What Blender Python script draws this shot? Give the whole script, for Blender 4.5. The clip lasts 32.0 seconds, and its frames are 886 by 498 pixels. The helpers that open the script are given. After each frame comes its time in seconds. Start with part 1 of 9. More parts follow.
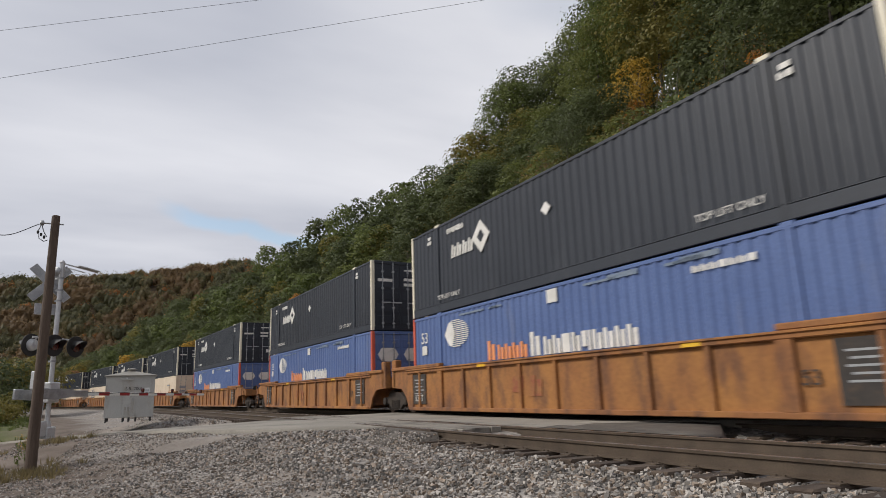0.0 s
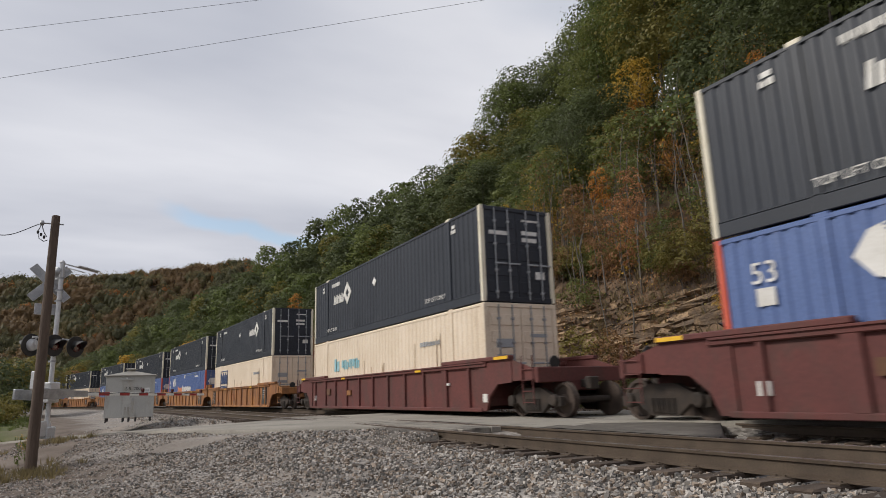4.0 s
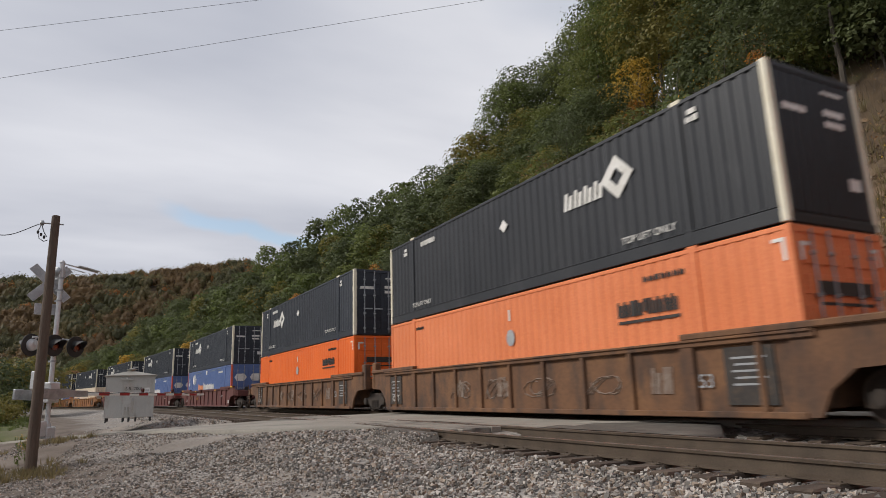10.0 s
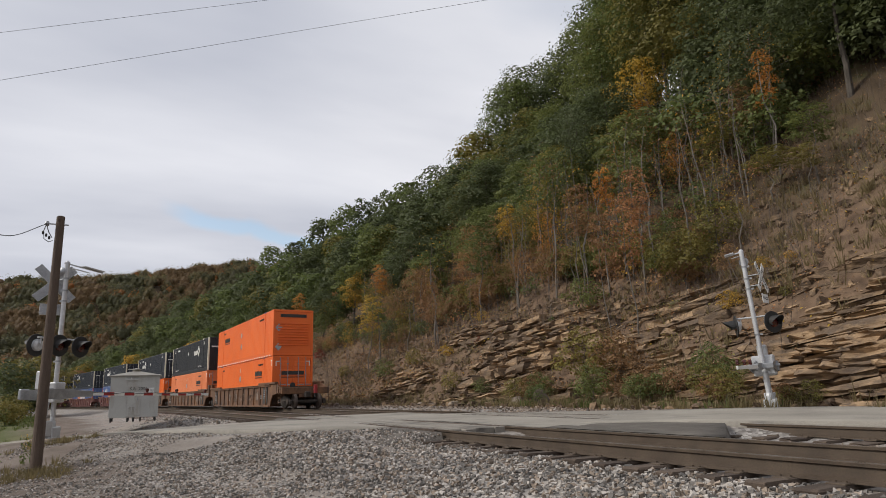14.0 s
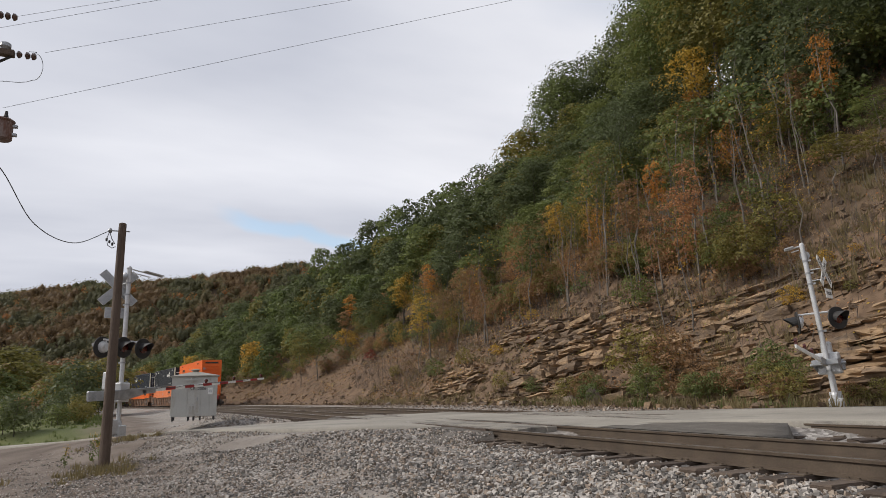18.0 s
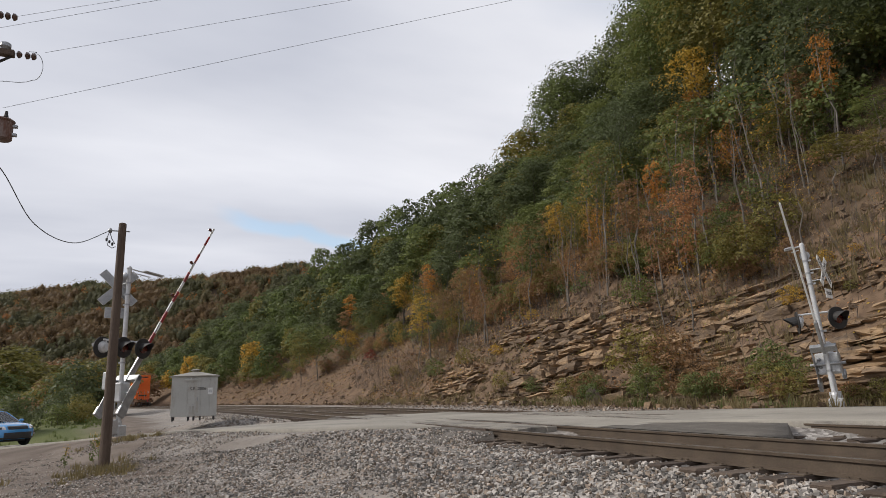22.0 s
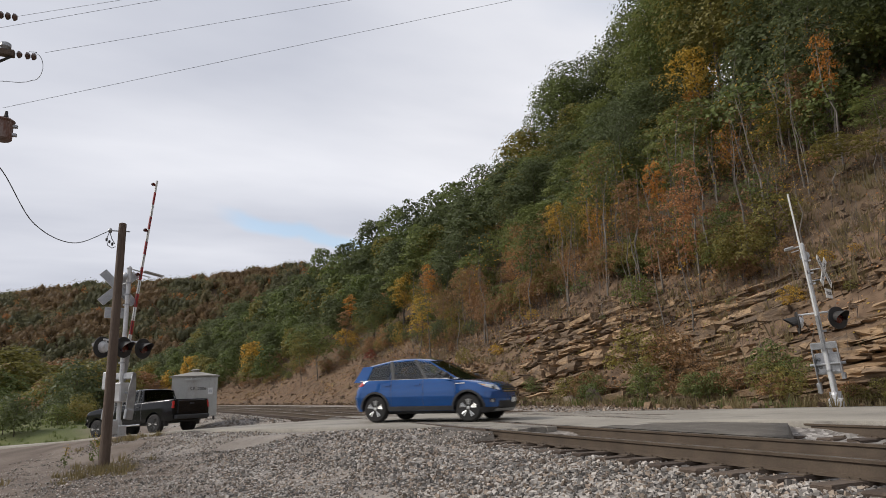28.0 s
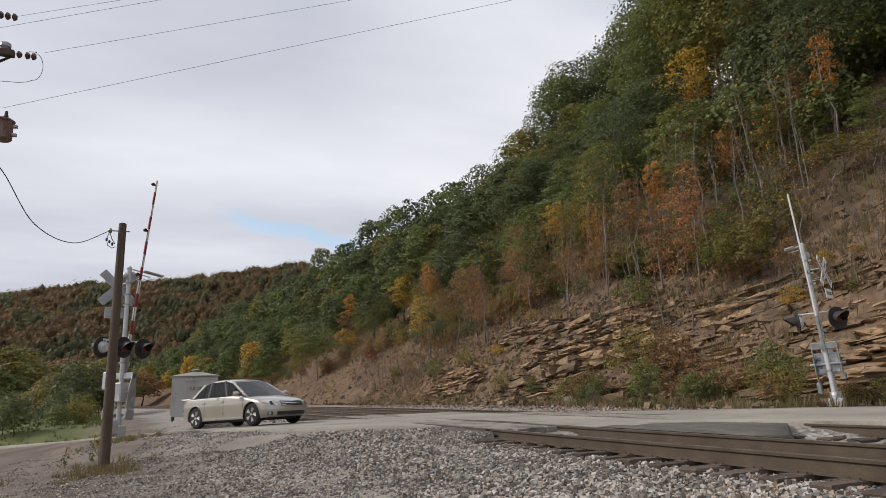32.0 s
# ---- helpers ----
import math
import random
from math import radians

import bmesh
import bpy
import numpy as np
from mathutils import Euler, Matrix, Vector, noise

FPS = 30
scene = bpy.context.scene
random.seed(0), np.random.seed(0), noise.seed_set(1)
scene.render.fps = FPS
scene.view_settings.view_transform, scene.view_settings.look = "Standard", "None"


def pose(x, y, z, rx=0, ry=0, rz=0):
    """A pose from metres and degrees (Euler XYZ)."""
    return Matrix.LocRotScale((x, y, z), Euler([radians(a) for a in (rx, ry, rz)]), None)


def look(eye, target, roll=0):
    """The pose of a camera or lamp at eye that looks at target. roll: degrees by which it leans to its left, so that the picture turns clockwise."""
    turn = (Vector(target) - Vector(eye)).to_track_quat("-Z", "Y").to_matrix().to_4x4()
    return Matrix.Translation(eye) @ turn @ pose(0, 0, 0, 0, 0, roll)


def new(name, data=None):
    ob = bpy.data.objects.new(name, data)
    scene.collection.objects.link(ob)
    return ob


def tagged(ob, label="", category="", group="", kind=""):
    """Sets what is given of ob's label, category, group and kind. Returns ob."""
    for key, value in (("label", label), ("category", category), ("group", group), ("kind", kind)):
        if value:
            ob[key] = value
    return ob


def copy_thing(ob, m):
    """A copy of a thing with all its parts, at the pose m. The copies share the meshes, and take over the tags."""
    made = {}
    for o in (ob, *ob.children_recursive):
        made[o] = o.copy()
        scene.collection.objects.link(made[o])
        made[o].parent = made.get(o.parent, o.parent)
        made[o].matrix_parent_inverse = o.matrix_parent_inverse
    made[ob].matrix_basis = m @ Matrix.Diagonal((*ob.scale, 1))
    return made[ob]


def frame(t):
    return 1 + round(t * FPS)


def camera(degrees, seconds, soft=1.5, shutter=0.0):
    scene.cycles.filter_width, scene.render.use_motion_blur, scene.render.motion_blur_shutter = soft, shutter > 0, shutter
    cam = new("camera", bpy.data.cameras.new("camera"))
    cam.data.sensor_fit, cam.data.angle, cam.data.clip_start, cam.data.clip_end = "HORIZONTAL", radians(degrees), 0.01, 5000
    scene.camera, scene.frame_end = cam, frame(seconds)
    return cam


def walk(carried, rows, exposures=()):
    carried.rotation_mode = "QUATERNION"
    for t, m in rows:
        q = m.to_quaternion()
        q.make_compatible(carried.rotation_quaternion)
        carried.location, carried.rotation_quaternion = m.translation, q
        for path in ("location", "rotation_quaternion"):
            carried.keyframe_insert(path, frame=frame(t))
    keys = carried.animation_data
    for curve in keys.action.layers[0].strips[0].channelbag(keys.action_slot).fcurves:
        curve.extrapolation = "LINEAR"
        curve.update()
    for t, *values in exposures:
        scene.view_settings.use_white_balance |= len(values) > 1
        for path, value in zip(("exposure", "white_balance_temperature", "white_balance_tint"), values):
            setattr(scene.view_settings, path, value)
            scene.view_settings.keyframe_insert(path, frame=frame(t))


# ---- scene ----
cam = camera(69.33, 32.0, soft=0.6, shutter=0.25)


def aim(yaw, tilt, roll):
    y, t = radians(yaw), radians(tilt)
    eye = Vector((0, 0, 0.78))
    way = Vector((math.sin(y) * math.cos(t), math.cos(y) * math.cos(t), math.sin(t)))
    return look(eye, eye + way, roll)


def pan(k):
    return aim(-61.841 - 4.724 * k, 12.533 + 0.1 * k, -1.854 - 0.09 * k)


walk(cam, [(0, pan(0)), (13.5, pan(0)), (13.8, pan(0.0)), (14.0, pan(0.07)), (14.3, pan(0.43)), (14.5, pan(0.74)), (14.8, pan(0.97)),
           (15.1, pan(1)), (16.5, pan(1)), (32, pan(1))],
     [(0, 0.04), (7, 0.05), (9, 0.02), (10.5, 0.03), (12, -0.16), (13, 0.03), (14, 0.1), (16.0, 0.2), (32, 0.2)])

# ---------------------------------------------------------------- light
SUN_EL, SUN_AZ = 38.0, 202.0
BAND_NORMAL, BAND_MID = (-0.2756, -0.1724, -0.9457), (-0.9485, 0.2005, 0.2390)
world = bpy.data.worlds.new("world")
scene.world = world
world.use_nodes = True


def sky_nodes():
    nt = world.node_tree
    n, l = nt.nodes, nt.links
    n.clear()
    out = n.new("ShaderNodeOutputWorld")
    bg = n.new("ShaderNodeBackground")
    bg.inputs["Strength"].default_value = 0.118
    sky = n.new("ShaderNodeTexSky")
    sky.sky_type = "NISHITA"
    sky.sun_disc = False
    sky.sun_elevation, sky.sun_rotation = radians(SUN_EL), radians(SUN_AZ)
    tc = n.new("ShaderNodeTexCoord")
    sep = n.new("ShaderNodeSeparateXYZ")
    l.new(tc.outputs["Generated"], sep.inputs[0])
    # project the direction on a flat cloud deck
    zz = n.new("ShaderNodeMath")
    zz.operation = "MAXIMUM"
    zz.inputs[1].default_value = 0.0
    l.new(sep.outputs["Z"], zz.inputs[0])
    za = n.new("ShaderNodeMath")
    za.operation = "ADD"
    za.inputs[1].default_value = 0.12
    l.new(zz.outputs[0], za.inputs[0])
    comb = n.new("ShaderNodeCombineXYZ")
    for i, ax in enumerate("XY"):
        d = n.new("ShaderNodeMath")
        d.operation = "DIVIDE"
        l.new(sep.outputs[ax], d.inputs[0])
        l.new(za.outputs[0], d.inputs[1])
        l.new(d.outputs[0], comb.inputs[i])
    n1 = n.new("ShaderNodeTexNoise")
    n1.inputs["Scale"].default_value = 0.55
    n1.inputs["Detail"].default_value = 5
    n1.inputs["Roughness"].default_value = 0.5
    mp = n.new("ShaderNodeMapping")
    mp.inputs["Location"].default_value = (3.1, 1.7, 0.4)
    mp.inputs["Rotation"].default_value = (0, 0, radians(-25))
    mp.inputs["Scale"].default_value = (1.0, 0.45, 1.0)
    l.new(comb.outputs[0], mp.inputs[0])
    l.new(mp.outputs[0], n1.inputs["Vector"])
    cover = n.new("ShaderNodeValToRGB")
    cover.color_ramp.elements[0].position, cover.color_ramp.elements[1].position = 0.30, 0.42
    cover.color_ramp.elements[0].color = (0.45, 0.45, 0.45, 1)
    l.new(n1.outputs["Fac"], cover.inputs[0])
    n2 = n.new("ShaderNodeTexNoise")
    n2.inputs["Scale"].default_value = 0.9
    n2.inputs["Detail"].default_value = 6
    l.new(mp.outputs[0], n2.inputs["Vector"])
    tone = n.new("ShaderNodeValToRGB")
    tone.color_ramp.elements[0].position, tone.color_ramp.elements[1].position = 0.36, 0.66
    tone.color_ramp.elements[0].color = (4.15, 4.33, 4.95, 1)
    tone.color_ramp.elements[1].color = (6.2, 6.28, 6.74, 1)
    l.new(n2.outputs["Fac"], tone.inputs[0])
    blue = n.new("ShaderNodeMix")
    blue.data_type = "RGBA"
    blue.blend_type = "MULTIPLY"
    blue.inputs["Factor"].default_value = 1.0
    blue.inputs["B"].default_value = (1.6, 1.5, 1.35, 1)
    l.new(sky.outputs[0], blue.inputs["A"])
    mix = n.new("ShaderNodeMix")
    mix.data_type = "RGBA"
    # a long blue opening low over the valley
    def dot(v):
        d = n.new("ShaderNodeVectorMath")
        d.operation = "DOT_PRODUCT"
        l.new(tc.outputs["Generated"], d.inputs[0])
        d.inputs[1].default_value = v
        return d.outputs["Value"]

    def math2(op, a, b):
        m = n.new("ShaderNodeMath")
        m.operation = op
        for i, q in enumerate((a, b)):
            if isinstance(q, (int, float)):
                m.inputs[i].default_value = q
            else:
                l.new(q, m.inputs[i])
        return m.outputs[0]

    def ease(src, a, b, lo, hi):
        r = n.new("ShaderNodeMapRange")
        r.interpolation_type = "SMOOTHSTEP"
        l.new(src, r.inputs["Value"])
        r.inputs["From Min"].default_value, r.inputs["From Max"].default_value = a, b
        r.inputs["To Min"].default_value, r.inputs["To Max"].default_value = lo, hi
        return r.outputs[0]

    n3 = n.new("ShaderNodeTexNoise")
    n3.inputs["Scale"].default_value, n3.inputs["Detail"].default_value = 9.0, 6
    l.new(tc.outputs["Generated"], n3.inputs["Vector"])
    wob = math2("MULTIPLY", math2("SUBTRACT", n3.outputs["Fac"], 0.5), 0.05)
    off = math2("ABSOLUTE", math2("ADD", dot(BAND_NORMAL), wob), 0)
    gap = math2("MULTIPLY", ease(off, 0.004, 0.018, 1, 0), ease(dot(BAND_MID), 0.986, 0.995, 0, 1))
    keep = math2("MULTIPLY", cover.outputs[0], math2("SUBTRACT", 1.0, math2("MULTIPLY", gap, 0.75)))
    l.new(keep, mix.inputs["Factor"])
    l.new(blue.outputs["Result"], mix.inputs["A"])
    # thinner, brighter cloud high over the hill
    glow = n.new("ShaderNodeMix")
    glow.data_type, glow.blend_type = "RGBA", "MULTIPLY"
    glow.inputs["B"].default_value = (1.2, 1.18, 1.14, 1)
    l.new(ease(dot((-0.7153, 0.4803, 0.5076)), 0.93, 0.995, 0, 1), glow.inputs["Factor"])
    l.new(tone.outputs[0], glow.inputs["A"])
    l.new(glow.outputs["Result"], mix.inputs["B"])
    l.new(mix.outputs["Result"], bg.inputs["Color"])
    l.new(bg.outputs[0], out.inputs[0])


sky_nodes()
sun = new("sun", bpy.data.lights.new("sun", "SUN"))
sun.data.energy, sun.data.angle, sun.data.color = 2.5, radians(14), (1.0, 0.95, 0.88)
_az, _el = radians(SUN_AZ), radians(SUN_EL)
sun.matrix_world = look((0, 0, 60), (-math.sin(_az) * math.cos(_el) * 10, -math.cos(_az) * math.cos(_el) * 10, 60 - math.sin(_el) * 10))


# ---------------------------------------------------------------- materials
def mat(name, a, b, rough=0.7, metal=0.0, scale=3.0, fine=40.0, bump=0.2, bdist=0.01, streak=0.0, dirt=None, dirt_at=0.6,
        island=0.0, rnd=0.0, coat=0.0, spec=0.5, stretch=(1, 1, 1), grain=0.35, still=False):
    """Two colours mixed by broad noise, fine grain over it, optional dirt patches and vertical streaks."""
    m = bpy.data.materials.new(name)
    m.use_nodes = True
    nt = m.node_tree
    n, l = nt.nodes, nt.links
    p = n["Principled BSDF"]
    tc = n.new("ShaderNodeTexCoord")
    mp = n.new("ShaderNodeMapping")
    mp.inputs["Scale"].default_value = stretch
    l.new(n.new("ShaderNodeNewGeometry").outputs["Position"] if still else tc.outputs["Object"], mp.inputs[0])
    big = n.new("ShaderNodeTexNoise")
    big.inputs["Scale"].default_value, big.inputs["Detail"].default_value = scale, 4
    l.new(mp.outputs[0], big.inputs["Vector"])
    small = n.new("ShaderNodeTexNoise")
    small.inputs["Scale"].default_value, small.inputs["Detail"].default_value = fine, 3
    l.new(mp.outputs[0], small.inputs["Vector"])
    ramp = n.new("ShaderNodeValToRGB")
    ramp.color_ramp.elements[0].position, ramp.color_ramp.elements[1].position = 0.35, 0.65
    ramp.color_ramp.elements[0].color, ramp.color_ramp.elements[1].color = (*a, 1), (*b, 1)
    fac = big.outputs["Fac"]
    if island or rnd:
        add = n.new("ShaderNodeMath")
        add.operation = "MULTIPLY_ADD"
        if island:
            g = n.new("ShaderNodeNewGeometry")
            l.new(g.outputs["Random Per Island"], add.inputs[0])
        else:
            g = n.new("ShaderNodeObjectInfo")
            l.new(g.outputs["Random"], add.inputs[0])
        k = island or rnd
        add.inputs[1].default_value = k
        sub = n.new("ShaderNodeMath")
        sub.operation = "SUBTRACT"
        sub.inputs[1].default_value = k / 2
        l.new(fac, sub.inputs[0])
        l.new(sub.outputs[0], add.inputs[2])
        fac = add.outputs[0]
    l.new(fac, ramp.inputs[0])
    col = ramp.outputs[0]
    if dirt:
        dn = n.new("ShaderNodeTexNoise")
        dn.inputs["Scale"].default_value, dn.inputs["Detail"].default_value, dn.inputs["Roughness"].default_value = scale * 2.3, 8, 0.65
        dm = n.new("ShaderNodeMapping")
        dm.inputs["Scale"].default_value = (1, 1, 1 - 0.85 * streak)
        dm.inputs["Location"].default_value = (3.3, 7.7, 1.1)
        l.new(mp.outputs[0], dm.inputs[0])
        l.new(dm.outputs[0], dn.inputs["Vector"])
        dr = n.new("ShaderNodeValToRGB")
        dr.color_ramp.elements[0].position, dr.color_ramp.elements[1].position = dirt_at - 0.08, dirt_at + 0.12
        l.new(dn.outputs["Fac"], dr.inputs[0])
        dx = n.new("ShaderNodeMix")
        dx.data_type = "RGBA"
        l.new(dr.outputs[0], dx.inputs["Factor"])
        l.new(col, dx.inputs["A"])
        dx.inputs["B"].default_value = (*dirt, 1)
        col = dx.outputs["Result"]
    gx = n.new("ShaderNodeMix")
    gx.data_type, gx.blend_type = "RGBA", "OVERLAY"
    gx.inputs["Factor"].default_value = grain
    l.new(col, gx.inputs["A"])
    l.new(small.outputs["Fac"], gx.inputs["B"])
    l.new(gx.outputs["Result"], p.inputs["Base Color"])
    rr = n.new("ShaderNodeMapRange")
    rr.inputs["To Min"].default_value, rr.inputs["To Max"].default_value = max(rough - 0.12, 0.03), min(rough + 0.12, 1)
    l.new(big.outputs["Fac"], rr.inputs["Value"])
    l.new(rr.outputs[0], p.inputs["Roughness"])
    p.inputs["Metallic"].default_value = metal
    p.inputs["Specular IOR Level"].default_value = spec
    p.inputs["Coat Weight"].default_value = coat
    if bump:
        bp = n.new("ShaderNodeBump")
        bp.inputs["Strength"].default_value, bp.inputs["Distance"].default_value = bump, bdist
        l.new(small.outputs["Fac"], bp.inputs["Height"])
        l.new(bp.outputs[0], p.inputs["Normal"])
    return m


def leaf_mat(name, a, b, c, vary=0.34, grain=0.5, glow=0.42):
    m = mat(name, a, b, rough=0.6, scale=0.35, fine=3.0, bump=0, island=vary, spec=0.3, grain=grain)
    nt = m.node_tree
    p = nt.nodes["Principled BSDF"]
    src = p.inputs["Base Color"].links[0].from_socket
    oi = nt.nodes.new("ShaderNodeObjectInfo")
    mr = nt.nodes.new("ShaderNodeMapRange")
    mr.inputs["To Max"].default_value = 0.45
    nt.links.new(oi.outputs["Random"], mr.inputs["Value"])
    mx = nt.nodes.new("ShaderNodeMix")
    mx.data_type = "RGBA"
    nt.links.new(mr.outputs[0], mx.inputs["Factor"])
    nt.links.new(src, mx.inputs["A"])
    mx.inputs["B"].default_value = (*c, 1)
    nt.links.new(mx.outputs["Result"], p.inputs["Base Color"])
    tr = nt.nodes.new("ShaderNodeBsdfTranslucent")
    nt.links.new(mx.outputs["Result"], tr.inputs["Color"])
    ms = nt.nodes.new("ShaderNodeMixShader")
    ms.inputs[0].default_value = glow
    out = nt.nodes["Material Output"]
    nt.links.new(p.outputs[0], ms.inputs[1])
    nt.links.new(tr.outputs[0], ms.inputs[2])
    nt.links.new(ms.outputs[0], out.inputs[0])
    return m


M = {}
M["navy"] = mat("navy_paint", (0.016, 0.020, 0.029), (0.023, 0.028, 0.039), 0.5, scale=0.6, fine=25, bump=0.05, streak=0.8, dirt=(0.045, 0.05, 0.06), dirt_at=0.66, rnd=0.5)
M["charcoal"] = mat("charcoal_paint", (0.0145, 0.016, 0.020), (0.021, 0.0225, 0.027), 0.5, scale=0.6, fine=25, bump=0.05, streak=0.8, dirt=(0.05, 0.05, 0.055), dirt_at=0.66)
M["blue"] = mat("faded_blue_paint", (0.085, 0.135, 0.30), (0.10, 0.155, 0.33), 0.5, scale=0.7, fine=22, bump=0.05, streak=0.85, dirt=(0.14, 0.17, 0.27), dirt_at=0.66, rnd=0.4)
M["cream"] = mat("cream_paint", (0.70, 0.58, 0.44), (0.76, 0.64, 0.50), 0.5, scale=0.7, fine=22, bump=0.05, streak=0.85, dirt=(0.48, 0.36, 0.25), dirt_at=0.68)
M["orange"] = mat("orange_paint", (0.72, 0.125, 0.016), (0.80, 0.15, 0.02), 0.45, scale=0.6, fine=22, bump=0.05, streak=0.8, dirt=(0.60, 0.12, 0.025), dirt_at=0.68)
M["salmon"] = mat("faded_orange_paint", (0.68, 0.19, 0.065), (0.76, 0.23, 0.09), 0.55, scale=0.6, fine=22, bump=0.05, streak=0.8, dirt=(0.55, 0.16, 0.06), dirt_at=0.66)
M["white"] = mat("white_marking", (0.62, 0.60, 0.55), (0.74, 0.72, 0.68), 0.55, scale=2.0, fine=30, bump=0, dirt=(0.45, 0.42, 0.37), dirt_at=0.66)
M["postwhite"] = mat("cream_post_paint", (0.68, 0.62, 0.47), (0.76, 0.70, 0.56), 0.5, scale=1.5, fine=30, bump=0.05, dirt=(0.42, 0.34, 0.22), dirt_at=0.68)
M["postred"] = mat("red_post_paint", (0.55, 0.09, 0.05), (0.62, 0.12, 0.065), 0.5, scale=1.5, fine=30, bump=0.05)
M["logoorange"] = mat("orange_marking", (0.70, 0.25, 0.10), (0.75, 0.30, 0.13), 0.6, scale=2, bump=0)
M["logonavy"] = mat("navy_marking", (0.03, 0.05, 0.12), (0.04, 0.065, 0.15), 0.6, scale=2, bump=0)
M["dark"] = mat("dark_marking", (0.025, 0.022, 0.020), (0.04, 0.035, 0.03), 0.6, scale=2, bump=0)
M["greysign"] = mat("grey_marking", (0.28, 0.29, 0.30), (0.36, 0.37, 0.38), 0.6, scale=2, bump=0)
M["yellow"] = mat("yellow_marking", (0.75, 0.42, 0.02), (0.80, 0.48, 0.03), 0.5, scale=3, bump=0.02)
M["connectorblue"] = mat("blue_connector_paint", (0.03, 0.05, 0.14), (0.045, 0.07, 0.18), 0.6, scale=4, bump=0.05)
M["ochre"] = mat("ochre_car_paint", (0.35, 0.152, 0.040), (0.27, 0.11, 0.036), 0.75, scale=0.8, fine=14, bump=0.25, streak=0.7, dirt=(0.13, 0.058, 0.03), dirt_at=0.53, rnd=0.2)
M["maroon"] = mat("maroon_car_paint", (0.125, 0.032, 0.026), (0.10, 0.030, 0.026), 0.7, scale=0.8, fine=14, bump=0.2, streak=0.6, dirt=(0.075, 0.035, 0.028), dirt_at=0.57)
M["rusty"] = mat("rusty_brown_car_paint", (0.185, 0.088, 0.038), (0.125, 0.060, 0.030), 0.8, scale=0.8, fine=14, bump=0.3, streak=0.7, dirt=(0.065, 0.038, 0.026), dirt_at=0.52, rnd=0.2)
M["truckmetal"] = mat("greasy_truck_steel", (0.026, 0.020, 0.016), (0.05, 0.036, 0.027), 0.85, metal=0.0, scale=4, fine=30, bump=0.3)
M["blackmetal"] = mat("black_steel", (0.02, 0.02, 0.02), (0.035, 0.032, 0.03), 0.6, metal=0.2, scale=4, fine=30, bump=0.1)
M["wheelsteel"] = mat("worn_wheel_steel", (0.05, 0.035, 0.027), (0.085, 0.06, 0.046), 0.65, metal=0.2, scale=5, fine=40, bump=0.15)
M["galv"] = mat("galvanised_steel", (0.28, 0.285, 0.29), (0.38, 0.385, 0.39), 0.45, metal=0.6, scale=6, fine=60, bump=0.1)
M["alu"] = mat("silver_paint", (0.48, 0.48, 0.48), (0.58, 0.58, 0.58), 0.40, metal=0.3, scale=4, fine=50, bump=0.05, streak=0.6, dirt=(0.38, 0.37, 0.35), dirt_at=0.66)
M["shed"] = mat("silver_grey_shed_paint", (0.37, 0.365, 0.34), (0.43, 0.425, 0.395), 0.5, metal=0.1, scale=1.2, fine=40, bump=0.06, streak=0.8, dirt=(0.31, 0.285, 0.245), dirt_at=0.6)
M["shedroof"] = mat("weathered_roof_sheet", (0.23, 0.215, 0.185), (0.29, 0.27, 0.23), 0.55, metal=0.1, scale=1.5, fine=40, bump=0.08)
M["rail"] = mat("rail_steel_rust", (0.068, 0.049, 0.034), (0.10, 0.073, 0.05), 0.65, metal=0.25, scale=3, fine=50, bump=0.3, dirt=(0.085, 0.058, 0.04), dirt_at=0.6)
M["railtop"] = mat("polished_rail_head", (0.32, 0.30, 0.28), (0.42, 0.40, 0.38), 0.3, metal=0.85, scale=3, fine=60, bump=0.05)
M["tie"] = mat("weathered_tie_wood", (0.055, 0.038, 0.027), (0.10, 0.072, 0.052), 0.9, scale=2, fine=18, bump=0.5, bdist=0.02, rnd=0.5, stretch=(5, 1, 5))
M["pole"] = mat("weathered_pole_wood", (0.082, 0.056, 0.040), (0.12, 0.086, 0.063), 0.9, scale=2.5, fine=16, bump=0.6, bdist=0.02, stretch=(6, 6, 0.7))
M["stone"] = mat("ballast_stone", (0.122, 0.111, 0.099), (0.43, 0.39, 0.346), 0.85, scale=1.5, fine=60, bump=0.3, island=0.9)
M["rock"] = mat("sandstone", (0.118, 0.078, 0.047), (0.33, 0.220, 0.124), 0.92, scale=1.1, fine=6, bump=1.0, bdist=0.07, dirt=(0.10, 0.070, 0.048), dirt_at=0.55, rnd=0.42, stretch=(1, 1, 1.8), still=True)
M["brownstone"] = mat("brown_ballast_stone", (0.125, 0.096, 0.072), (0.315, 0.25, 0.193), 0.9, scale=1.5, fine=60, bump=0.3, island=0.9)
M["greyrock"] = mat("grey_boulder", (0.15, 0.115, 0.088), (0.25, 0.20, 0.15), 0.9, scale=1.2, fine=8, bump=0.6, bdist=0.05, rnd=0.4)
M["asphalt"] = mat("worn_asphalt", (0.235, 0.213, 0.178), (0.31, 0.283, 0.238), 0.9, scale=0.45, fine=70, bump=0.35, bdist=0.012, dirt=(0.15, 0.136, 0.118), dirt_at=0.62)
M["rubber"] = mat("crossing_planks", (0.20, 0.18, 0.15), (0.27, 0.245, 0.205), 0.9, scale=0.8, fine=50, bump=0.3, dirt=(0.08, 0.07, 0.06), dirt_at=0.56)
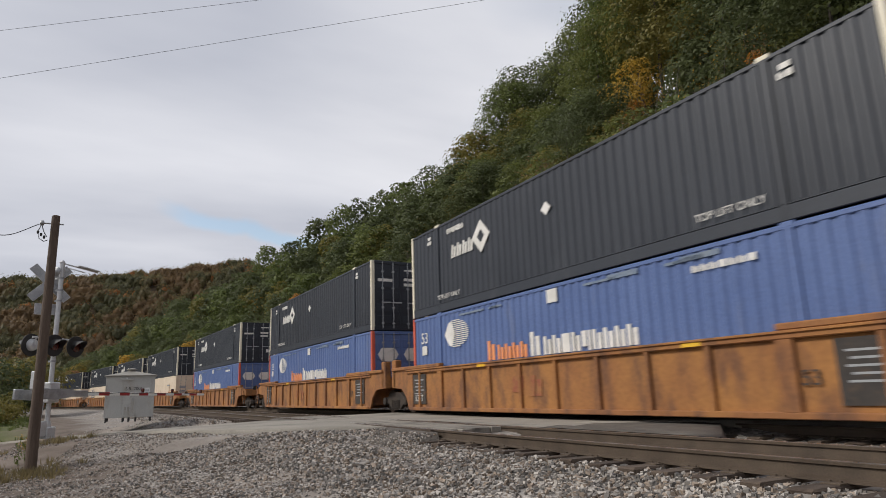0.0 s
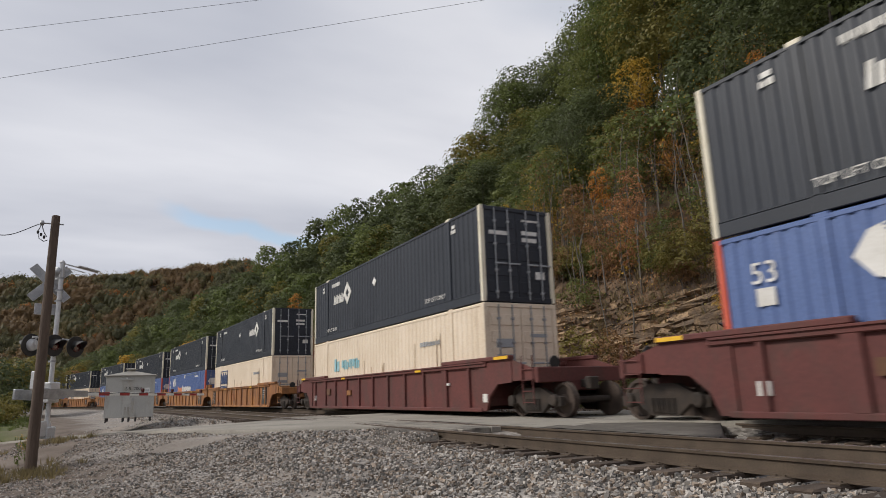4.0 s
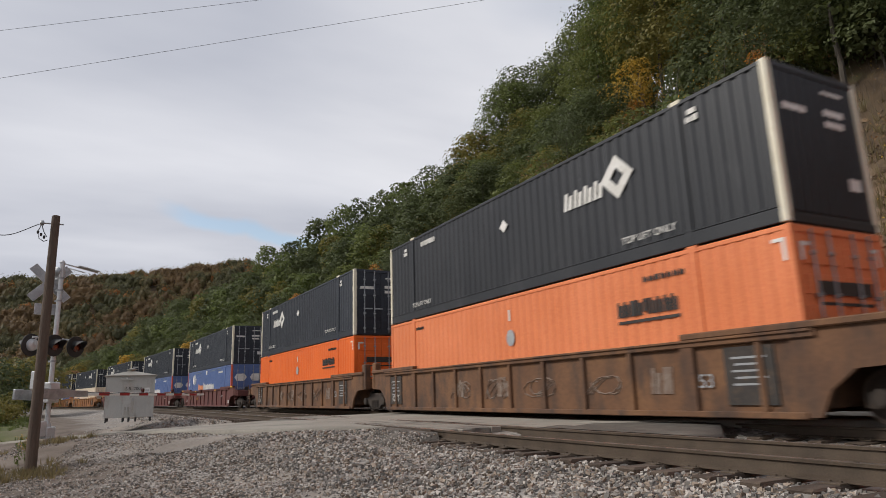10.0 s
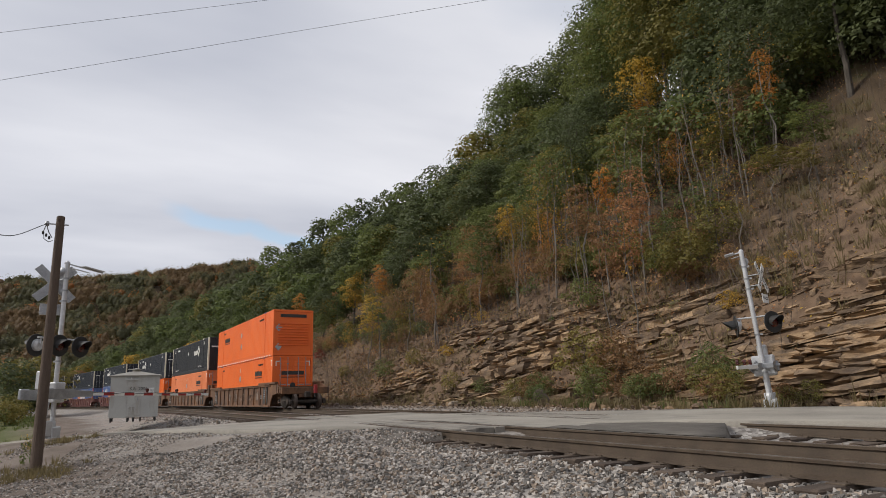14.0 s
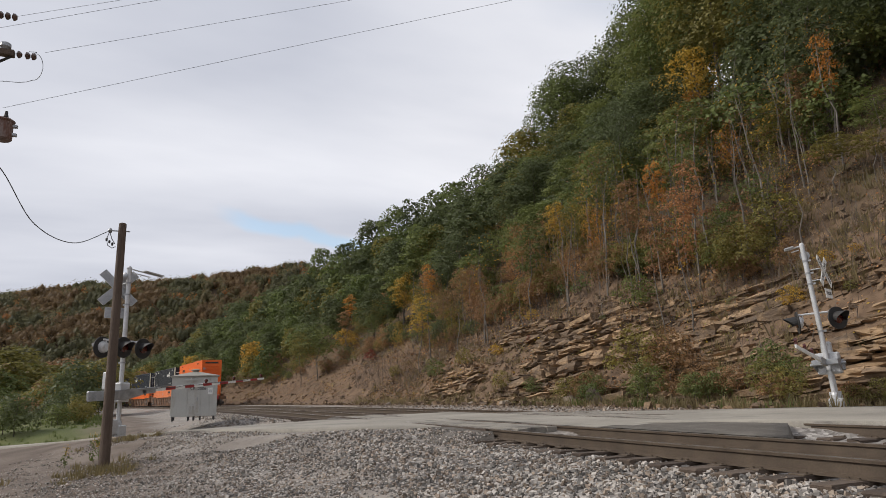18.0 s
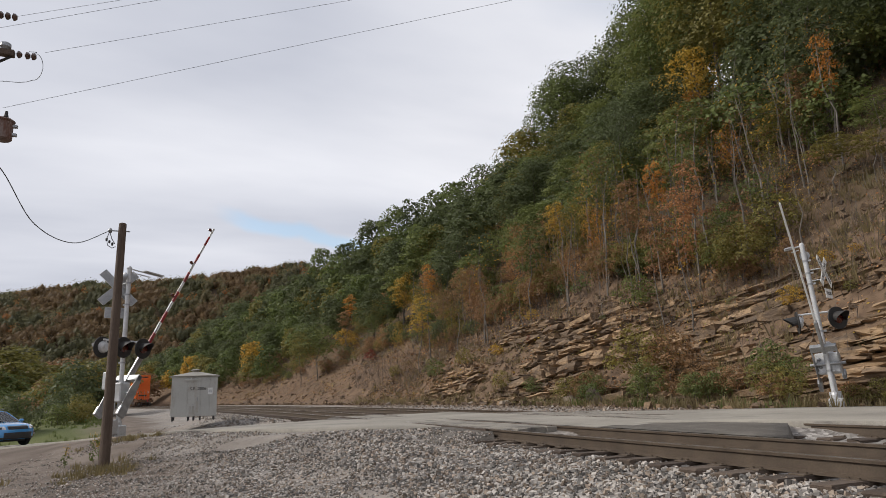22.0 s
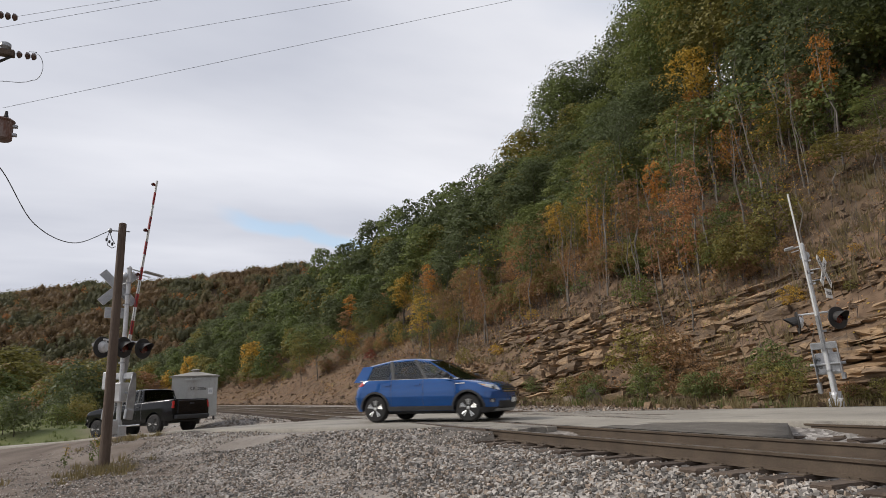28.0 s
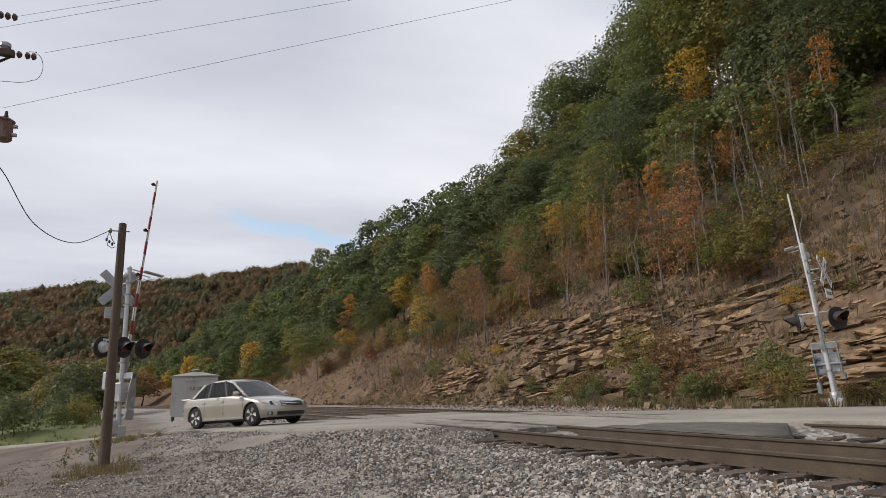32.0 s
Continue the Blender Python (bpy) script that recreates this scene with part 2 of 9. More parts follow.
M["oldasphalt"] = mat("dark_worn_asphalt", (0.078, 0.068, 0.056), (0.115, 0.101, 0.084), 0.92, scale=0.9, fine=55, bump=0.6, bdist=0.02, dirt=(0.16, 0.142, 0.12), dirt_at=0.58)
M["gritty"] = mat("gritty_brown_fill", (0.075, 0.064, 0.053), (0.135, 0.117, 0.099), 0.95, scale=2.5, fine=45, bump=1.0, bdist=0.03, dirt=(0.18, 0.16, 0.14), dirt_at=0.6)
M["bark"] = mat("tree_bark", (0.055, 0.045, 0.036), (0.10, 0.085, 0.068), 0.95, scale=1.5, fine=14, bump=0.5, bdist=0.02, stretch=(3, 3, 0.6))
M["palebark"] = mat("pale_bark", (0.105, 0.09, 0.075), (0.185, 0.163, 0.138), 0.9, scale=2, fine=14, bump=0.4, bdist=0.02, stretch=(2, 2, 1))
M["leaf_dark"] = leaf_mat("dark_green_leaves", (0.059, 0.073, 0.033), (0.114, 0.137, 0.059), (0.135, 0.150, 0.057))
M["leaf_green"] = leaf_mat("green_leaves", (0.084, 0.109, 0.035), (0.162, 0.193, 0.060), (0.202, 0.202, 0.056))
M["leaf_olive"] = leaf_mat("olive_leaves", (0.125, 0.119, 0.033), (0.238, 0.212, 0.057), (0.251, 0.188, 0.049))
M["leaf_gold"] = leaf_mat("golden_leaves", (0.34, 0.22, 0.035), (0.56, 0.37, 0.06), (0.46, 0.23, 0.04))
M["leaf_orange"] = leaf_mat("orange_leaves", (0.40, 0.16, 0.032), (0.60, 0.265, 0.05), (0.46, 0.20, 0.042))
M["leaf_rust"] = leaf_mat("rust_leaves", (0.213, 0.117, 0.059), (0.347, 0.189, 0.090), (0.246, 0.157, 0.067))
M["leaf_pink"] = leaf_mat("salmon_leaves", (0.29, 0.135, 0.065), (0.46, 0.235, 0.10), (0.38, 0.175, 0.06))
M["leaf_red"] = leaf_mat("red_leaves", (0.16, 0.03, 0.02), (0.24, 0.05, 0.03), (0.2, 0.04, 0.02))
# ridge leaves: autumn colours with distance haze painted in, greyer and more even
M["ridge_brown"] = leaf_mat("hazed_brown_leaves", (0.160, 0.108, 0.058), (0.250, 0.160, 0.080), (0.215, 0.150, 0.070), 0.22, 0.15, 0.58)
M["ridge_olive"] = leaf_mat("hazed_olive_leaves", (0.125, 0.108, 0.052), (0.205, 0.165, 0.072), (0.19, 0.14, 0.063), 0.22, 0.15, 0.58)
M["ridge_green"] = leaf_mat("hazed_green_leaves", (0.095, 0.096, 0.050), (0.150, 0.148, 0.070), (0.155, 0.135, 0.066), 0.22, 0.15, 0.58)
M["ridge_orange"] = leaf_mat("hazed_orange_leaves", (0.286, 0.126, 0.042), (0.442, 0.198, 0.060), (0.338, 0.168, 0.055), 0.10, 0.15, 0.58)
M["twig"] = mat("bare_twigs", (0.085, 0.065, 0.052), (0.135, 0.11, 0.09), 0.95, scale=2, fine=10, bump=0)
M["drygrass"] = leaf_mat("dry_grass", (0.176, 0.135, 0.068), (0.284, 0.223, 0.115), (0.162, 0.149, 0.068))
M["greengrass"] = leaf_mat("green_grass", (0.074, 0.101, 0.027), (0.135, 0.169, 0.047), (0.162, 0.162, 0.068))
M["wire"] = mat("dark_wire", (0.05, 0.05, 0.052), (0.075, 0.075, 0.078), 0.6, scale=5, bump=0)
M["gatered"] = mat("red_reflective_stripe", (0.26, 0.02, 0.022), (0.33, 0.028, 0.028), 0.45, scale=4, bump=0)


# ---------------------------------------------------------------- mesh helpers
class MB:
    """Gathers vertices and faces of one mesh."""

    def __init__(self):
        self.v, self.f = [], []

    def add(self, v, f):
        k = len(self.v)
        self.v += [tuple(p) for p in v]
        self.f += [tuple(i + k for i in q) for q in f]
        return self

    def box(self, x0, x1, y0, y1, z0, z1, c=0.0):
        x0, x1 = min(x0, x1), max(x0, x1)
        y0, y1 = min(y0, y1), max(y0, y1)
        z0, z1 = min(z0, z1), max(z0, z1)
        if c <= 0:
            return self.add([(x, y, z) for x in (x0, x1) for y in (y0, y1) for z in (z0, z1)],
                            [(0, 1, 3, 2), (4, 6, 7, 5), (0, 4, 5, 1), (2, 3, 7, 6), (0, 2, 6, 4), (1, 5, 7, 3)])
        c = min(c, (x1 - x0) / 2.2, (y1 - y0) / 2.2, (z1 - z0) / 2.2)
        v, idx = [], {}
        for sx in (0, 1):
            for sy in (0, 1):
                for sz in (0, 1):
                    X, Y, Z = (x0, x1)[sx], (y0, y1)[sy], (z0, z1)[sz]
                    xi, yi, zi = X + (c, -c)[sx], Y + (c, -c)[sy], Z + (c, -c)[sz]
                    for a, p in enumerate(((X, yi, zi), (xi, Y, zi), (xi, yi, Z))):
                        idx[sx, sy, sz, a] = len(v)
                        v.append(p)
        f = []
        g = idx.get
        for s in (0, 1):
            o = 1 if s else -1
            f.append([g((s, 0, 0, 0)), g((s, 1, 0, 0)), g((s, 1, 1, 0)), g((s, 0, 1, 0))][::o])
            f.append([g((0, s, 0, 1)), g((0, s, 1, 1)), g((1, s, 1, 1)), g((1, s, 0, 1))][::o])
            f.append([g((0, 0, s, 2)), g((1, 0, s, 2)), g((1, 1, s, 2)), g((0, 1, s, 2))][::o])
            for q in (0, 1):
                f.append([g((s, q, 0, 0)), g((s, q, 1, 0)), g((s, q, 1, 1)), g((s, q, 0, 1))])
                f.append([g((s, 0, q, 0)), g((s, 1, q, 0)), g((s, 1, q, 2)), g((s, 0, q, 2))])
                f.append([g((0, s, q, 1)), g((1, s, q, 1)), g((1, s, q, 2)), g((0, s, q, 2))])
                for w in (0, 1):
                    f.append([g((s, q, w, 0)), g((s, q, w, 1)), g((s, q, w, 2))])
        return self.add(v, f)

    def cyl(self, p0, p1, r0, r1=None, n=12, cap=True):
        p0, p1 = Vector(p0), Vector(p1)
        r1 = r0 if r1 is None else r1
        q = (p1 - p0).to_track_quat("Z", "Y")
        a = [q @ Vector((math.cos(2 * math.pi * i / n), math.sin(2 * math.pi * i / n), 0)) for i in range(n)]
        f = [(i, (i + 1) % n, n + (i + 1) % n, n + i) for i in range(n)]
        if cap:
            f += [tuple(range(n))[::-1], tuple(range(n, 2 * n))]
        return self.add([p0 + r0 * d for d in a] + [p1 + r1 * d for d in a], f)

    def lathe(self, origin, axis, prof, n=20):
        """prof: (along the axis, radius) pairs."""
        o = Vector(origin)
        q = Vector(axis).to_track_quat("Z", "Y")
        v, f = [], []
        for h, r in prof:
            v += [o + q @ Vector((r * math.cos(2 * math.pi * i / n), r * math.sin(2 * math.pi * i / n), h)) for i in range(n)]
        for k in range(len(prof) - 1):
            f += [(k * n + i, k * n + (i + 1) % n, (k + 1) * n + (i + 1) % n, (k + 1) * n + i) for i in range(n)]
        f += [tuple(range(n))[::-1], tuple(range((len(prof) - 1) * n, len(prof) * n))]
        return self.add(v, f)

    def prism(self, poly, a, b, axis="y"):
        """A flat outline pulled from a to b along the axis. poly: (x, z) for y, (x, y) for z, (y, z) for x."""
        at = {"y": lambda p, t: (p[0], t, p[1]), "z": lambda p, t: (p[0], p[1], t), "x": lambda p, t: (t, p[0], p[1])}[axis]
        n = len(poly)
        return self.add([at(p, a) for p in poly] + [at(p, b) for p in poly],
                        [tuple(range(n)), tuple(range(n, 2 * n))[::-1]] + [(i, n + i, n + (i + 1) % n, (i + 1) % n) for i in range(n)])

    def tube(self, pts, r, n=8):
        P = [Vector(p) for p in pts]
        rows = []
        for i, p in enumerate(P):
            d = P[min(i + 1, len(P) - 1)] - P[max(i - 1, 0)]
            q = d.to_track_quat("Z", "Y")
            rows.append([p + q @ Vector((r * math.cos(2 * math.pi * k / n), r * math.sin(2 * math.pi * k / n), 0)) for k in range(n)])
        f = [(i * n + k, i * n + (k + 1) % n, (i + 1) * n + (k + 1) % n, (i + 1) * n + k) for i in range(len(P) - 1) for k in range(n)]
        f += [tuple(range(n))[::-1], tuple(range((len(P) - 1) * n, len(P) * n))]
        return self.add([p for row in rows for p in row], f)

    def mesh(self, name, material=None, smooth=False):
        me = bpy.data.meshes.new(name)
        me.from_pydata(self.v, [], self.f)
        bm = bmesh.new()
        bm.from_mesh(me)
        bmesh.ops.recalc_face_normals(bm, faces=bm.faces)
        bm.to_mesh(me)
        bm.free()
        if smooth:
            me.shade_smooth()
        if material:
            me.materials.append(material)
        return me


def part(name, shape, material, parent, label="", smooth=False):
    me = shape.mesh(name, material, smooth) if isinstance(shape, MB) else shape
    ob = new(name, me)
    ob.parent = parent
    if label:
        ob["label"] = label
    return ob


def thing(name, label, category, group="", m=None, kind=""):
    ob = new(name)
    ob.empty_display_size = 0.2
    if m is not None:
        ob.matrix_world = m
    return tagged(ob, label, category, group, kind)


def raw_mesh(name, verts, faces, material, smooth=False):
    me = bpy.data.meshes.new(name)
    me.from_pydata(verts, [], faces)
    if smooth:
        me.shade_smooth()
    me.materials.append(material)
    return me


def poly_soup(name, verts, per, material):
    """A mesh of separate faces of `per` corners each, from an array of vertices."""
    verts = np.asarray(verts, dtype=np.float32).reshape(-1, 3)
    me = bpy.data.meshes.new(name)
    nf = len(verts) // per
    me.vertices.add(len(verts))
    me.vertices.foreach_set("co", verts.ravel())
    me.loops.add(len(verts))
    me.loops.foreach_set("vertex_index", np.arange(len(verts), dtype=np.int32))
    me.polygons.add(nf)
    me.polygons.foreach_set("loop_start", np.arange(0, len(verts), per, dtype=np.int32))
    me.materials.append(material)
    me.update(calc_edges=True)
    return me


def lettering(words, size, material, parent, m, name="lettering"):
    """Words with the built-in font, as a thin mesh standing in the local x-z plane and facing -y."""
    cu = bpy.data.curves.new(name, "FONT")
    cu.body, cu.size, cu.extrude, cu.align_x, cu.align_y = words, size, 0.002, "CENTER", "CENTER"
    tmp = bpy.data.objects.new(name, cu)
    scene.collection.objects.link(tmp)
    me = bpy.data.meshes.new_from_object(tmp)
    bpy.data.objects.remove(tmp)
    me.materials.append(material)
    ob = new(name, me)
    ob.parent = parent
    ob.matrix_local = m @ pose(0, 0, 0, 90)
    return ob


def sstep(a, b, x):
    t = np.clip((np.asarray(x, float) - a) / (b - a), 0, 1)
    return t * t * (3 - 2 * t)


# ---------------------------------------------------------------- plan
TRACK_NEAR, TRACK_FAR = 6.65, 10.93
BEND, CURVE, BEND_LEN = -20.0, 0.00191, 185.0


def along(s, offset=0.0):
    """A point on the line of the track: s runs along the straight as x; offset is measured to the hill side."""
    a = max(0.0, BEND - s)
    th = CURVE * min(a, BEND_LEN)
    x, y = min(s, 1e9), 0.0
    if a > 0:
        x, y = BEND - math.sin(th) / CURVE, -(1 - math.cos(th)) / CURVE
        if a > BEND_LEN:
            x -= (a - BEND_LEN) * math.cos(th)
            y -= (a - BEND_LEN) * math.sin(th)
    return Vector((x - math.sin(th) * offset, y + math.cos(th) * offset)), th


def shift(x):
    """Sideways shift of the track at x."""
    a = np.maximum(0.0, BEND - np.asarray(x, float))
    b = np.minimum(a, 178.0)
    return -(b * b) * CURVE / 2 - np.maximum(a - 178.0, 0) * 0.355


ROAD = [(-80, -41, -3.3), (-59, -26, -2.4), (-41.5, -11.6, -1.32), (-31, -2.3, -0.63), (-25.6, 2.1, -0.2), (-20.1, 5.7, 0.035), (-16.4, 8.85, 0.035), (-13.0, 11.3, 0.04),
        (-9, 13.2, 0.09), (-3, 14.7, 0.09), (8, 15.8, 0.09), (30, 16.6, 0.09), (90, 17.0, 0.09)]


def road_line():
    """The road's centre line, smoothed, as points (x, y, z) about 0.7 m apart."""
    P = [Vector(p) for p in ROAD]
    out = []
    for i in range(len(P) - 1):
        p0, p1, p2, p3 = P[max(i - 1, 0)], P[i], P[i + 1], P[min(i + 2, len(P) - 1)]
        n = max(2, int((p2 - p1).length / 0.7))
        for k in range(n):
            t = k / n
            out.append(0.5 * (2 * p1 + (p2 - p0) * t + (2 * p0 - 5 * p1 + 4 * p2 - p3) * t * t + (3 * p1 - p0 - 3 * p2 + p3) * t ** 3))
    out.append(P[-1])
    return out


ROADPTS = road_line()
ROADXYZ = np.array([tuple(p) for p in ROADPTS])


def road_near(x, y):
    """Distance from the road's centre line and the road's height there."""
    x, y = np.atleast_1d(x).astype(float), np.atleast_1d(y).astype(float)
    best, z = np.full(x.shape, 1e9), np.zeros(x.shape)
    for px, py, pz in ROADXYZ:
        d = (x - px) ** 2 + (y - py) ** 2
        k = d < best
        best[k], z[k] = d[k], pz
    return np.sqrt(best), z


CREST_X = [-420, -275, -245, -220, -195, -145, -90, -65, -30, 20, 120, 260]
CREST_Z = [0, 0, 4, 15, 26, 29.5, 31.5, 34.5, 42, 45, 45, 42]


def wave(x, y, s, seed=0.0):
    return np.array([noise.noise(Vector((a / s, b / s, seed))) for a, b in zip(np.ravel(x), np.ravel(y))]).reshape(np.shape(x))


def height(x, y):
    """The lie of the land."""
    x, y = np.atleast_1d(x).astype(float), np.atleast_1d(y).astype(float)
    v = y - shift(x)
    z = np.full(x.shape, -0.14)
    # shoulder and low ground on the camera's side
    z -= 0.09 * sstep(5.5, 5.0, v) + 0.33 * sstep(5.1, 1.6, v) + 0.15 * sstep(0.5, -5, v)
    z -= 3.2 * sstep(-4, -45, v) * sstep(-14, -45, x)
    z -= 1.6 * sstep(-8, -40, v)
    z -= 0.03 * sstep(5.15, 5.4, v) * sstep(12.4, 12.0, v)
    # far side: ditch, foot of the cut, rock bench, wooded slope
    crest = np.interp(x, CREST_X, CREST_Z)
    z += 0.15 * sstep(12.8, 14.5, v)
    rocky = sstep(-62, -42, x)
    foot = 17.6 + 0.8 * np.sin(x * 0.21) + 2.0 * sstep(-10, 20, x)
    bench = 3.9 * rocky + 3.0 * (1 - rocky)
    z += bench * np.clip((v - foot) / 4.8, 0, 1) ** 1.15
    up = np.clip((v - foot - 4.8) / (62 - foot - 4.8), 0, 1)
    z += (crest - bench) * (0.88 * up + 0.12 * up * up)
    # the slope rounds off into a level shoulder above the cut
    cap = np.interp(x, [-85, -60, -42, -20, 30], [60, 36, 26.5, 24, 24])
    z = np.where(z > cap, cap + 0.15 * (z - cap), z)
    z += 5 * sstep(62, 110, v) * sstep(-330, -200, x) * sstep(-60, -90, x) - (np.minimum(crest, cap) + 3) * sstep(110, 330, v)
    rough = sstep(18, 26, v)
    z += rough * (1.2 * wave(x, y, 9.0, 1.3) + 0.4 * wave(x, y, 2.7, 4.1))
    # hills across the valley
    r = np.hypot(x, y)
    az = np.degrees(np.arctan2(x, y))
    el = np.interp(az, [-180, -130, -110, -101.7, -94.3, -85.7, -79.5, -70, -50], [5.5, 7, 8.0, 8.1, 9.3, 10.4, 11.0, 9, 5])
    ridge = np.tan(np.radians(el)) * 1050 - 14
    far = sstep(600, 1050, r) * sstep(-66, -78, az)
    wob = 1 + 0.10 * wave(x, y, 120.0, 7.0) + 0.05 * wave(x, y, 35.0, 9.0)
    z = z * (1 - far) + (ridge * wob - 60 * sstep(1150, 2200, r)) * far
    pad = np.exp(-(((x + 35.5) / 3.2) ** 2 + ((y - 1.5) / 2.6) ** 2) ** 2)
    z = z * (1 - pad) + 0.0 * pad
    # the road's bed
    near = (x > -82) & (x < 92) & (np.abs(y) < 60)
    if near.any():
        d, rz = road_near(x[near], y[near])
        zz = z[near]
        vn = v[near]
        tight = sstep(-11.5, -8.5, x[near]) * sstep(4.2, 5.0, vn) * sstep(12.8, 12.2, vn)
        side = sstep(8.8 - 1.7 * tight - 3.4 * sstep(4.2, 5.0, vn) * sstep(12.8, 12.2, vn), 4.9 - 1.2 * tight - 0.6 * sstep(4.2, 5.0, vn) * sstep(12.8, 12.2, vn), d)
        z[near] = zz * (1 - side) + (rz - 0.07) * side
    return z


def hz(x, y):
    return float(height(x, y)[0])


def ground_sheet():
    def axis(fine0, fine1, step, lim0, lim1, grow):
        a = list(np.arange(fine0, fine1 + 1e-6, step))
        s = step
        while a[-1] < lim1:
            s *= grow
            a.append(a[-1] + s)
        s = step
        while a[0] > lim0:
            s *= grow
            a.insert(0, a[0] - s)
        return np.array(a)
    xs = axis(-45, 6, 0.5, -2500, 2500, 1.06)
    ys = axis(-8, 27, 0.45, -2500, 2500, 1.07)
    X, Y = np.meshgrid(xs, ys, indexing="ij")
    Z = height(X.ravel(), Y.ravel()).reshape(X.shape)
    near = sstep(14, 5, np.abs(X + 14)) * sstep(6.5, 3.5, Y) * sstep(-8, -3, Y)
    Z += near * (0.05 * wave(X, Y, 1.3, 2.0) + 0.025 * wave(X, Y, 0.45, 5.0))
    nx, ny = X.shape
    verts = np.stack([X, Y, Z], -1).reshape(-1, 3)
    i = np.arange(nx * ny).reshape(nx, ny)
    faces = np.stack([i[:-1, :-1], i[1:, :-1], i[1:, 1:], i[:-1, 1:]], -1).reshape(-1, 4)
    me = raw_mesh("ground", verts.tolist(), faces.tolist(), ground_mat(), True)
    v = Y - shift(X)
    wob = 1.2 * wave(X, Y, 3.1, 8.0) + 0.6 * wave(X, Y, 1.1, 9.0)
    zones = {"bank": sstep(13.6, 16.2, v + wob * 0.6), "woods": np.maximum(sstep(25, 33, v + wob * 2), sstep(330, 480, np.hypot(X, Y))),
             "meadow": sstep(-1.6, -4.4, v + wob) * sstep(-29, -36, X + wob), "dusty": sstep(1.2, -0.6, v + wob * 0.8)}
    for key, val in zones.items():
        me.attributes.new(key, "FLOAT", "POINT").data.foreach_set("value", val.astype(np.float32).ravel())
    ob = new("ground", me)
    return tagged(ob, "stony ground rising into a wooded slope", "ground", kind="structure")


def ground_mat():
    """Gravel by the line, dirt on the slope, grass on the low ground, leaf litter in the woods."""
    m = bpy.data.materials.new("ground")
    m.use_nodes = True
    nt = m.node_tree
    n, l = nt.nodes, nt.links
    p = n["Principled BSDF"]
    p.inputs["Roughness"].default_value = 0.95
    p.inputs["Specular IOR Level"].default_value = 0.2
    geo = n.new("ShaderNodeNewGeometry")
    sep = n.new("ShaderNodeSeparateXYZ")
    l.new(geo.outputs["Position"], sep.inputs[0])

    def tex(scale, detail=5):
        t = n.new("ShaderNodeTexNoise")
        t.inputs["Scale"].default_value, t.inputs["Detail"].default_value = scale, detail
        l.new(geo.outputs["Position"], t.inputs["Vector"])
        return t.outputs["Fac"]

    def ramp(src, *stops):
        r = n.new("ShaderNodeValToRGB")
        el = r.color_ramp.elements
        while len(el) < len(stops):
            el.new(0.5)
        for e, (pos, c) in zip(el, stops):
            e.position, e.color = pos, (*c, 1)
        l.new(src, r.inputs[0])
        return r.outputs[0]

    def zone(name):
        t = n.new("ShaderNodeAttribute")
        t.attribute_name = name
        return t.outputs["Fac"]

    def mix(fac, a, b):
        x = n.new("ShaderNodeMix")
        x.data_type = "RGBA"
        l.new(fac, x.inputs["Factor"])
        l.new(a, x.inputs["A"])
        l.new(b, x.inputs["B"])
        return x.outputs["Result"]

    vor = n.new("ShaderNodeTexVoronoi")
    vor.inputs["Scale"].default_value = 16
    l.new(geo.outputs["Position"], vor.inputs["Vector"])
    vs = n.new("ShaderNodeSeparateColor")
    l.new(vor.outputs["Color"], vs.inputs[0])
    gravel = ramp(vs.outputs[0], (0.0, (0.13, 0.117, 0.105)), (0.6, (0.265, 0.244, 0.222)), (1.0, (0.42, 0.39, 0.357)))
    dust = ramp(tex(1.1), (0.35, (0.178, 0.151, 0.127)), (0.65, (0.28, 0.246, 0.213)))
    pick = ramp(tex(0.55, 3), (0.42, (0, 0, 0)), (0.58, (1, 1, 1)))
    low = mix(pick, gravel, dust)
    dirt = ramp(tex(1.4, 8), (0.3, (0.08, 0.052, 0.034)), (0.7, (0.19, 0.126, 0.08)))
    litter = ramp(tex(0.6, 8), (0.3, (0.05, 0.035, 0.022)), (0.55, (0.09, 0.062, 0.038)), (0.75, (0.075, 0.075, 0.03)))
    grass = ramp(tex(0.25, 6), (0.35, (0.075, 0.088, 0.03)), (0.65, (0.13, 0.135, 0.05)))
    brown = ramp(tex(0.9, 7), (0.35, (0.112, 0.087, 0.07)), (0.65, (0.178, 0.145, 0.12)))
    col = mix(zone("dusty"), low, brown)
    col = mix(zone("bank"), col, dirt)
    col = mix(zone("woods"), col, litter)
    col = mix(zone("meadow"), col, grass)
    l.new(col, p.inputs["Base Color"])
    bp = n.new("ShaderNodeBump")
    bp.inputs["Strength"].default_value, bp.inputs["Distance"].default_value = 0.5, 0.03
    l.new(vor.outputs["Distance"], bp.inputs["Height"])
    l.new(bp.outputs[0], p.inputs["Normal"])
    return m


ground = ground_sheet()


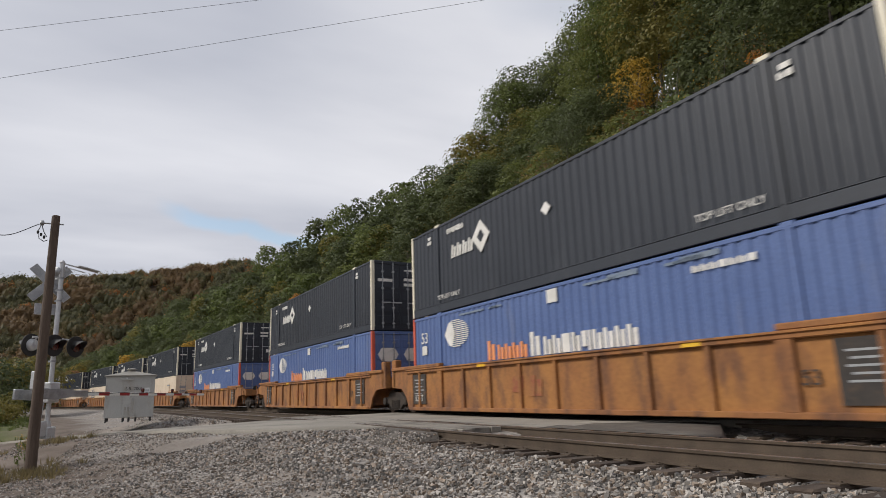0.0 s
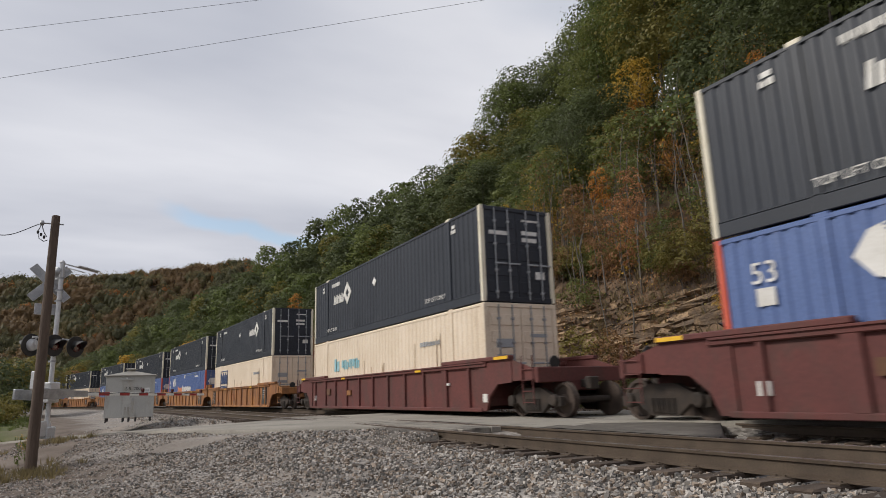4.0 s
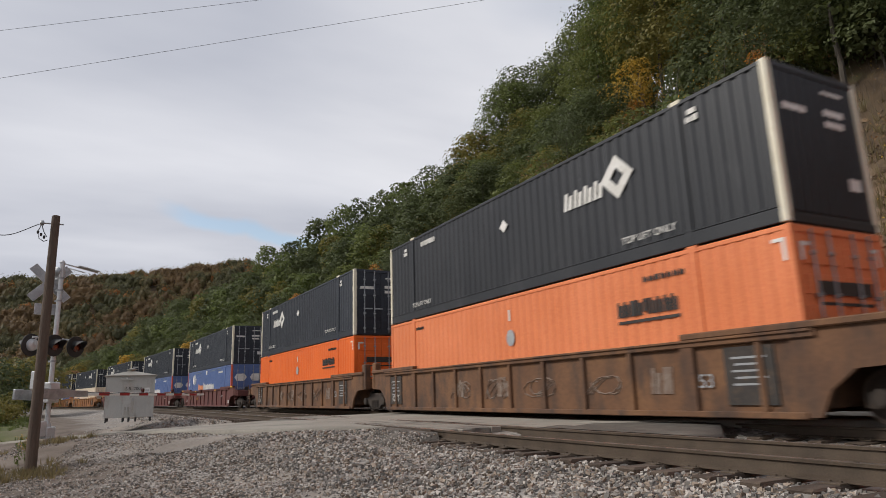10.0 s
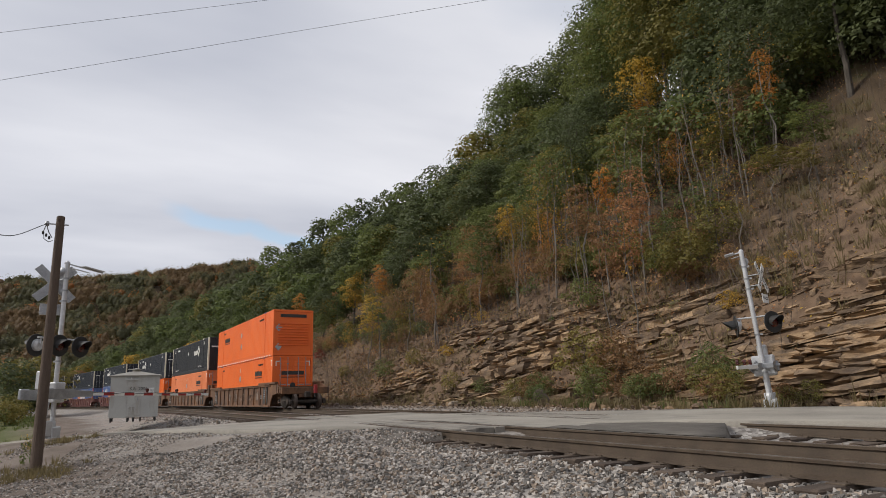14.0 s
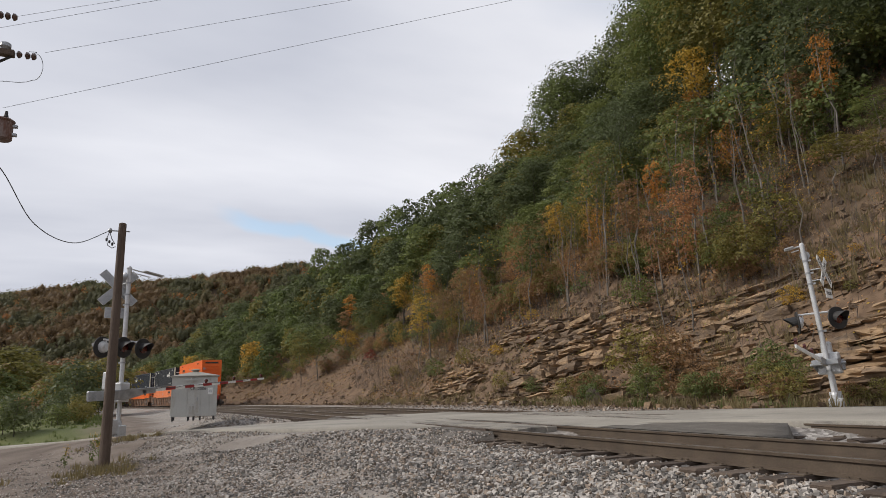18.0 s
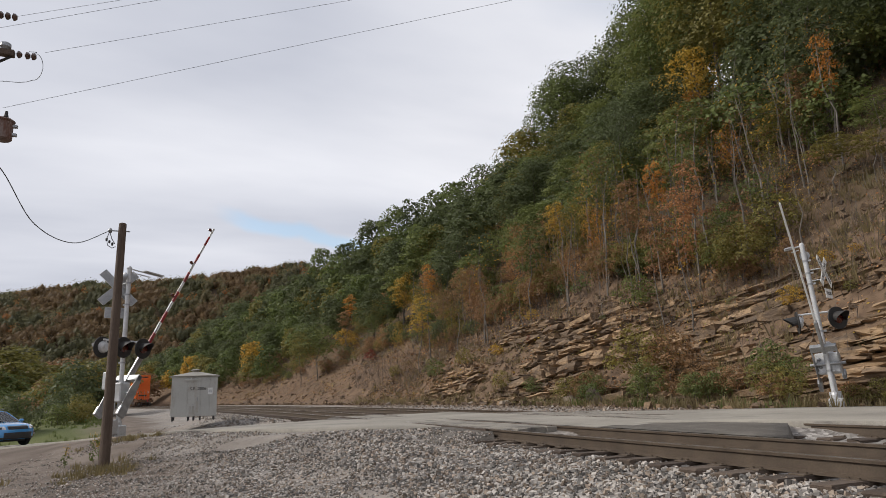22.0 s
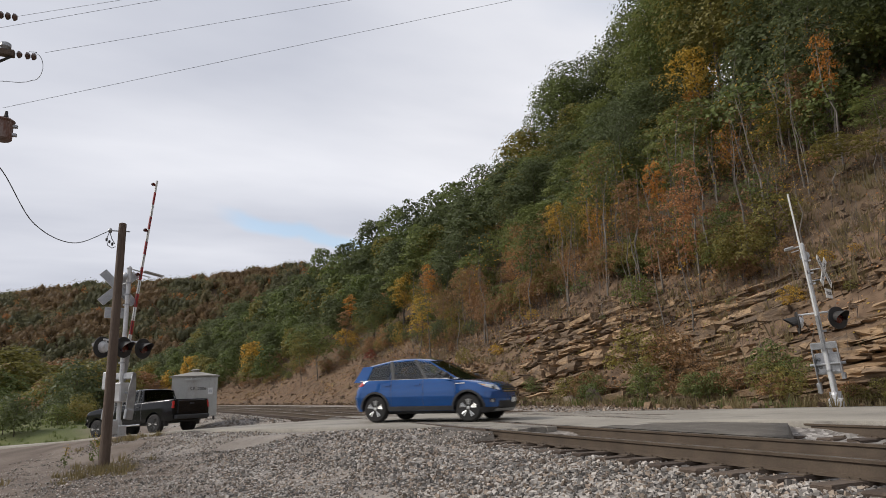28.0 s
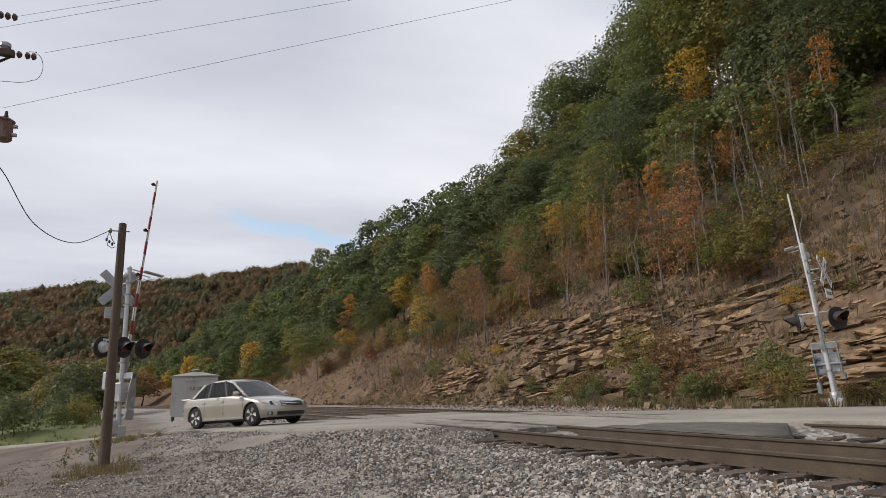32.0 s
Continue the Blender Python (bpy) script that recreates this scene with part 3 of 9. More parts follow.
def road_sheet():
    """The paved road: a slab with a crowned top and real thickness, widened where it meets the rails."""
    rows = []
    for i, p in enumerate(ROADPTS):
        q = ROADPTS[min(i + 1, len(ROADPTS) - 1)] - ROADPTS[max(i - 1, 0)]
        d = Vector((q.x, q.y)).normalized()
        nrm = Vector((d.y, -d.x))
        wr = 3.1 + 1.6 * math.exp(-((p.x + 19) / 3.5) ** 2) + 1.2 * float(sstep(-21, -25, p.x)) + 0.25 * noise.noise(Vector((p.x * 0.8, p.y, 0)))
        wl = 3.1 + 0.7 * float(sstep(-24, -15, p.x)) + 0.2 * noise.noise(Vector((p.x * 0.7, p.y, 5)))
        row = []
        for k in range(9):
            w = -wl + (wr + wl) * k / 8
            e = p + Vector((nrm.x, nrm.y, 0)) * w
            row.append((e.x, e.y, p.z + 0.015 - 0.0006 * w * w))
        rows.append(row)
    v, f = [], []
    for row in rows:
        v += row + [(x, y, z - 0.12) for x, y, z in (row[0], row[-1])]
    for i in range(len(rows) - 1):
        a, b = i * 11, (i + 1) * 11
        f += [(a + k, a + k + 1, b + k + 1, b + k) for k in range(8)]
        f += [(a + 9, a, b, b + 9), (a + 8, a + 10, b + 10, b + 8)]
    ob = new("road", raw_mesh("road", v, f, M["asphalt"], True))
    return tagged(ob, "worn grey asphalt road over the crossing", "road", kind="structure")


road = road_sheet()

# ---------------------------------------------------------------- railway
RAIL = 0.06
RAILPROF = [(-0.07, -0.18), (0.07, -0.18), (0.07, -0.165), (0.012, -0.145), (0.010, -0.045), (0.036, -0.035), (0.038, -0.006), (0.028, 0.0),
            (-0.028, 0.0), (-0.038, -0.006), (-0.036, -0.035), (-0.010, -0.045), (-0.012, -0.145), (-0.07, -0.165)]


def rail(offset, parent):
    ss = list(np.arange(160, -20, -12.0)) + list(np.arange(-20, -330, -4.0))
    body, head = MB(), MB()
    n = len(RAILPROF)
    rows = []
    for s in ss:
        p, th = along(s)
        c, sn = math.cos(th), math.sin(th)
        rows.append([(p.x - sn * (offset + a), p.y + c * (offset + a), z + RAIL) for a, z in RAILPROF])
    v = [q for r in rows for q in r]
    f = [(i * n + k, i * n + (k + 1) % n, (i + 1) * n + (k + 1) % n, (i + 1) * n + k) for i in range(len(rows) - 1) for k in range(n) if k != 7]
    body.add(v, f)
    f2 = [(i * n + 7, i * n + 8, (i + 1) * n + 8, (i + 1) * n + 7) for i in range(len(rows) - 1)]
    ob = part("rail", body, M["rail"], parent)
    part("rail_head", raw_mesh("rail_head", v, f2, M["railtop"]), None, parent)
    return ob


def railway(y, name, tie_from, tie_to):
    tr = thing(name, "rusty steel rails on dark wooden ties in pale ballast", "railway track", kind="structure")
    for g in (-0.72, 0.72):
        rail(y + g, tr)
    rng = random.Random(int(y * 10))
    shapes = []
    for k in range(4):
        mb = MB().box(-0.115, 0.115, -1.3, 1.3, -0.17, 0.0, 0.014)
        r2 = random.Random(k)
        mb.v = [(a + r2.uniform(-0.008, 0.008), b + r2.uniform(-0.03, 0.03), c + r2.uniform(-0.006, 0.006)) for a, b, c in mb.v]
        shapes.append(mb.mesh("tie", M["tie"]))
    s = tie_to
    plate = MB().box(-0.09, 0.09, -0.19, 0.19, 0, 0.018, 0.004)
    for sx in (-0.05, 0.05):
        for sy in (-0.105, 0.105):
            plate.cyl((sx, sy, 0.015), (sx, sy, 0.034), 0.016, n=6)
    plate = plate.mesh("tie_plate", M["rail"])
    while s > tie_from:
        p, th = along(s)
        ob = part("tie", rng.choice(shapes), None, tr)
        ob.matrix_local = pose(p.x - math.sin(th) * y, p.y + math.cos(th) * y, -0.185 + RAIL + rng.uniform(-0.008, 0.004), rng.uniform(-0.5, 0.5), 0, math.degrees(th) + rng.uniform(-1.2, 1.2))
        if -16 < s < 1:
            for g in (-0.72, 0.72):
                pl = part("tie_plate", plate, None, tr)
                pl.matrix_local = pose(p.x, p.y + y + g, -0.188 + RAIL)
        s -= 0.53
    return tr


near_track = railway(TRACK_NEAR, "track_1", -62, 26)
far_track = railway(TRACK_FAR, "track_2", -62, 26)


def crossing_panels():
    """Flangeway planks and fill between the rails where the road passes."""
    tr = thing("crossing_surface", "worn dusty crossing planks between the rails", "level crossing", kind="structure")
    rng = random.Random(4)
    for y, x0, x1 in ((TRACK_NEAR, -23.6, -11.3), (TRACK_FAR, -19.4, -8.8)):
        for j in range(5):
            yy = y - 0.60 + 0.24 * j
            x = x0 + rng.uniform(-0.1, 0.1)
            while x < x1:
                e = min(x + 2.44, x1 + rng.uniform(-0.15, 0.15))
                part("plank", MB().box(x, e - 0.012, yy, yy + 0.228, -0.12, RAIL - 0.004 + rng.uniform(-0.006, 0.004), 0.008), M["rubber"], tr)
                x += 2.44
    for y, x0, x1 in ((TRACK_NEAR, -23.6, -11.3), (TRACK_FAR, -19.4, -8.8)):
        for g in (-0.72, 0.72):
            for e in (-1, 1):
                c = y + g + e * 0.075
                part("flangeway", MB().box(x0, x1 - 0.35, c - 0.03, c + 0.03, -0.1, RAIL - 0.004), M["tie"], tr)
    # paved ramp in front of the near rail
    xs = np.arange(-23.4, -11.0, 0.5)
    prof = [(5.84, RAIL - 0.012), (5.6, RAIL - 0.03), (5.4, -0.03), (5.15, -0.13), (4.85, -0.28)]
    v = [(x + 0.25 * noise.noise(Vector((x, y, 4))), y + 0.18 * noise.noise(Vector((x * 0.7, k, 8))) * (k > 0), z + 0.02 * noise.noise(Vector((x * 1.3, y * 2, 3))) - (0.12 * float(sstep(-12.2, -11.2, x)) if k else 0.02)) for x in xs for k, (y, z) in enumerate(prof)]
    f = [(i * 5 + k, i * 5 + k + 1, (i + 1) * 5 + k + 1, (i + 1) * 5 + k) for i in range(len(xs) - 1) for k in range(4)]
    m = len(v)
    edge = [(len(xs) - 1) * 5 + k for k in range(5)]
    v += [(v[k][0] + 0.15, v[k][1], -0.3) for k in edge]
    f += [(edge[k], edge[k + 1], m + k + 1, m + k) for k in range(4)]
    part("apron", raw_mesh("apron", v, f, M["gritty"], True), None, tr)
    # paved strip between the two lines
    mb = MB()
    xs = np.arange(-23, -6.2, 0.6)
    ys = np.linspace(7.52, 10.06, 5)
    v = [(x - 0.83 * (y - 7.5) * float(sstep(-14, -6.2, x)), y, RAIL - 0.002 + 0.01 * noise.noise(Vector((x, y, 1)))) for x in xs for y in ys]
    f = [(i * 5 + k, (i + 1) * 5 + k, (i + 1) * 5 + k + 1, i * 5 + k + 1) for i in range(len(xs) - 1) for k in range(4)]
    m = len(v)
    edge = [(len(xs) - 1) * 5 + k for k in range(5)]
    v += [(v[k][0] + 0.1, v[k][1], -0.2) for k in edge]
    f += [(edge[k], m + k, m + k + 1, edge[k + 1]) for k in range(4)]
    me = raw_mesh("infill", v, f, M["asphalt"], True)
    me.materials.append(M["oldasphalt"])
    for p in me.polygons:
        if p.center.x > -10.6 + 0.9 * noise.noise(p.center * 0.9):
            p.material_index = 1
    part("infill", me, None, tr)
    return tr


crossing_panels()


# ---------------------------------------------------------------- train
CL, CW, CH = 16.15, 2.59, 2.896


def corrugated(x0, x1, z0, z1, y, out, pitch=0.30, depth=0.032):
    """Pressed steel side sheet; out is -1 towards -y, +1 towards +y."""
    n = max(2, int(round((x1 - x0) / pitch)))
    w = (x1 - x0) / n
    pts = []
    for i in range(n):
        a = x0 + i * w
        pts += [(a, 0), (a + w * 0.36, 0), (a + w * 0.5, 1), (a + w * 0.86, 1)]
    pts.append((x1, 0))
    v = [(a, y - out * depth * (1 - d), z) for a, d in pts for z in (z0, z1)]
    return MB().add(v, [(2 * i, 2 * i + 2, 2 * i + 3, 2 * i + 1) for i in range(len(pts) - 1)])


def glyphs(mb, x0, x1, z0, z1, n, y=-CW / 2, slant=0.0, gap=0.2, seed=0):
    """A row of plain blocks the size of a worn name."""
    r = random.Random(seed)
    w = (x1 - x0) / n
    h = z1 - z0
    for i in range(n):
        a, b = x0 + i * w, x0 + (i + 1) * w - gap * w
        k = r.random()
        cuts = [[(0, 0), (1, 0), (1, 1), (0, 1)]]
        if k < 0.6:
            cuts = [[(0, 0), (0.38, 0), (0.38, 1), (0, 1)], [(0.55, 0), (1, 0), (1, 0.8), (0.55, 0.8)]]
        elif k < 0.8:
            cuts = [[(0, 0.2), (0.55, 0.2), (0.55, 1), (0, 1)], [(0.72, 0), (1, 0), (1, 1), (0.72, 1)]]
        for c in cuts:
            mb.prism([(a + q * (b - a) + slant * h * s, z0 + s * h) for q, s in c], y - 0.012, y + 0.004)
    return mb


def diamond_ring(mb, cx, cz, r, y=-CW / 2, hole=0.42, skew=0.0):
    o = [(cx + r, cz), (cx + skew, cz + r), (cx - r, cz), (cx - skew, cz - r)]
    i = [(cx + (a - cx) * hole, cz + (b - cz) * hole) for a, b in o]
    for k in range(4):
        q = (k + 1) % 4
        mb.prism([o[k], o[q], i[q], i[k]], y - 0.012, y + 0.004)
    return mb


DEPTH = {"orange": 0.011, "salmon": 0.022, "cream": 0.024}
CASTING = {"navy": "postwhite", "charcoal": "postwhite", "orange": "connectorblue"}


def container_shell(name, label, paint, post_left, post_right, right_end, extra=None, group="stacked containers"):
    """A 53-foot container; origin at the middle of its floor. right_end: 'doors', 'ribs' or 'front'."""
    c = thing(name, label, "shipping container", group)
    L2, W2 = CL / 2, CW / 2
    part("body", MB().box(-L2 + 0.05, L2 - 0.08, -W2 + 0.045, W2 - 0.045, 0.12, CH - 0.03), M[paint], c)
    px = L2 - 1.98
    for s in (-1, 1):
        for a, b in ((-L2 + 0.12, -px - 0.09), (-px + 0.09, px - 0.09), (px + 0.09, L2 - 0.12)):
            part("side_panel", corrugated(a, b, 0.29, CH - 0.10, s * (W2 - 0.006), s, depth=DEPTH.get(paint, 0.032)), M[paint], c)
        part("bottom_rail", MB().box(-L2 + 0.1, L2 - 0.1, s * (W2 - 0.07), s * W2, 0.0, 0.26, 0.012), M[paint], c)
        part("rail_lip", MB().box(-L2 + 0.12, L2 - 0.12, s * (W2 - 0.06), s * (W2 + 0.004), 0.262, 0.288, 0.006), M[paint], c)
        part("top_rail", MB().box(-L2 + 0.1, L2 - 0.1, s * (W2 - 0.07), s * W2, CH - 0.10, CH - 0.02, 0.012), M[paint], c)
        for e in (-1, 1):
            part("lifting_post", MB().box(e * px - 0.09, e * px + 0.09, s * (W2 - 0.06), s * (W2 + 0.004), 0.0, CH, 0.01), M[paint], c)
            part("corner_casting", MB().box(e * px - 0.13, e * px + 0.13, s * (W2 - 0.16), s * (W2 + 0.006), CH - 0.07, CH + 0.03, 0.015), M[CASTING.get(paint, paint)], c)
            post = post_left if e < 0 else post_right
            part("corner_post", MB().box(e * L2, e * (L2 - 0.13), s * (W2 - 0.14), s * (W2 + 0.003), 0.0, CH, 0.012), M[post], c)
    part("roof", MB().box(-L2 + 0.05, L2 - 0.05, -W2 + 0.03, W2 - 0.03, CH - 0.04, CH, 0.01), M[paint], c)
    # left end: plain pressed bulkhead
    for k in range(8):
        yy = -W2 + 0.16 + k * (CW - 0.32) / 8
        part("front_rib", MB().box(-L2 + 0.01, -L2 + 0.06, yy, yy + 0.16, 0.17, CH - 0.12, 0.015), M[paint], c)
    if right_end == "doors":
        for s in (-1, 1):
            y0, y1 = (0.008, W2 - 0.15) if s > 0 else (-W2 + 0.15, -0.008)
            d = MB().box(L2 - 0.07, L2 - 0.03, y0, y1, 0.16, CH - 0.13, 0.008)
            door = part("door", d, M[paint], c)
            for k in range(5):
                z = 0.28 + k * 0.49
                part("door_pressing", MB().box(L2 - 0.032, L2 - 0.008, y0 + 0.09, y1 - 0.09, z, z + 0.33, 0.02), M[paint], door)
            for t in (0.30, 0.72):
                yy = y0 + (y1 - y0) * t
                bar = MB().cyl((L2 + 0.02, yy, 0.08), (L2 + 0.02, yy, CH - 0.06), 0.021, n=8)
                for z in (0.25, 0.9, 1.7, 2.4):
                    bar.box(L2 - 0.02, L2 + 0.045, yy - 0.05, yy + 0.05, z, z + 0.07, 0.008)
                part("lock_bar", bar, M["galv"] if paint != "navy" and paint != "charcoal" else M["greysign"], door, "worn steel locking bar")
                part("door_handle", MB().box(L2 + 0.02, L2 + 0.05, yy - 0.05, yy + 0.38, 1.12, 1.17, 0.01), M["greysign"], door)
    elif right_end == "ribs":
        d = part("rear_wall", MB().box(L2 - 0.07, L2 - 0.03, -W2 + 0.13, W2 - 0.13, 0.16, CH - 0.13, 0.008), M[paint], c)
        for k in range(9):
            z = 0.62 + k * 0.17
            part("rib", MB().box(L2 - 0.035, L2 + 0.035, -W2 + 0.3, W2 - 0.3, z, z + 0.085, 0.02), M[paint], d)
    else:
        d = part("rear_wall", MB().box(L2 - 0.07, L2 - 0.03, -W2 + 0.13, W2 - 0.13, 0.16, CH - 0.13, 0.008), M[paint], c)
        for k in range(10):
            yy = -W2 + 0.18 + k * (CW - 0.36) / 10
            part("rib", MB().box(L2 - 0.035, L2 - 0.002, yy, yy + 0.13, 0.2, CH - 0.16, 0.02), M[paint], d)
    part("header", MB().box(L2 - 0.09, L2, -W2 + 0.1, W2 - 0.1, CH - 0.13, CH, 0.012), M[paint], c)
    part("sill", MB().box(L2 - 0.09, L2, -W2 + 0.1, W2 - 0.1, 0.0, 0.16, 0.012), M[paint], c)
    if extra:
        extra(c)
    return c


def row(c, x0, x1, z0, z1, n, colour="white", name="marking", **k):
    """One row of plain blocks as a part of its own."""
    if x1 - x0 < 1.3 or z1 - z0 < 0.3:
        return part(name, glyphs(MB(), x0, x1, z0, z1, n, **k), M[colour], c)
    k.pop("seed", None)
    w = (x1 - x0) / n
    for i in range(n):
        part(name, glyphs(MB(), x0 + i * w, x0 + (i + 1) * w, z0, z1, 1, seed=i * 7 + n, **k), M[colour], c)


def patch(c, x0, x1, z0, z1, colour="white", name="marking"):
    return part(name, MB().box(x0, x1, -CW / 2 - 0.012, -CW / 2, z0, z1), M[colour], c)


def end_patch(c, y0, y1, z0, z1, colour="white"):
    return part("end_marking", MB().box(CL / 2 - 0.014, CL / 2 + 0.004, y0, y1, z0, z1), M[colour], c)


def navy_marks(c, far_logo=False, placard=True):
    a = -CL / 2
    x = a + (10.6 if far_logo else 2.95)
    row(c, x, x + 1.4, 1.60, 2.02, 4, slant=0.15, seed=3, name="name_marking")
    part("emblem", diamond_ring(MB(), x + 1.83, 1.92, 0.50), M["white"], c, "white diamond emblem")
    row(c, a + 2.7, a + 3.8, 2.43, 2.60, 8, gap=0.25, seed=5)
    for q in (2.68, 13.15):
        lettering("TOP LIFT ONLY", 0.21, M["white"], c, pose(a + q, -CW / 2 - 0.009, 0.46))
    for q in (1.3, 14.4):
        row(c, a + q, a + q + 0.3, 2.36, 2.48, 2, seed=8)
        patch(c, a + q + 0.05, a + q + 0.25, 2.52, 2.62)
    if placard:
        part("placard", MB().prism([(a + 7.75, 1.9), (a + 7.95, 1.72), (a + 8.15, 1.9), (a + 7.95, 2.08)], -CW / 2 - 0.014, -CW / 2), M["white"], c, "white diamond placard")
    for q in ((-1.0, -0.35, 2.02, 2.14), (0.18, 0.75, 2.08, 2.20), (0.18, 0.72, 1.86, 1.98), (0.62, 0.95, 0.72, 0.95), (0.2, 0.8, 2.5, 2.56)):
        end_patch(c, *q)


def blue_marks(c, faded=0):
    a = -CL / 2
    w = MB()
    n = 14
    stripes = []
    for k in range(n):
        z = 1.75 + 0.85 * k / n
        half = math.sqrt(max(0.02, 1 - ((k + 0.5 - n / 2) / (n / 2)) ** 2))
        stripes.append(MB().box(a + 3.0 - 0.35 * half, a + 3.02 + 0.85 * half, -CW / 2 - 0.011, -CW / 2, z, z + 0.03))
    w.prism([(a + 2.35, 2.15), (a + 2.62, 1.82), (a + 2.82, 1.76), (a + 3.0, 2.15), (a + 2.82, 2.56), (a + 2.62, 2.50)], -CW / 2 - 0.012, -CW / 2)
    emblem = part("emblem", w, M["white"], c, "white striped oval emblem")
    for q in stripes:
        part("stripe", q, M["white"], emblem)
    row(c, a + 6.95, a + 7.45, 1.22, 1.82, 1, seed=1, name="name_marking")
    row(c, a + 7.5, a + 10.75, 1.22, 1.66, 9, gap=0.16, seed=2, name="name_marking")
    patch(c, a + 7.75, a + 8.15, 2.45, 2.78)
    patch(c, a + 0.72, a + 1.06, 1.62, 1.92)
    row(c, a + 12.2, a + 13.6, 2.42, 2.55, 7, gap=0.2, seed=9)
    row(c, a + 4.9, a + 5.35, 1.22, 1.76, 1, "logoorange", seed=12, name="orange_marking")
    row(c, a + 5.4, a + 6.85, 1.22, 1.62, 4, "logoorange", gap=0.16, seed=11, name="orange_marking")
    lettering("53", 0.52, M["white"], c, pose(a + 0.9, -CW / 2 - 0.009, 2.16))
    # faded patches along the top edge
    rng = random.Random(77)
    for k in range(9):
        x = a + rng.uniform(3, 14)
        patch(c, x, x + rng.uniform(0.3, 1.5), 2.66, 2.66 + rng.uniform(0.04, 0.12), "blueworn", "worn_patch")
    for y in (-0.58, 0.58):
        part("door_panel", MB().prism([(y - 0.46, 1.95), (y - 0.28, 1.68), (y + 0.28, 1.68), (y + 0.46, 1.95), (y + 0.28, 2.22), (y - 0.28, 2.22)], CL / 2 - 0.03, CL / 2 + 0.002, "x"), M["white"], c, "pale six-sided panel")


def cream_marks(c, kind=0):
    a = -CL / 2
    if kind == 0:
        w = MB()
        x0, x1, z0, z1 = a + 2.2, a + 4.5, 1.05, 2.5
        t = 0.07
        for q in ((x0, x1, z0, z0 + t), (x0, x1, z1 - t, z1), (x0, x0 + t, z0, z1), (x1 - t, x1, z0, z1), (x0, x1, z0 + 0.26, z0 + 0.32)):
            w.box(q[0], q[1], -CW / 2 - 0.012, -CW / 2, q[2], q[3])
        part("emblem_frame", w, M["logonavy"], c, "dark blue painted frame")
        row(c, x0 + 0.15, x1 - 0.1, z0 + 0.45, z1 - 0.16, 3, "logonavy", "name_marking", gap=0.08, seed=21)
        row(c, x0 + 0.12, x1 - 0.12, z0 + 0.10, z0 + 0.23, 10, "logonavy", gap=0.2, seed=22)
    else:
        row(c, a + 3.1, a + 3.9, 1.45, 2.0, 1, "teal", "name_marking", seed=31)
        row(c, a + 4.1, a + 6.3, 1.5, 1.9, 5, "teal", "name_marking", gap=0.2, seed=32)
    row(c, a + 12.0, a + 13.5, 1.9, 2.05, 8, "greysign", gap=0.3, seed=23)
    for q in ((-0.9, -0.3, 1.6, 1.85), (-0.9, -0.3, 1.25, 1.4), (0.3, 0.9, 1.9, 2.0)):
        end_patch(c, *q, "greysign")
    rng = random.Random(78)
    for k in range(7):
        x = a + rng.uniform(5, 15)
        patch(c, x, x + rng.uniform(0.02, 0.08), rng.uniform(0.4, 1.2), rng.uniform(1.3, 2.4), "creamworn", "rust_stain")


def orange_marks(c, top=False):
    a = -CL / 2
    x = a + (2.6 if top else 12.1)
    row(c, x, x + 1.65, 1.80, 2.12, 9, "dark", "name_marking", gap=0.16, seed=41)
    patch(c, x, x + 1.65, 1.66, 1.72, "dark", "underline")
    row(c, a + 2.2, a + 2.8, 2.5, 2.6, 5, "dark", gap=0.3, seed=43)
    row(c, a + 12.9, a + 14.0, 2.45, 2.56, 7, "dark", gap=0.3, seed=44)
    if top:
        end_patch(c, -0.85, 0.85, 2.42, 2.62, "dark")
    else:
        end_patch(c, -0.72, 0.72, 1.75, 1.98, "dark")
        end_patch(c, -0.72, 0.72, 1.58, 1.63, "dark")
    for z in ((1.15, 1.95) if top else (1.75,)):
        cx = a + 8.0
        part("placard_panel", MB().prism([(cx - 0.2, z), (cx, z - 0.22), (cx + 0.2, z), (cx, z + 0.22)] if top else [(cx + 0.19 * math.cos(k * 0.5236), z + 0.22 * math.sin(k * 0.5236)) for k in range(12)], -CW / 2 - 0.013, -CW / 2), M["greysign"], c, "blank grey placard panel")
    for yy, z in ([(-0.95, 1.75), (-0.95, 0.55)] if top else [(-0.95, 0.75)]):
        part("placard_panel", MB().prism([(yy - 0.22, z), (yy, z - 0.24), (yy + 0.22, z), (yy, z + 0.24)], CL / 2 - 0.03, CL / 2 + 0.006, "x"), M["greysign"], c, "blank grey placard panel")
    if top:
        x = a + 0.3
        while x < -a - 0.6:
            part("reflective_strip", MB().box(x, x + 0.3, -CW / 2 - 0.006, -CW / 2 + 0.002, 0.03, 0.10), M["white"], c)
            x += 0.6
    else:
        patch(c, a + 7.95, a + 8.02, 2.2, 2.5, "white", "reflective_strip")
        part("reflective_corner", MB().prism([(-a - 0.35, 2.62), (-a - 0.18, 2.62), (-a - 0.18, 2.3), (-a - 0.12, 2.3), (-a - 0.12, 2.68), (-a - 0.35, 2.68)], -CW / 2 - 0.012, -CW / 2), M["white"], c)
        for s in (-1, 1):
            part("reflective_corner", MB().prism([(s * 0.85, 2.55), (s * 1.04, 2.55), (s * 1.04, 2.3), (s * 1.1, 2.3), (s * 1.1, 2.61), (s * 0.85, 2.61)], CL / 2 - 0.014, CL / 2 + 0.004, "x"), M["white"], c)


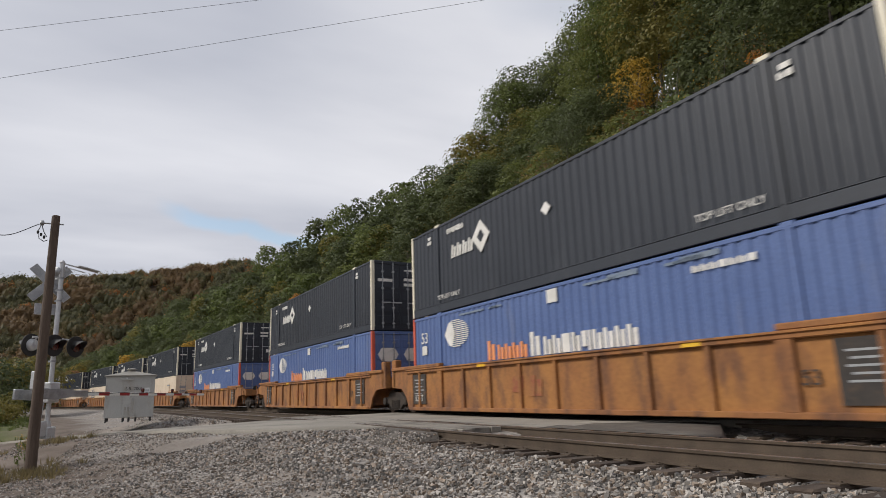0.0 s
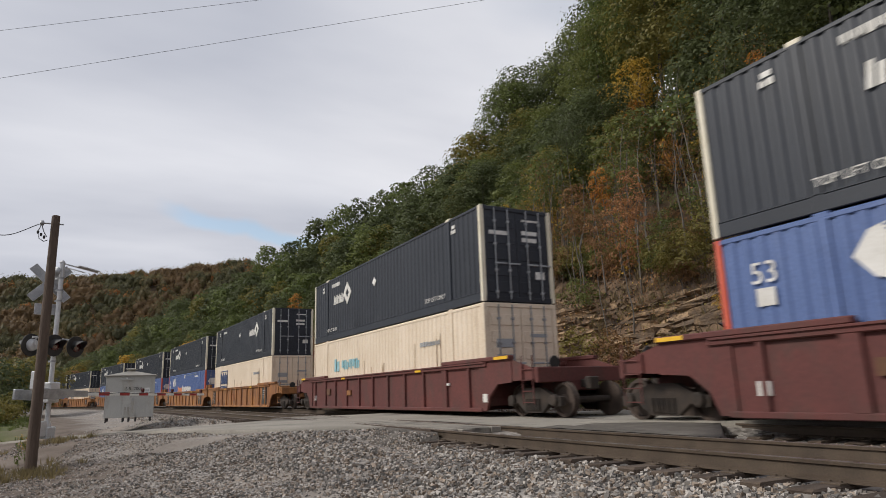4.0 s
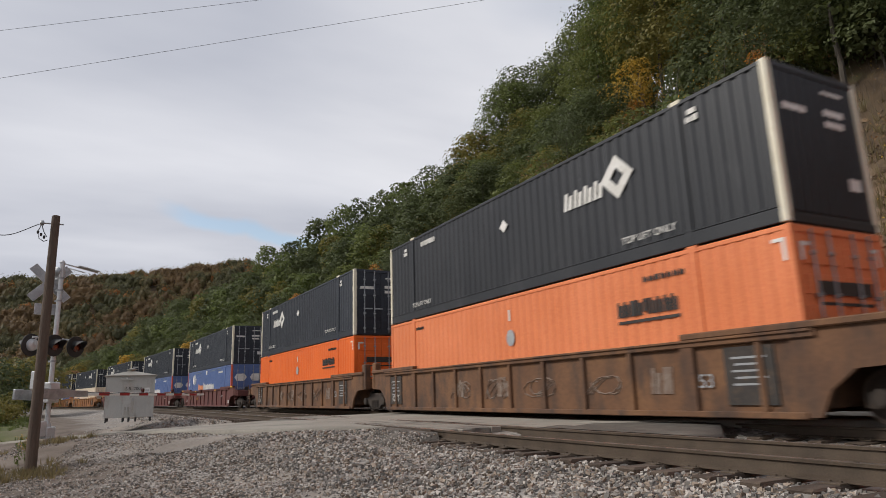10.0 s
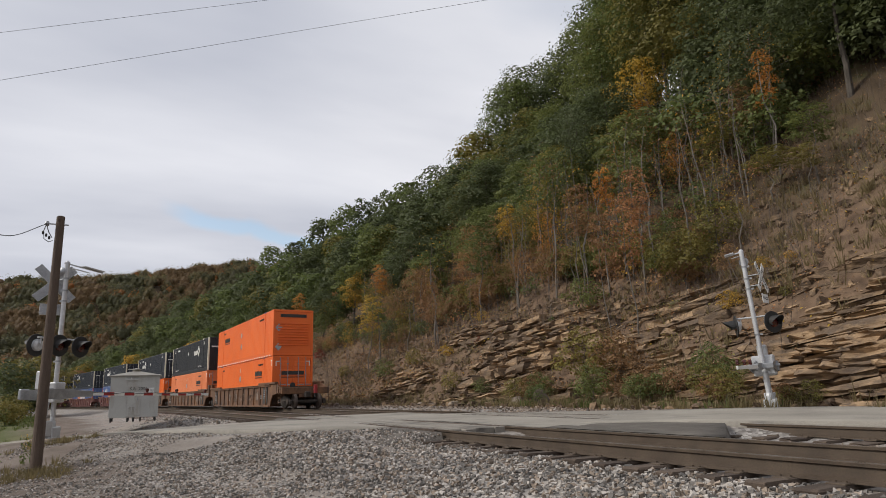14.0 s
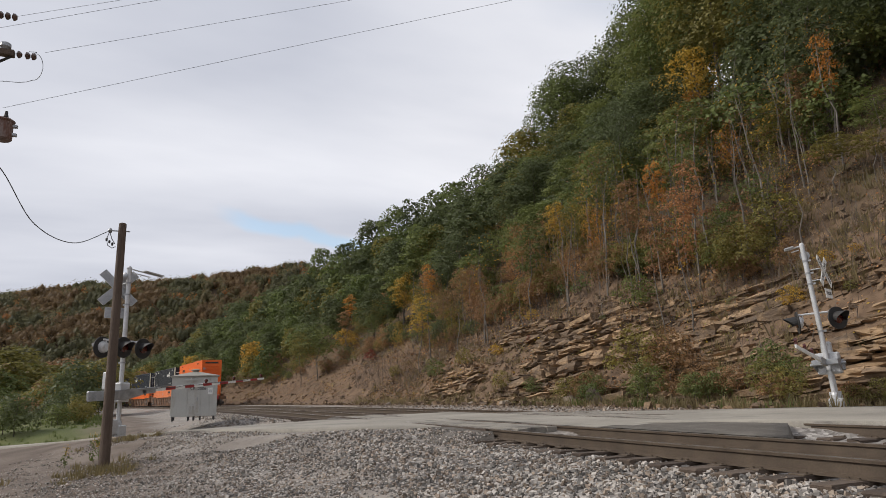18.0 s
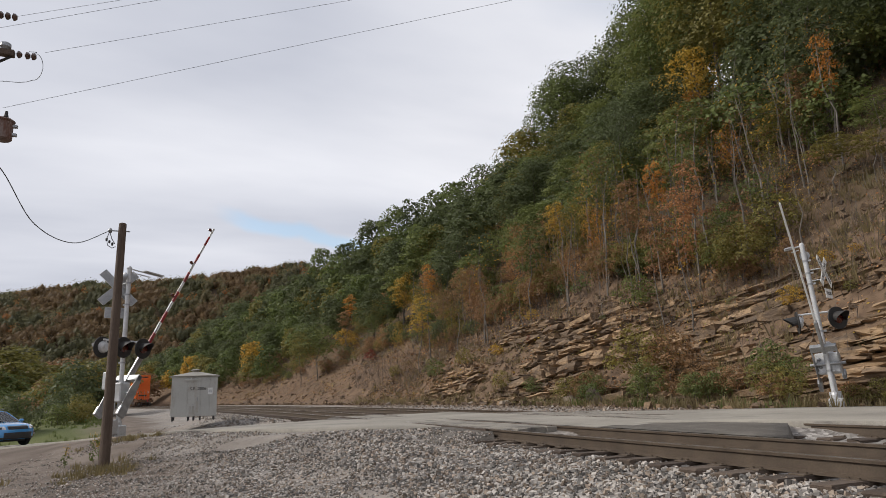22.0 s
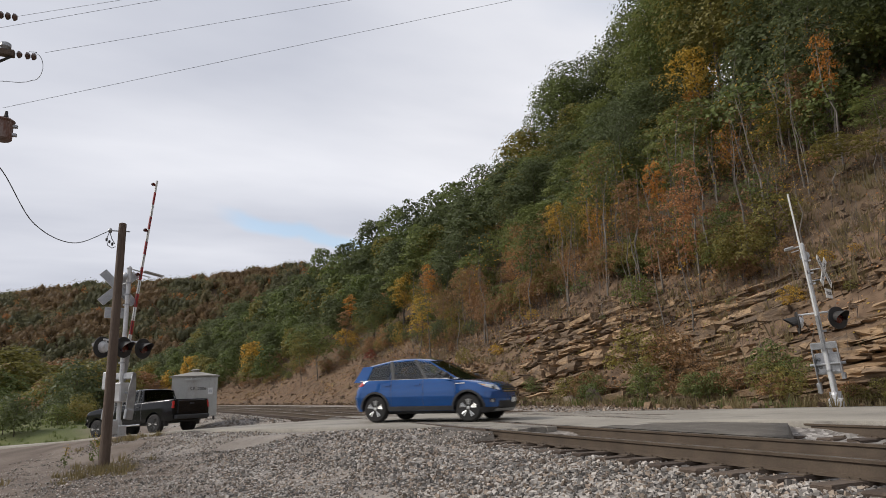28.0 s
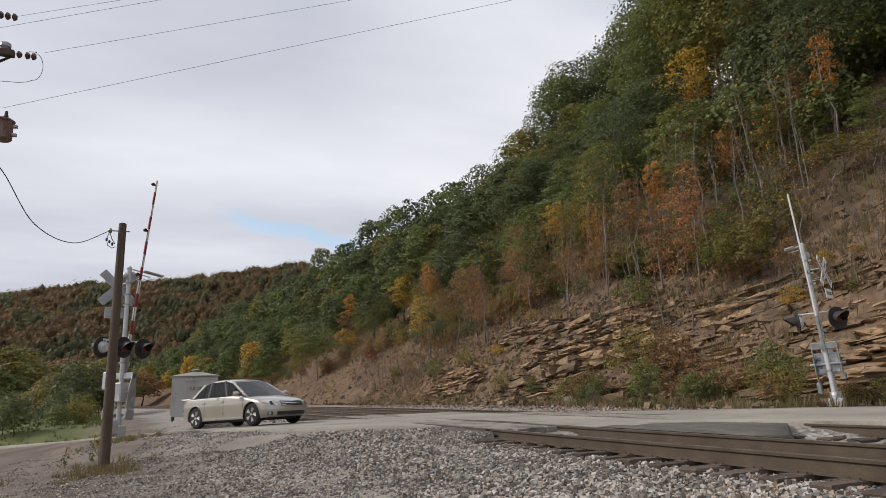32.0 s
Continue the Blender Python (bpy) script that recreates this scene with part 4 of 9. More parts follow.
M["blueworn"] = mat("worn_pale_blue_paint", (0.13, 0.18, 0.26), (0.20, 0.24, 0.29), 0.7, scale=3, bump=0)
M["creamworn"] = mat("rusty_stain_on_cream", (0.50, 0.38, 0.26), (0.62, 0.50, 0.37), 0.7, scale=3, bump=0)
M["stencilblack"] = mat("worn_black_stencil", (0.028, 0.025, 0.022), (0.05, 0.04, 0.034), 0.75, scale=2, fine=14, bump=0.1, dirt=(0.10, 0.06, 0.035), dirt_at=0.6)
M["maroonfaint"] = mat("faded_red_letters", (0.24, 0.07, 0.035), (0.28, 0.09, 0.04), 0.8, scale=2, bump=0, dirt=(0.30, 0.14, 0.045), dirt_at=0.52)
M["greysignfaint"] = mat("faded_graffiti", (0.20, 0.15, 0.12), (0.26, 0.21, 0.17), 0.8, scale=2, bump=0, dirt=(0.14, 0.08, 0.05), dirt_at=0.5)
M["teal"] = mat("teal_marking", (0.20, 0.42, 0.48), (0.30, 0.50, 0.54), 0.6, scale=3, bump=0)


def wheelset(parent, x):
    for s in (-1, 1):
        w = part("wheel", MB().lathe((x, s * 0.70, 0.485), (0, s, 0), [(-0.04, 0.10), (-0.04, 0.445), (-0.005, 0.445), (0.0, 0.42), (0.10, 0.415), (0.10, 0.35), (0.05, 0.33), (0.06, 0.14), (0.11, 0.12), (0.13, 0.09)], 24),
                 M["wheelsteel"], parent, smooth=False)
    part("axle", MB().cyl((x, -0.95, 0.485), (x, 0.95, 0.485), 0.075, n=12), M["truckmetal"], parent)


def truck(parent, cx):
    t = part("truck", MB().box(cx - 0.25, cx + 0.25, -0.95, 0.95, 0.34, 0.62, 0.04), M["truckmetal"], parent, "greasy cast steel truck")
    for s in (-1, 1):
        y0, y1 = s * 0.93, s * 1.07
        fr = MB()
        fr.prism([(cx - 1.12, 0.36), (cx - 1.12, 0.56), (cx - 0.75, 0.62), (cx - 0.35, 0.80), (cx + 0.35, 0.80), (cx + 0.75, 0.62), (cx + 1.12, 0.56), (cx + 1.12, 0.36),
                  (cx + 0.95, 0.33), (cx + 0.68, 0.42), (cx + 0.34, 0.18), (cx - 0.34, 0.18), (cx - 0.68, 0.42), (cx - 0.95, 0.33)], y0, y1)
        for e in (-1, 1):
            fr.lathe((cx + e * 0.89, s * 1.05, 0.485), (0, s, 0), [(0, 0.15), (0.09, 0.14), (0.11, 0.10)], 12)
        part("side_frame", fr, M["truckmetal"], t)
        for k in range(5):
            xx = cx - 0.26 + k * 0.13
            part("spring", MB().cyl((xx, s * 1.08, 0.24), (xx, s * 1.08, 0.52), 0.05, n=8), M["truckmetal"], t)
    wheelset(t, cx - 0.89)
    wheelset(t, cx + 0.89)
    return t


def well_car(label, paint, left, right, wheels_left=True, plates=None, bright=True, group="well cars"):
    """One well unit; left/right: 'coupler', 'joint' or 'none'. Origin on the rail head at its middle."""
    c = thing("well_car", label, "freight car", group)
    L2 = CL / 2
    W = 1.50
    for s in (-1, 1):
        side = MB().box(-L2 + 0.15, L2 - 0.15, s * (W - 0.14), s * (W - 0.09), 0.22, 1.42)
        sp = part("side_sheet", side, M[paint], c)
        part("top_chord", MB().box(-L2 - 0.25, L2 + 0.25, s * (W - 0.20), s * (W + 0.0), 1.41, 1.54, 0.015), M[paint], c)
        part("chord_lip", MB().box(-L2 - 0.2, L2 + 0.2, s * (W - 0.05), s * (W + 0.035), 1.50, 1.545, 0.008), M[paint], c)
        part("bottom_chord", MB().box(-L2 + 0.05, L2 - 0.05, s * (W - 0.22), s * (W - 0.01), 0.19, 0.30, 0.015), M[paint], c)
        n = 10
        for k in range(n + 1):
            x = -L2 + 0.75 + k * (CL - 1.5) / n
            wide = 0.15 if k in (1, n - 1) else 0.055
            part("rib", MB().box(x - wide, x + wide, s * (W - 0.10), s * (W - 0.015), 0.29, 1.42, 0.01), M[paint], c)
        for e in (-1, 1):
            x0, x1 = e * (L2 - 2.3), e * (L2 + 1.45)
            part("end_chord", MB().box(x0, x1, s * (W - 0.16), s * (W + 0.03), 1.545, 1.66, 0.02), M[paint], c)
            part("end_sheet", MB().prism([(e * (L2 - 0.2), 0.22), (e * (L2 + 0.15), 0.22), (e * (L2 + 0.35), 0.62), (e * (L2 + 0.75), 0.92), (e * (L2 + 1.45), 0.96), (e * (L2 + 1.45), 1.55), (e * (L2 - 0.2), 1.55)],
                                          s * (W - 0.12), s * (W - 0.05)), M[paint], c)
    # floor beams of the well
    for k in range(7):
        x = -L2 + 1.2 + k * (CL - 2.4) / 6
        part("cross_bearer", MB().box(x - 0.12, x + 0.12, -W + 0.15, W - 0.15, 0.20, 0.33, 0.015), M[paint], c)
    for e, kind in ((-1, left), (1, right)):
        x0 = L2 + 0.05
        deck = MB().box(e * x0, e * (L2 + 1.5), -W + 0.08, W - 0.08, 1.02, 1.16, 0.02)
        deck.box(e * (L2 + 0.02), e * (L2 + 0.12), -W + 0.1, W - 0.1, 0.35, 1.40)
        part("end_deck", deck, M[paint], c)
        reach = {"coupler": 2.55, "joint": 1.85, "none": 2.55}[kind]
        part("draft_sill", MB().box(e * (L2 + 1.3), e * (L2 + reach), -0.42, 0.42, 0.70, 1.12, 0.03), M[paint], c)
        if kind != "joint":
            cp = MB().box(e * (L2 + reach - 0.05), e * (L2 + reach + 0.35), -0.10, 0.10, 0.78, 0.98, 0.02)
            cp.box(e * (L2 + reach + 0.22), e * (L2 + reach + 0.42), -0.16, 0.16, 0.72, 1.04, 0.03)
            part("coupler", cp, M["truckmetal"], c, "rusty knuckle coupler")
            part("platform", MB().box(e * (L2 + 1.45), e * (L2 + 2.5), -1.42, 1.42, 1.16, 1.22, 0.01), M[paint], c)
            part("end_beam", MB().box(e * (L2 + 2.42), e * (L2 + 2.56), -1.44, 1.44, 0.92, 1.30, 0.02), M[paint], c)
            for s in (-1, 1):
                part("end_skirt", MB().prism([(e * (L2 + 1.40), 0.98), (e * (L2 + 2.45), 1.02), (e * (L2 + 2.45), 1.24), (e * (L2 + 1.40), 1.54)], s * (W - 0.13), s * (W - 0.07)), M[paint], c)
                part("skirt_rib", MB().box(e * (L2 + 1.86), e * (L2 + 1.94), s * (W - 0.07), s * (W - 0.02), 1.0, 1.38, 0.01), M[paint], c)
            for s in (-1, 1):
                lad = MB()
                for z in (0.45, 0.72, 0.99, 1.26):
                    lad.cyl((e * (L2 + 1.95), s * 1.47, z), (e * (L2 + 2.4), s * 1.47, z), 0.013, n=6)
                for dx in (1.95, 2.4):
                    lad.cyl((e * (L2 + dx), s * 1.47, 0.4), (e * (L2 + dx), s * 1.47, 1.6), 0.015, n=6)
                part("ladder", lad, M[paint], c)
            bw = MB().lathe((e * (L2 + 2.35), -0.75, 1.42), (e, 0, 0), [(0, 0.15), (0.03, 0.17), (0.05, 0.15)], 16)
            bw.cyl((e * (L2 + 2.3), -0.75, 0.9), (e * (L2 + 2.3), -0.75, 1.42), 0.03, n=8)
            part("brake_wheel", bw, M["blackmetal"], c)
        else:
            part("end_post", MB().box(e * (L2 + 1.25), e * (L2 + 1.6), -1.45, -1.2, 0.95, 1.95, 0.03), M[paint], c)
            part("end_post", MB().box(e * (L2 + 1.25), e * (L2 + 1.6), 1.2, 1.45, 0.95, 1.95, 0.03), M[paint], c)
        if bright:
            part("end_marker", MB().box(e * (L2 + 0.75), e * (L2 + 1.4), -W - 0.034, -W + 0.0, 1.565, 1.645), M["yellow"], c, "yellow end marker")
        if kind == "joint":
            if e > 0:
                truck(c, L2 + 1.72)
        else:
            truck(c, e * (L2 + 1.80))
    # stencils on the near side
    near = -W + 0.09
    if paint == "maroon":
        for x, z0, z1, col in ((-L2 + 0.62, 0.55, 0.78, "white"), (L2 + 0.02, 0.45, 0.68, "white"), (-L2 + 2.5, 0.8, 1.05, "rusty"), (-L2 + 5.2, 0.75, 0.95, "ochre"), (L2 - 2.15, 0.95, 1.02, "white")):
            part("label_plate", MB().box(x, x + 0.22 if col == "white" else x + 0.45, near - 0.06, near + 0.02, z0, z1), M[col], c)
    else:
        for x in (-L2 + 0.22, L2 - 1.45):
            sp = part("stencil_panel", MB().box(x, x + 0.95, near - 0.035, near + 0.02, 0.40, 1.36), M["stencilblack"], c, "black stencil panel with worn white bars")
            for k in range(5):
                part("stencil_bar", MB().box(x + 0.15 + 0.06 * (k % 2), x + 0.62 + 0.09 * ((k * 2) % 3), near - 0.038, near - 0.03, 0.72 + 0.11 * k, 0.755 + 0.11 * k), M["greysign"], sp)
        lettering("125T", 0.30, M["white"], c, pose(-L2 + 0.70, near - 0.045, 0.58))
        lettering("53", 0.34, M["dark"] if paint == "ochre" else M["greysign"], c, pose(L2 - 1.85, near - 0.045, 0.80))
        for x, col in ((-L2 + 6.2, "maroon"), (-L2 + 7.0, "maroon")) if paint == "ochre" else ((-L2 + 5.0, "greysign"), (-L2 + 7.4, "greysign"), (L2 - 3.2, "greysign")):
            part("faded_marking", glyphs(MB(), x, x + 0.6, 0.6, 1.1, 1 if paint == "ochre" else 2, y=near - 0.006, slant=0.1, seed=int(x * 10) + 60), M[col + "faint"], c)
    if paint == "rusty":
        scrawl = random.Random(int(L2 * 10) + len(left))
        for x in (-L2 + 5.4, -L2 + 7.3, -L2 + 9.4, -L2 + 11.6):
            for k in range(2):
                w, h, lean, ph = scrawl.uniform(0.35, 0.65), scrawl.uniform(0.16, 0.30), scrawl.uniform(-0.3, 0.3), scrawl.uniform(0, 6.3)
                loop = [(x + w * math.cos(t * 0.42 + ph) + lean * math.sin(t * 0.84), -W + 0.082, 0.80 + h * math.sin(t * 0.63 + ph)) for t in range(20)]
                part("graffiti_stroke", MB().tube(loop, 0.016, 4), M["greysignfaint"], c, "faded pale spray-paint stroke")
    for x in (-L2 + 4.6, L2 - 4.2) if paint != "rusty" else ():
        part("marker_patch", MB().box(x, x + 0.42, -W - 0.012, -W + 0.005, 1.425, 1.525), M["yellow"], c, "yellow reflective patch")
    return c


LABELS = {
    "navy": ("container", "dark navy steel 53-foot container with white markings", "navy", "postwhite", "postwhite"),
    "blue": ("container", "faded blue steel container with red end posts", "blue", "postred", "postred"),
    "cream": ("container", "cream steel container with a dark blue emblem", "cream", "cream", "cream"),
    "cream2": ("container", "cream steel container with worn pale blue lettering bars", "cream", "cream", "cream"),
    "orange": ("container", "bright orange steel container with dark lettering bars", "orange", "orange", "orange"),
    "salmon": ("container", "faded orange steel container with dark lettering bars", "salmon", "salmon", "salmon"),
    "orange_top": ("container", "bright orange container with a ribbed end and white strips", "orange", "orange", "orange"),
    "black_front": ("container", "charcoal steel container with cream posts and plain end", "charcoal", "postwhite", "postwhite"),
    "navy_far": ("container", "dark navy container with its emblem towards the doors", "navy", "postwhite", "postwhite"),
}
ENDS = {"orange_top": "ribs", "black_front": "front"}
MARKS = {"navy": navy_marks, "blue": blue_marks, "cream": cream_marks, "cream2": lambda c: cream_marks(c, 1), "orange": orange_marks, "salmon": orange_marks,
         "orange_top": lambda c: orange_marks(c, True), "black_front": lambda c: navy_marks(c, True), "navy_far": lambda c: navy_marks(c, True)}
CARS = {"ochre": "ochre painted rusty steel well car with stencils", "maroon": "maroon steel well car with yellow end markers", "rusty": "rusty brown steel well car with graffiti stains"}

# right end of each stack along the line at the start, lower and upper container, car paint, left and right end of the car
TRAIN = [
    (-174.0, "blue", "navy", "ochre", "coupler", "coupler"),
    (-151.2, "blue", "navy", "ochre", "coupler", "coupler"),
    (-132.3, "cream", "navy", "ochre", "coupler", "coupler"),
    (-109.8, "cream", "navy", "ochre", "coupler", "joint"),
    (-90.3, "blue", "navy", "ochre", "joint", "joint"),
    (-71.3, "cream", "navy", "ochre", "joint", "coupler"),
    (-47.6, "blue", "navy", "ochre", "coupler", "coupler"),
    (-24.05, "blue", "navy", "ochre", "coupler", "joint"),
    (-4.25, "blue", "navy", "ochre", "joint", "joint"),
    (15.25, "cream", "navy_far", "ochre", "joint", "coupler"),
    (39.08, "cream2", "navy", "maroon", "coupler", "coupler"),
    (63.1, "blue", "navy", "maroon", "coupler", "coupler"),
    (86.55, "blue", "navy", "maroon", "coupler", "coupler"),
    (110.42, "orange", "navy", "rusty", "coupler", "joint"),
    (130.3, "salmon", "black_front", "rusty", "joint", "joint"),
    (150.0, "orange", "orange_top", "rusty", "joint", "none"),
]
FLOOR = 0.364
made = {}
MOVERS = []


def fetch(key, build):
    if key not in made:
        made[key] = build()
        return made[key]
    return copy_thing(made[key], pose(0, 0, 0))


def build_train():
    for s0, low, top, paint, le, re in TRAIN:
        car = fetch(("car", paint, le, re), lambda: well_car(CARS[paint], paint, le, re, bright=paint == "maroon"))
        MOVERS.append((car, s0, 0.0))
        for kind, z in ((low, FLOOR), (top, FLOOR + CH + 0.034)):
            nm, lab, col, pl, pr = LABELS[kind]
            box = fetch(kind, lambda: container_shell(nm, lab, col, pl, pr, ENDS.get(kind, "doors"), MARKS[kind]))
            MOVERS.append((box, s0, z))
    # flashing end marker on the last coupler
    mk = part("end_marker", MB().box(12.24, 12.38, -0.10, 0.10, 0.92, 1.40, 0.03), M["gatered"], car, "red end-of-train marker")
    part("marker_bracket", MB().box(12.17, 12.25, -0.03, 0.03, 0.70, 1.0, 0.01), M["blackmetal"], mk)


def run(t):
    """How far the train has gone at t seconds."""
    return 13.65 * t - (0.04 * (t - 9) ** 2 if t > 9 else 0.0)


def train_pose(s, z):
    a, _ = along(s, TRACK_FAR)
    b, _ = along(s - CL, TRACK_FAR)
    d = a - b
    m = (a + b) / 2
    return pose(m.x, m.y, z, 0, 0, math.degrees(math.atan2(d.y, d.x)))


build_train()


# ---------------------------------------------------------------- woods
def leaf_quads(rng, centres, normals, size, jitter=0.55):
    """Diamond leaves sprays: four corners each round a centre, turned mostly outwards."""
    n = len(centres)
    nr = normals + rng.normal(0, jitter, (n, 3))
    nr /= np.linalg.norm(nr, axis=1, keepdims=True) + 1e-9
    ref = rng.normal(0, 1, (n, 3))
    u = np.cross(nr, ref)
    u /= np.linalg.norm(u, axis=1, keepdims=True) + 1e-9
    w = np.cross(nr, u)
    s = size * rng.uniform(0.55, 1.35, (n, 1))
    k = rng.uniform(0.45, 0.8, (n, 1))
    bend = nr * s * 0.18
    return np.stack([centres + u * s, centres + w * s * k + bend, centres - u * s * 0.9, centres - w * s * k + bend], 1).reshape(-1, 3)


def crown_points(rng, h, r, base, lobes, per, airy=0.0):
    """Leaf places in rounded clumps that cover an uneven crown, with a loose filling inside."""
    P, N, L = [], [], []
    mid, half = base + (h - base) * 0.5, (h - base) * 0.5
    lean = rng.normal(0, 0.10, 3)
    for i in range(lobes):
        f = 1 - 1.72 * (i + 0.5) / lobes
        a = i * 2.39996 + rng.uniform(-0.5, 0.5)
        ring = math.sqrt(max(0.0, 1 - f * f)) * (1.08 if f < 0.2 else 1.0)
        reach = rng.uniform(0.52, 0.86)
        c = np.array([r * ring * math.cos(a) * reach, r * ring * math.sin(a) * reach, mid + half * f * rng.uniform(0.74, 0.90)])
        c += lean * np.array([r, r, 0.0]) * (f + 0.4)
        lr = r * rng.uniform(0.27, 0.44)
        n = int(per * (lr / (0.36 * r)) ** 1.6)
        d = rng.normal(0, 1, (n, 3))
        d /= np.linalg.norm(d, axis=1, keepdims=True)
        d[:, 2] = np.where(d[:, 2] < -0.25, -d[:, 2], d[:, 2])
        rad = lr * (1.04 - 0.34 * rng.random((n, 1)) ** 1.5 + 0.30 * (rng.random((n, 1)) < 0.07)) * np.array([[1, 1, 0.78]])
        out = (c - np.array([0, 0, mid - 0.3 * half]))
        out = out / (np.linalg.norm(out) + 1e-6)
        P.append(c + d * rad)
        N.append(d + 0.45 * out + np.array([0, 0, 0.30]))
        L.append((c, lr))
    n = int(lobes * per * 0.16 * (1 - airy))
    d = rng.normal(0, 1, (n, 3))
    d /= np.linalg.norm(d, axis=1, keepdims=True)
    P.append(np.array([0, 0, mid]) + d * rng.uniform(0.15, 0.72, (n, 1)) * np.array([[r, r, half]]))
    N.append(d)
    return np.concatenate(P), np.concatenate(N), L


def trunk_shape(rng, h, base, r0, lobes, lean=0.0, limbs=9, sides=7):
    mb = MB()
    pts = [Vector((0, 0, -0.6))]
    steps = 5
    for k in range(1, steps + 1):
        pts.append(Vector((lean * k / steps + rng.normal(0, 0.10), rng.normal(0, 0.10), h * 0.86 * k / steps)))
    for k in range(steps):
        mb.cyl(pts[k], pts[k + 1], r0 * (1 - 0.85 * k / steps), r0 * (1 - 0.85 * (k + 1) / steps), n=sides, cap=k == 0)
    for c, lr in lobes[:limbs]:
        c = Vector(c)
        z = max(base * 0.8, c.z - math.hypot(c.x, c.y) * 0.8)
        f = min(1.0, z / (h * 0.86))
        k = min(steps - 1, int(f * steps))
        s = pts[k].lerp(pts[k + 1], f * steps - k)
        mid = s.lerp(c, 0.55) + Vector((0, 0, 0.25))
        mb.cyl(s, mid, r0 * 0.32 * (1.1 - f), r0 * 0.2 * (1.1 - f), n=5, cap=False)
        mb.cyl(mid, c, r0 * 0.2 * (1.1 - f), 0.012, n=4, cap=False)
    return mb


def tree_meshes(seed, h, r, base, lobes, per, leaf, trunk_r, lean=0.0, bark="bark"):
    rng = np.random.default_rng(seed)
    P, N, L = crown_points(rng, h, r, base, lobes, per)
    crown = poly_soup("crown", leaf_quads(rng, P, N, leaf), 4, M["leaf_green"])
    trunk = trunk_shape(rng, h, base, trunk_r, L, lean).mesh("trunk", M[bark])
    return trunk, crown


SHAPES = [(14.5, 4.1, 2.6, 30, 0.20), (16.0, 4.3, 3.4, 34, 0.22), (13.0, 3.8, 2.2, 28, 0.18), (15.0, 3.7, 3.0, 30, 0.20), (12.0, 3.6, 1.8, 26, 0.16), (16.5, 4.6, 3.8, 36, 0.24)]
FINE = [tree_meshes(10 + k, h, r, base, lobes, 112, 0.19, tr) for k, (h, r, base, lobes, tr) in enumerate(SHAPES)]
BIG = [tree_meshes(10 + k, h, r, base, lobes, 62, 0.30, tr) for k, (h, r, base, lobes, tr) in enumerate(SHAPES)]
TALL = [tree_meshes(80 + k, *a) for k, a in enumerate([(19.5, 5.2, 3.6, 40, 165, 0.17, 0.26, 0.5), (18.0, 4.8, 3.0, 36, 165, 0.165, 0.22, -0.6), (20.5, 5.4, 3.2, 42, 160, 0.17, 0.28, 0.3)])]
SMALL = [tree_meshes(30 + k, *a) for k, a in enumerate([
    (7.5, 2.1, 2.6, 20, 95, 0.092, 0.05, 0.4, "palebark"), (8.0, 2.2, 3.0, 22, 90, 0.095, 0.055, -0.4, "palebark"), (7.6, 2.2, 2.2, 20, 95, 0.092, 0.05, 0.3, "palebark")])]
SLIM = [tree_meshes(45 + k, *a) for k, a in enumerate([
    (7.4, 1.05, 3.0, 20, 62, 0.068, 0.045, 0.3, "palebark"), (7.8, 1.1, 2.7, 22, 58, 0.068, 0.05, -0.3, "palebark"), (7.2, 1.0, 3.2, 20, 62, 0.068, 0.045, 0.2, "palebark")])]
AIRY = [tree_meshes(40 + k, *a) for k, a in enumerate([
    (7.5, 2.0, 2.4, 26, 42, 0.075, 0.05, 0.5, "palebark"), (8.0, 2.1, 2.8, 28, 38, 0.075, 0.055, -0.4, "palebark"), (7.0, 2.0, 2.0, 26, 42, 0.075, 0.05, 0.3, "palebark")])]
BUSH = [tree_meshes(50 + k, *a) for k, a in enumerate([
    (2.4, 1.3, 0.1, 15, 72, 0.07, 0.035), (1.7, 1.1, 0.0, 13, 70, 0.064, 0.03), (3.2, 1.5, 0.3, 16, 76, 0.08, 0.04)])]
THICKET = [tree_meshes(60 + k, *a) for k, a in enumerate([(3.4, 2.2, 0.1, 18, 60, 0.14, 0.05), (4.4, 2.4, 0.2, 20, 60, 0.15, 0.06)])]
KINDS = {"leaf_dark": "dark green", "leaf_green": "green", "leaf_olive": "olive green", "leaf_gold": "golden yellow", "leaf_orange": "orange", "leaf_rust": "rust brown", "leaf_red": "red", "leaf_pink": "salmon pink",
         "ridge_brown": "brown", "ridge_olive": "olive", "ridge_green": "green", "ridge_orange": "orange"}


def plant(meshes, colour, x, y, scale=1.0, turn=0.0, name="tree", sink=0.0, group="hillside trees", wide=1.0):
    words = {"tree": "autumn tree on the steep slope", "shrub": "shrub growing on the stony bank", "sapling": "thin pale-barked sapling on the slope"}[name]
    t = thing(name, KINDS[colour] + " leaved " + words, {"tree": "tree", "shrub": "shrub", "sapling": "tree"}[name], group)
    t.matrix_world = pose(x, y, hz(x, y) - sink, 0, 0, turn)
    t.scale = (scale * wide, scale * wide, scale)
    part("trunk" if name != "shrub" else "stem", meshes[0], None, t)
    c = part("crown", meshes[1], None, t)
    c.material_slots[0].link = "OBJECT"
    c.material_slots[0].material = M[colour]
    return t


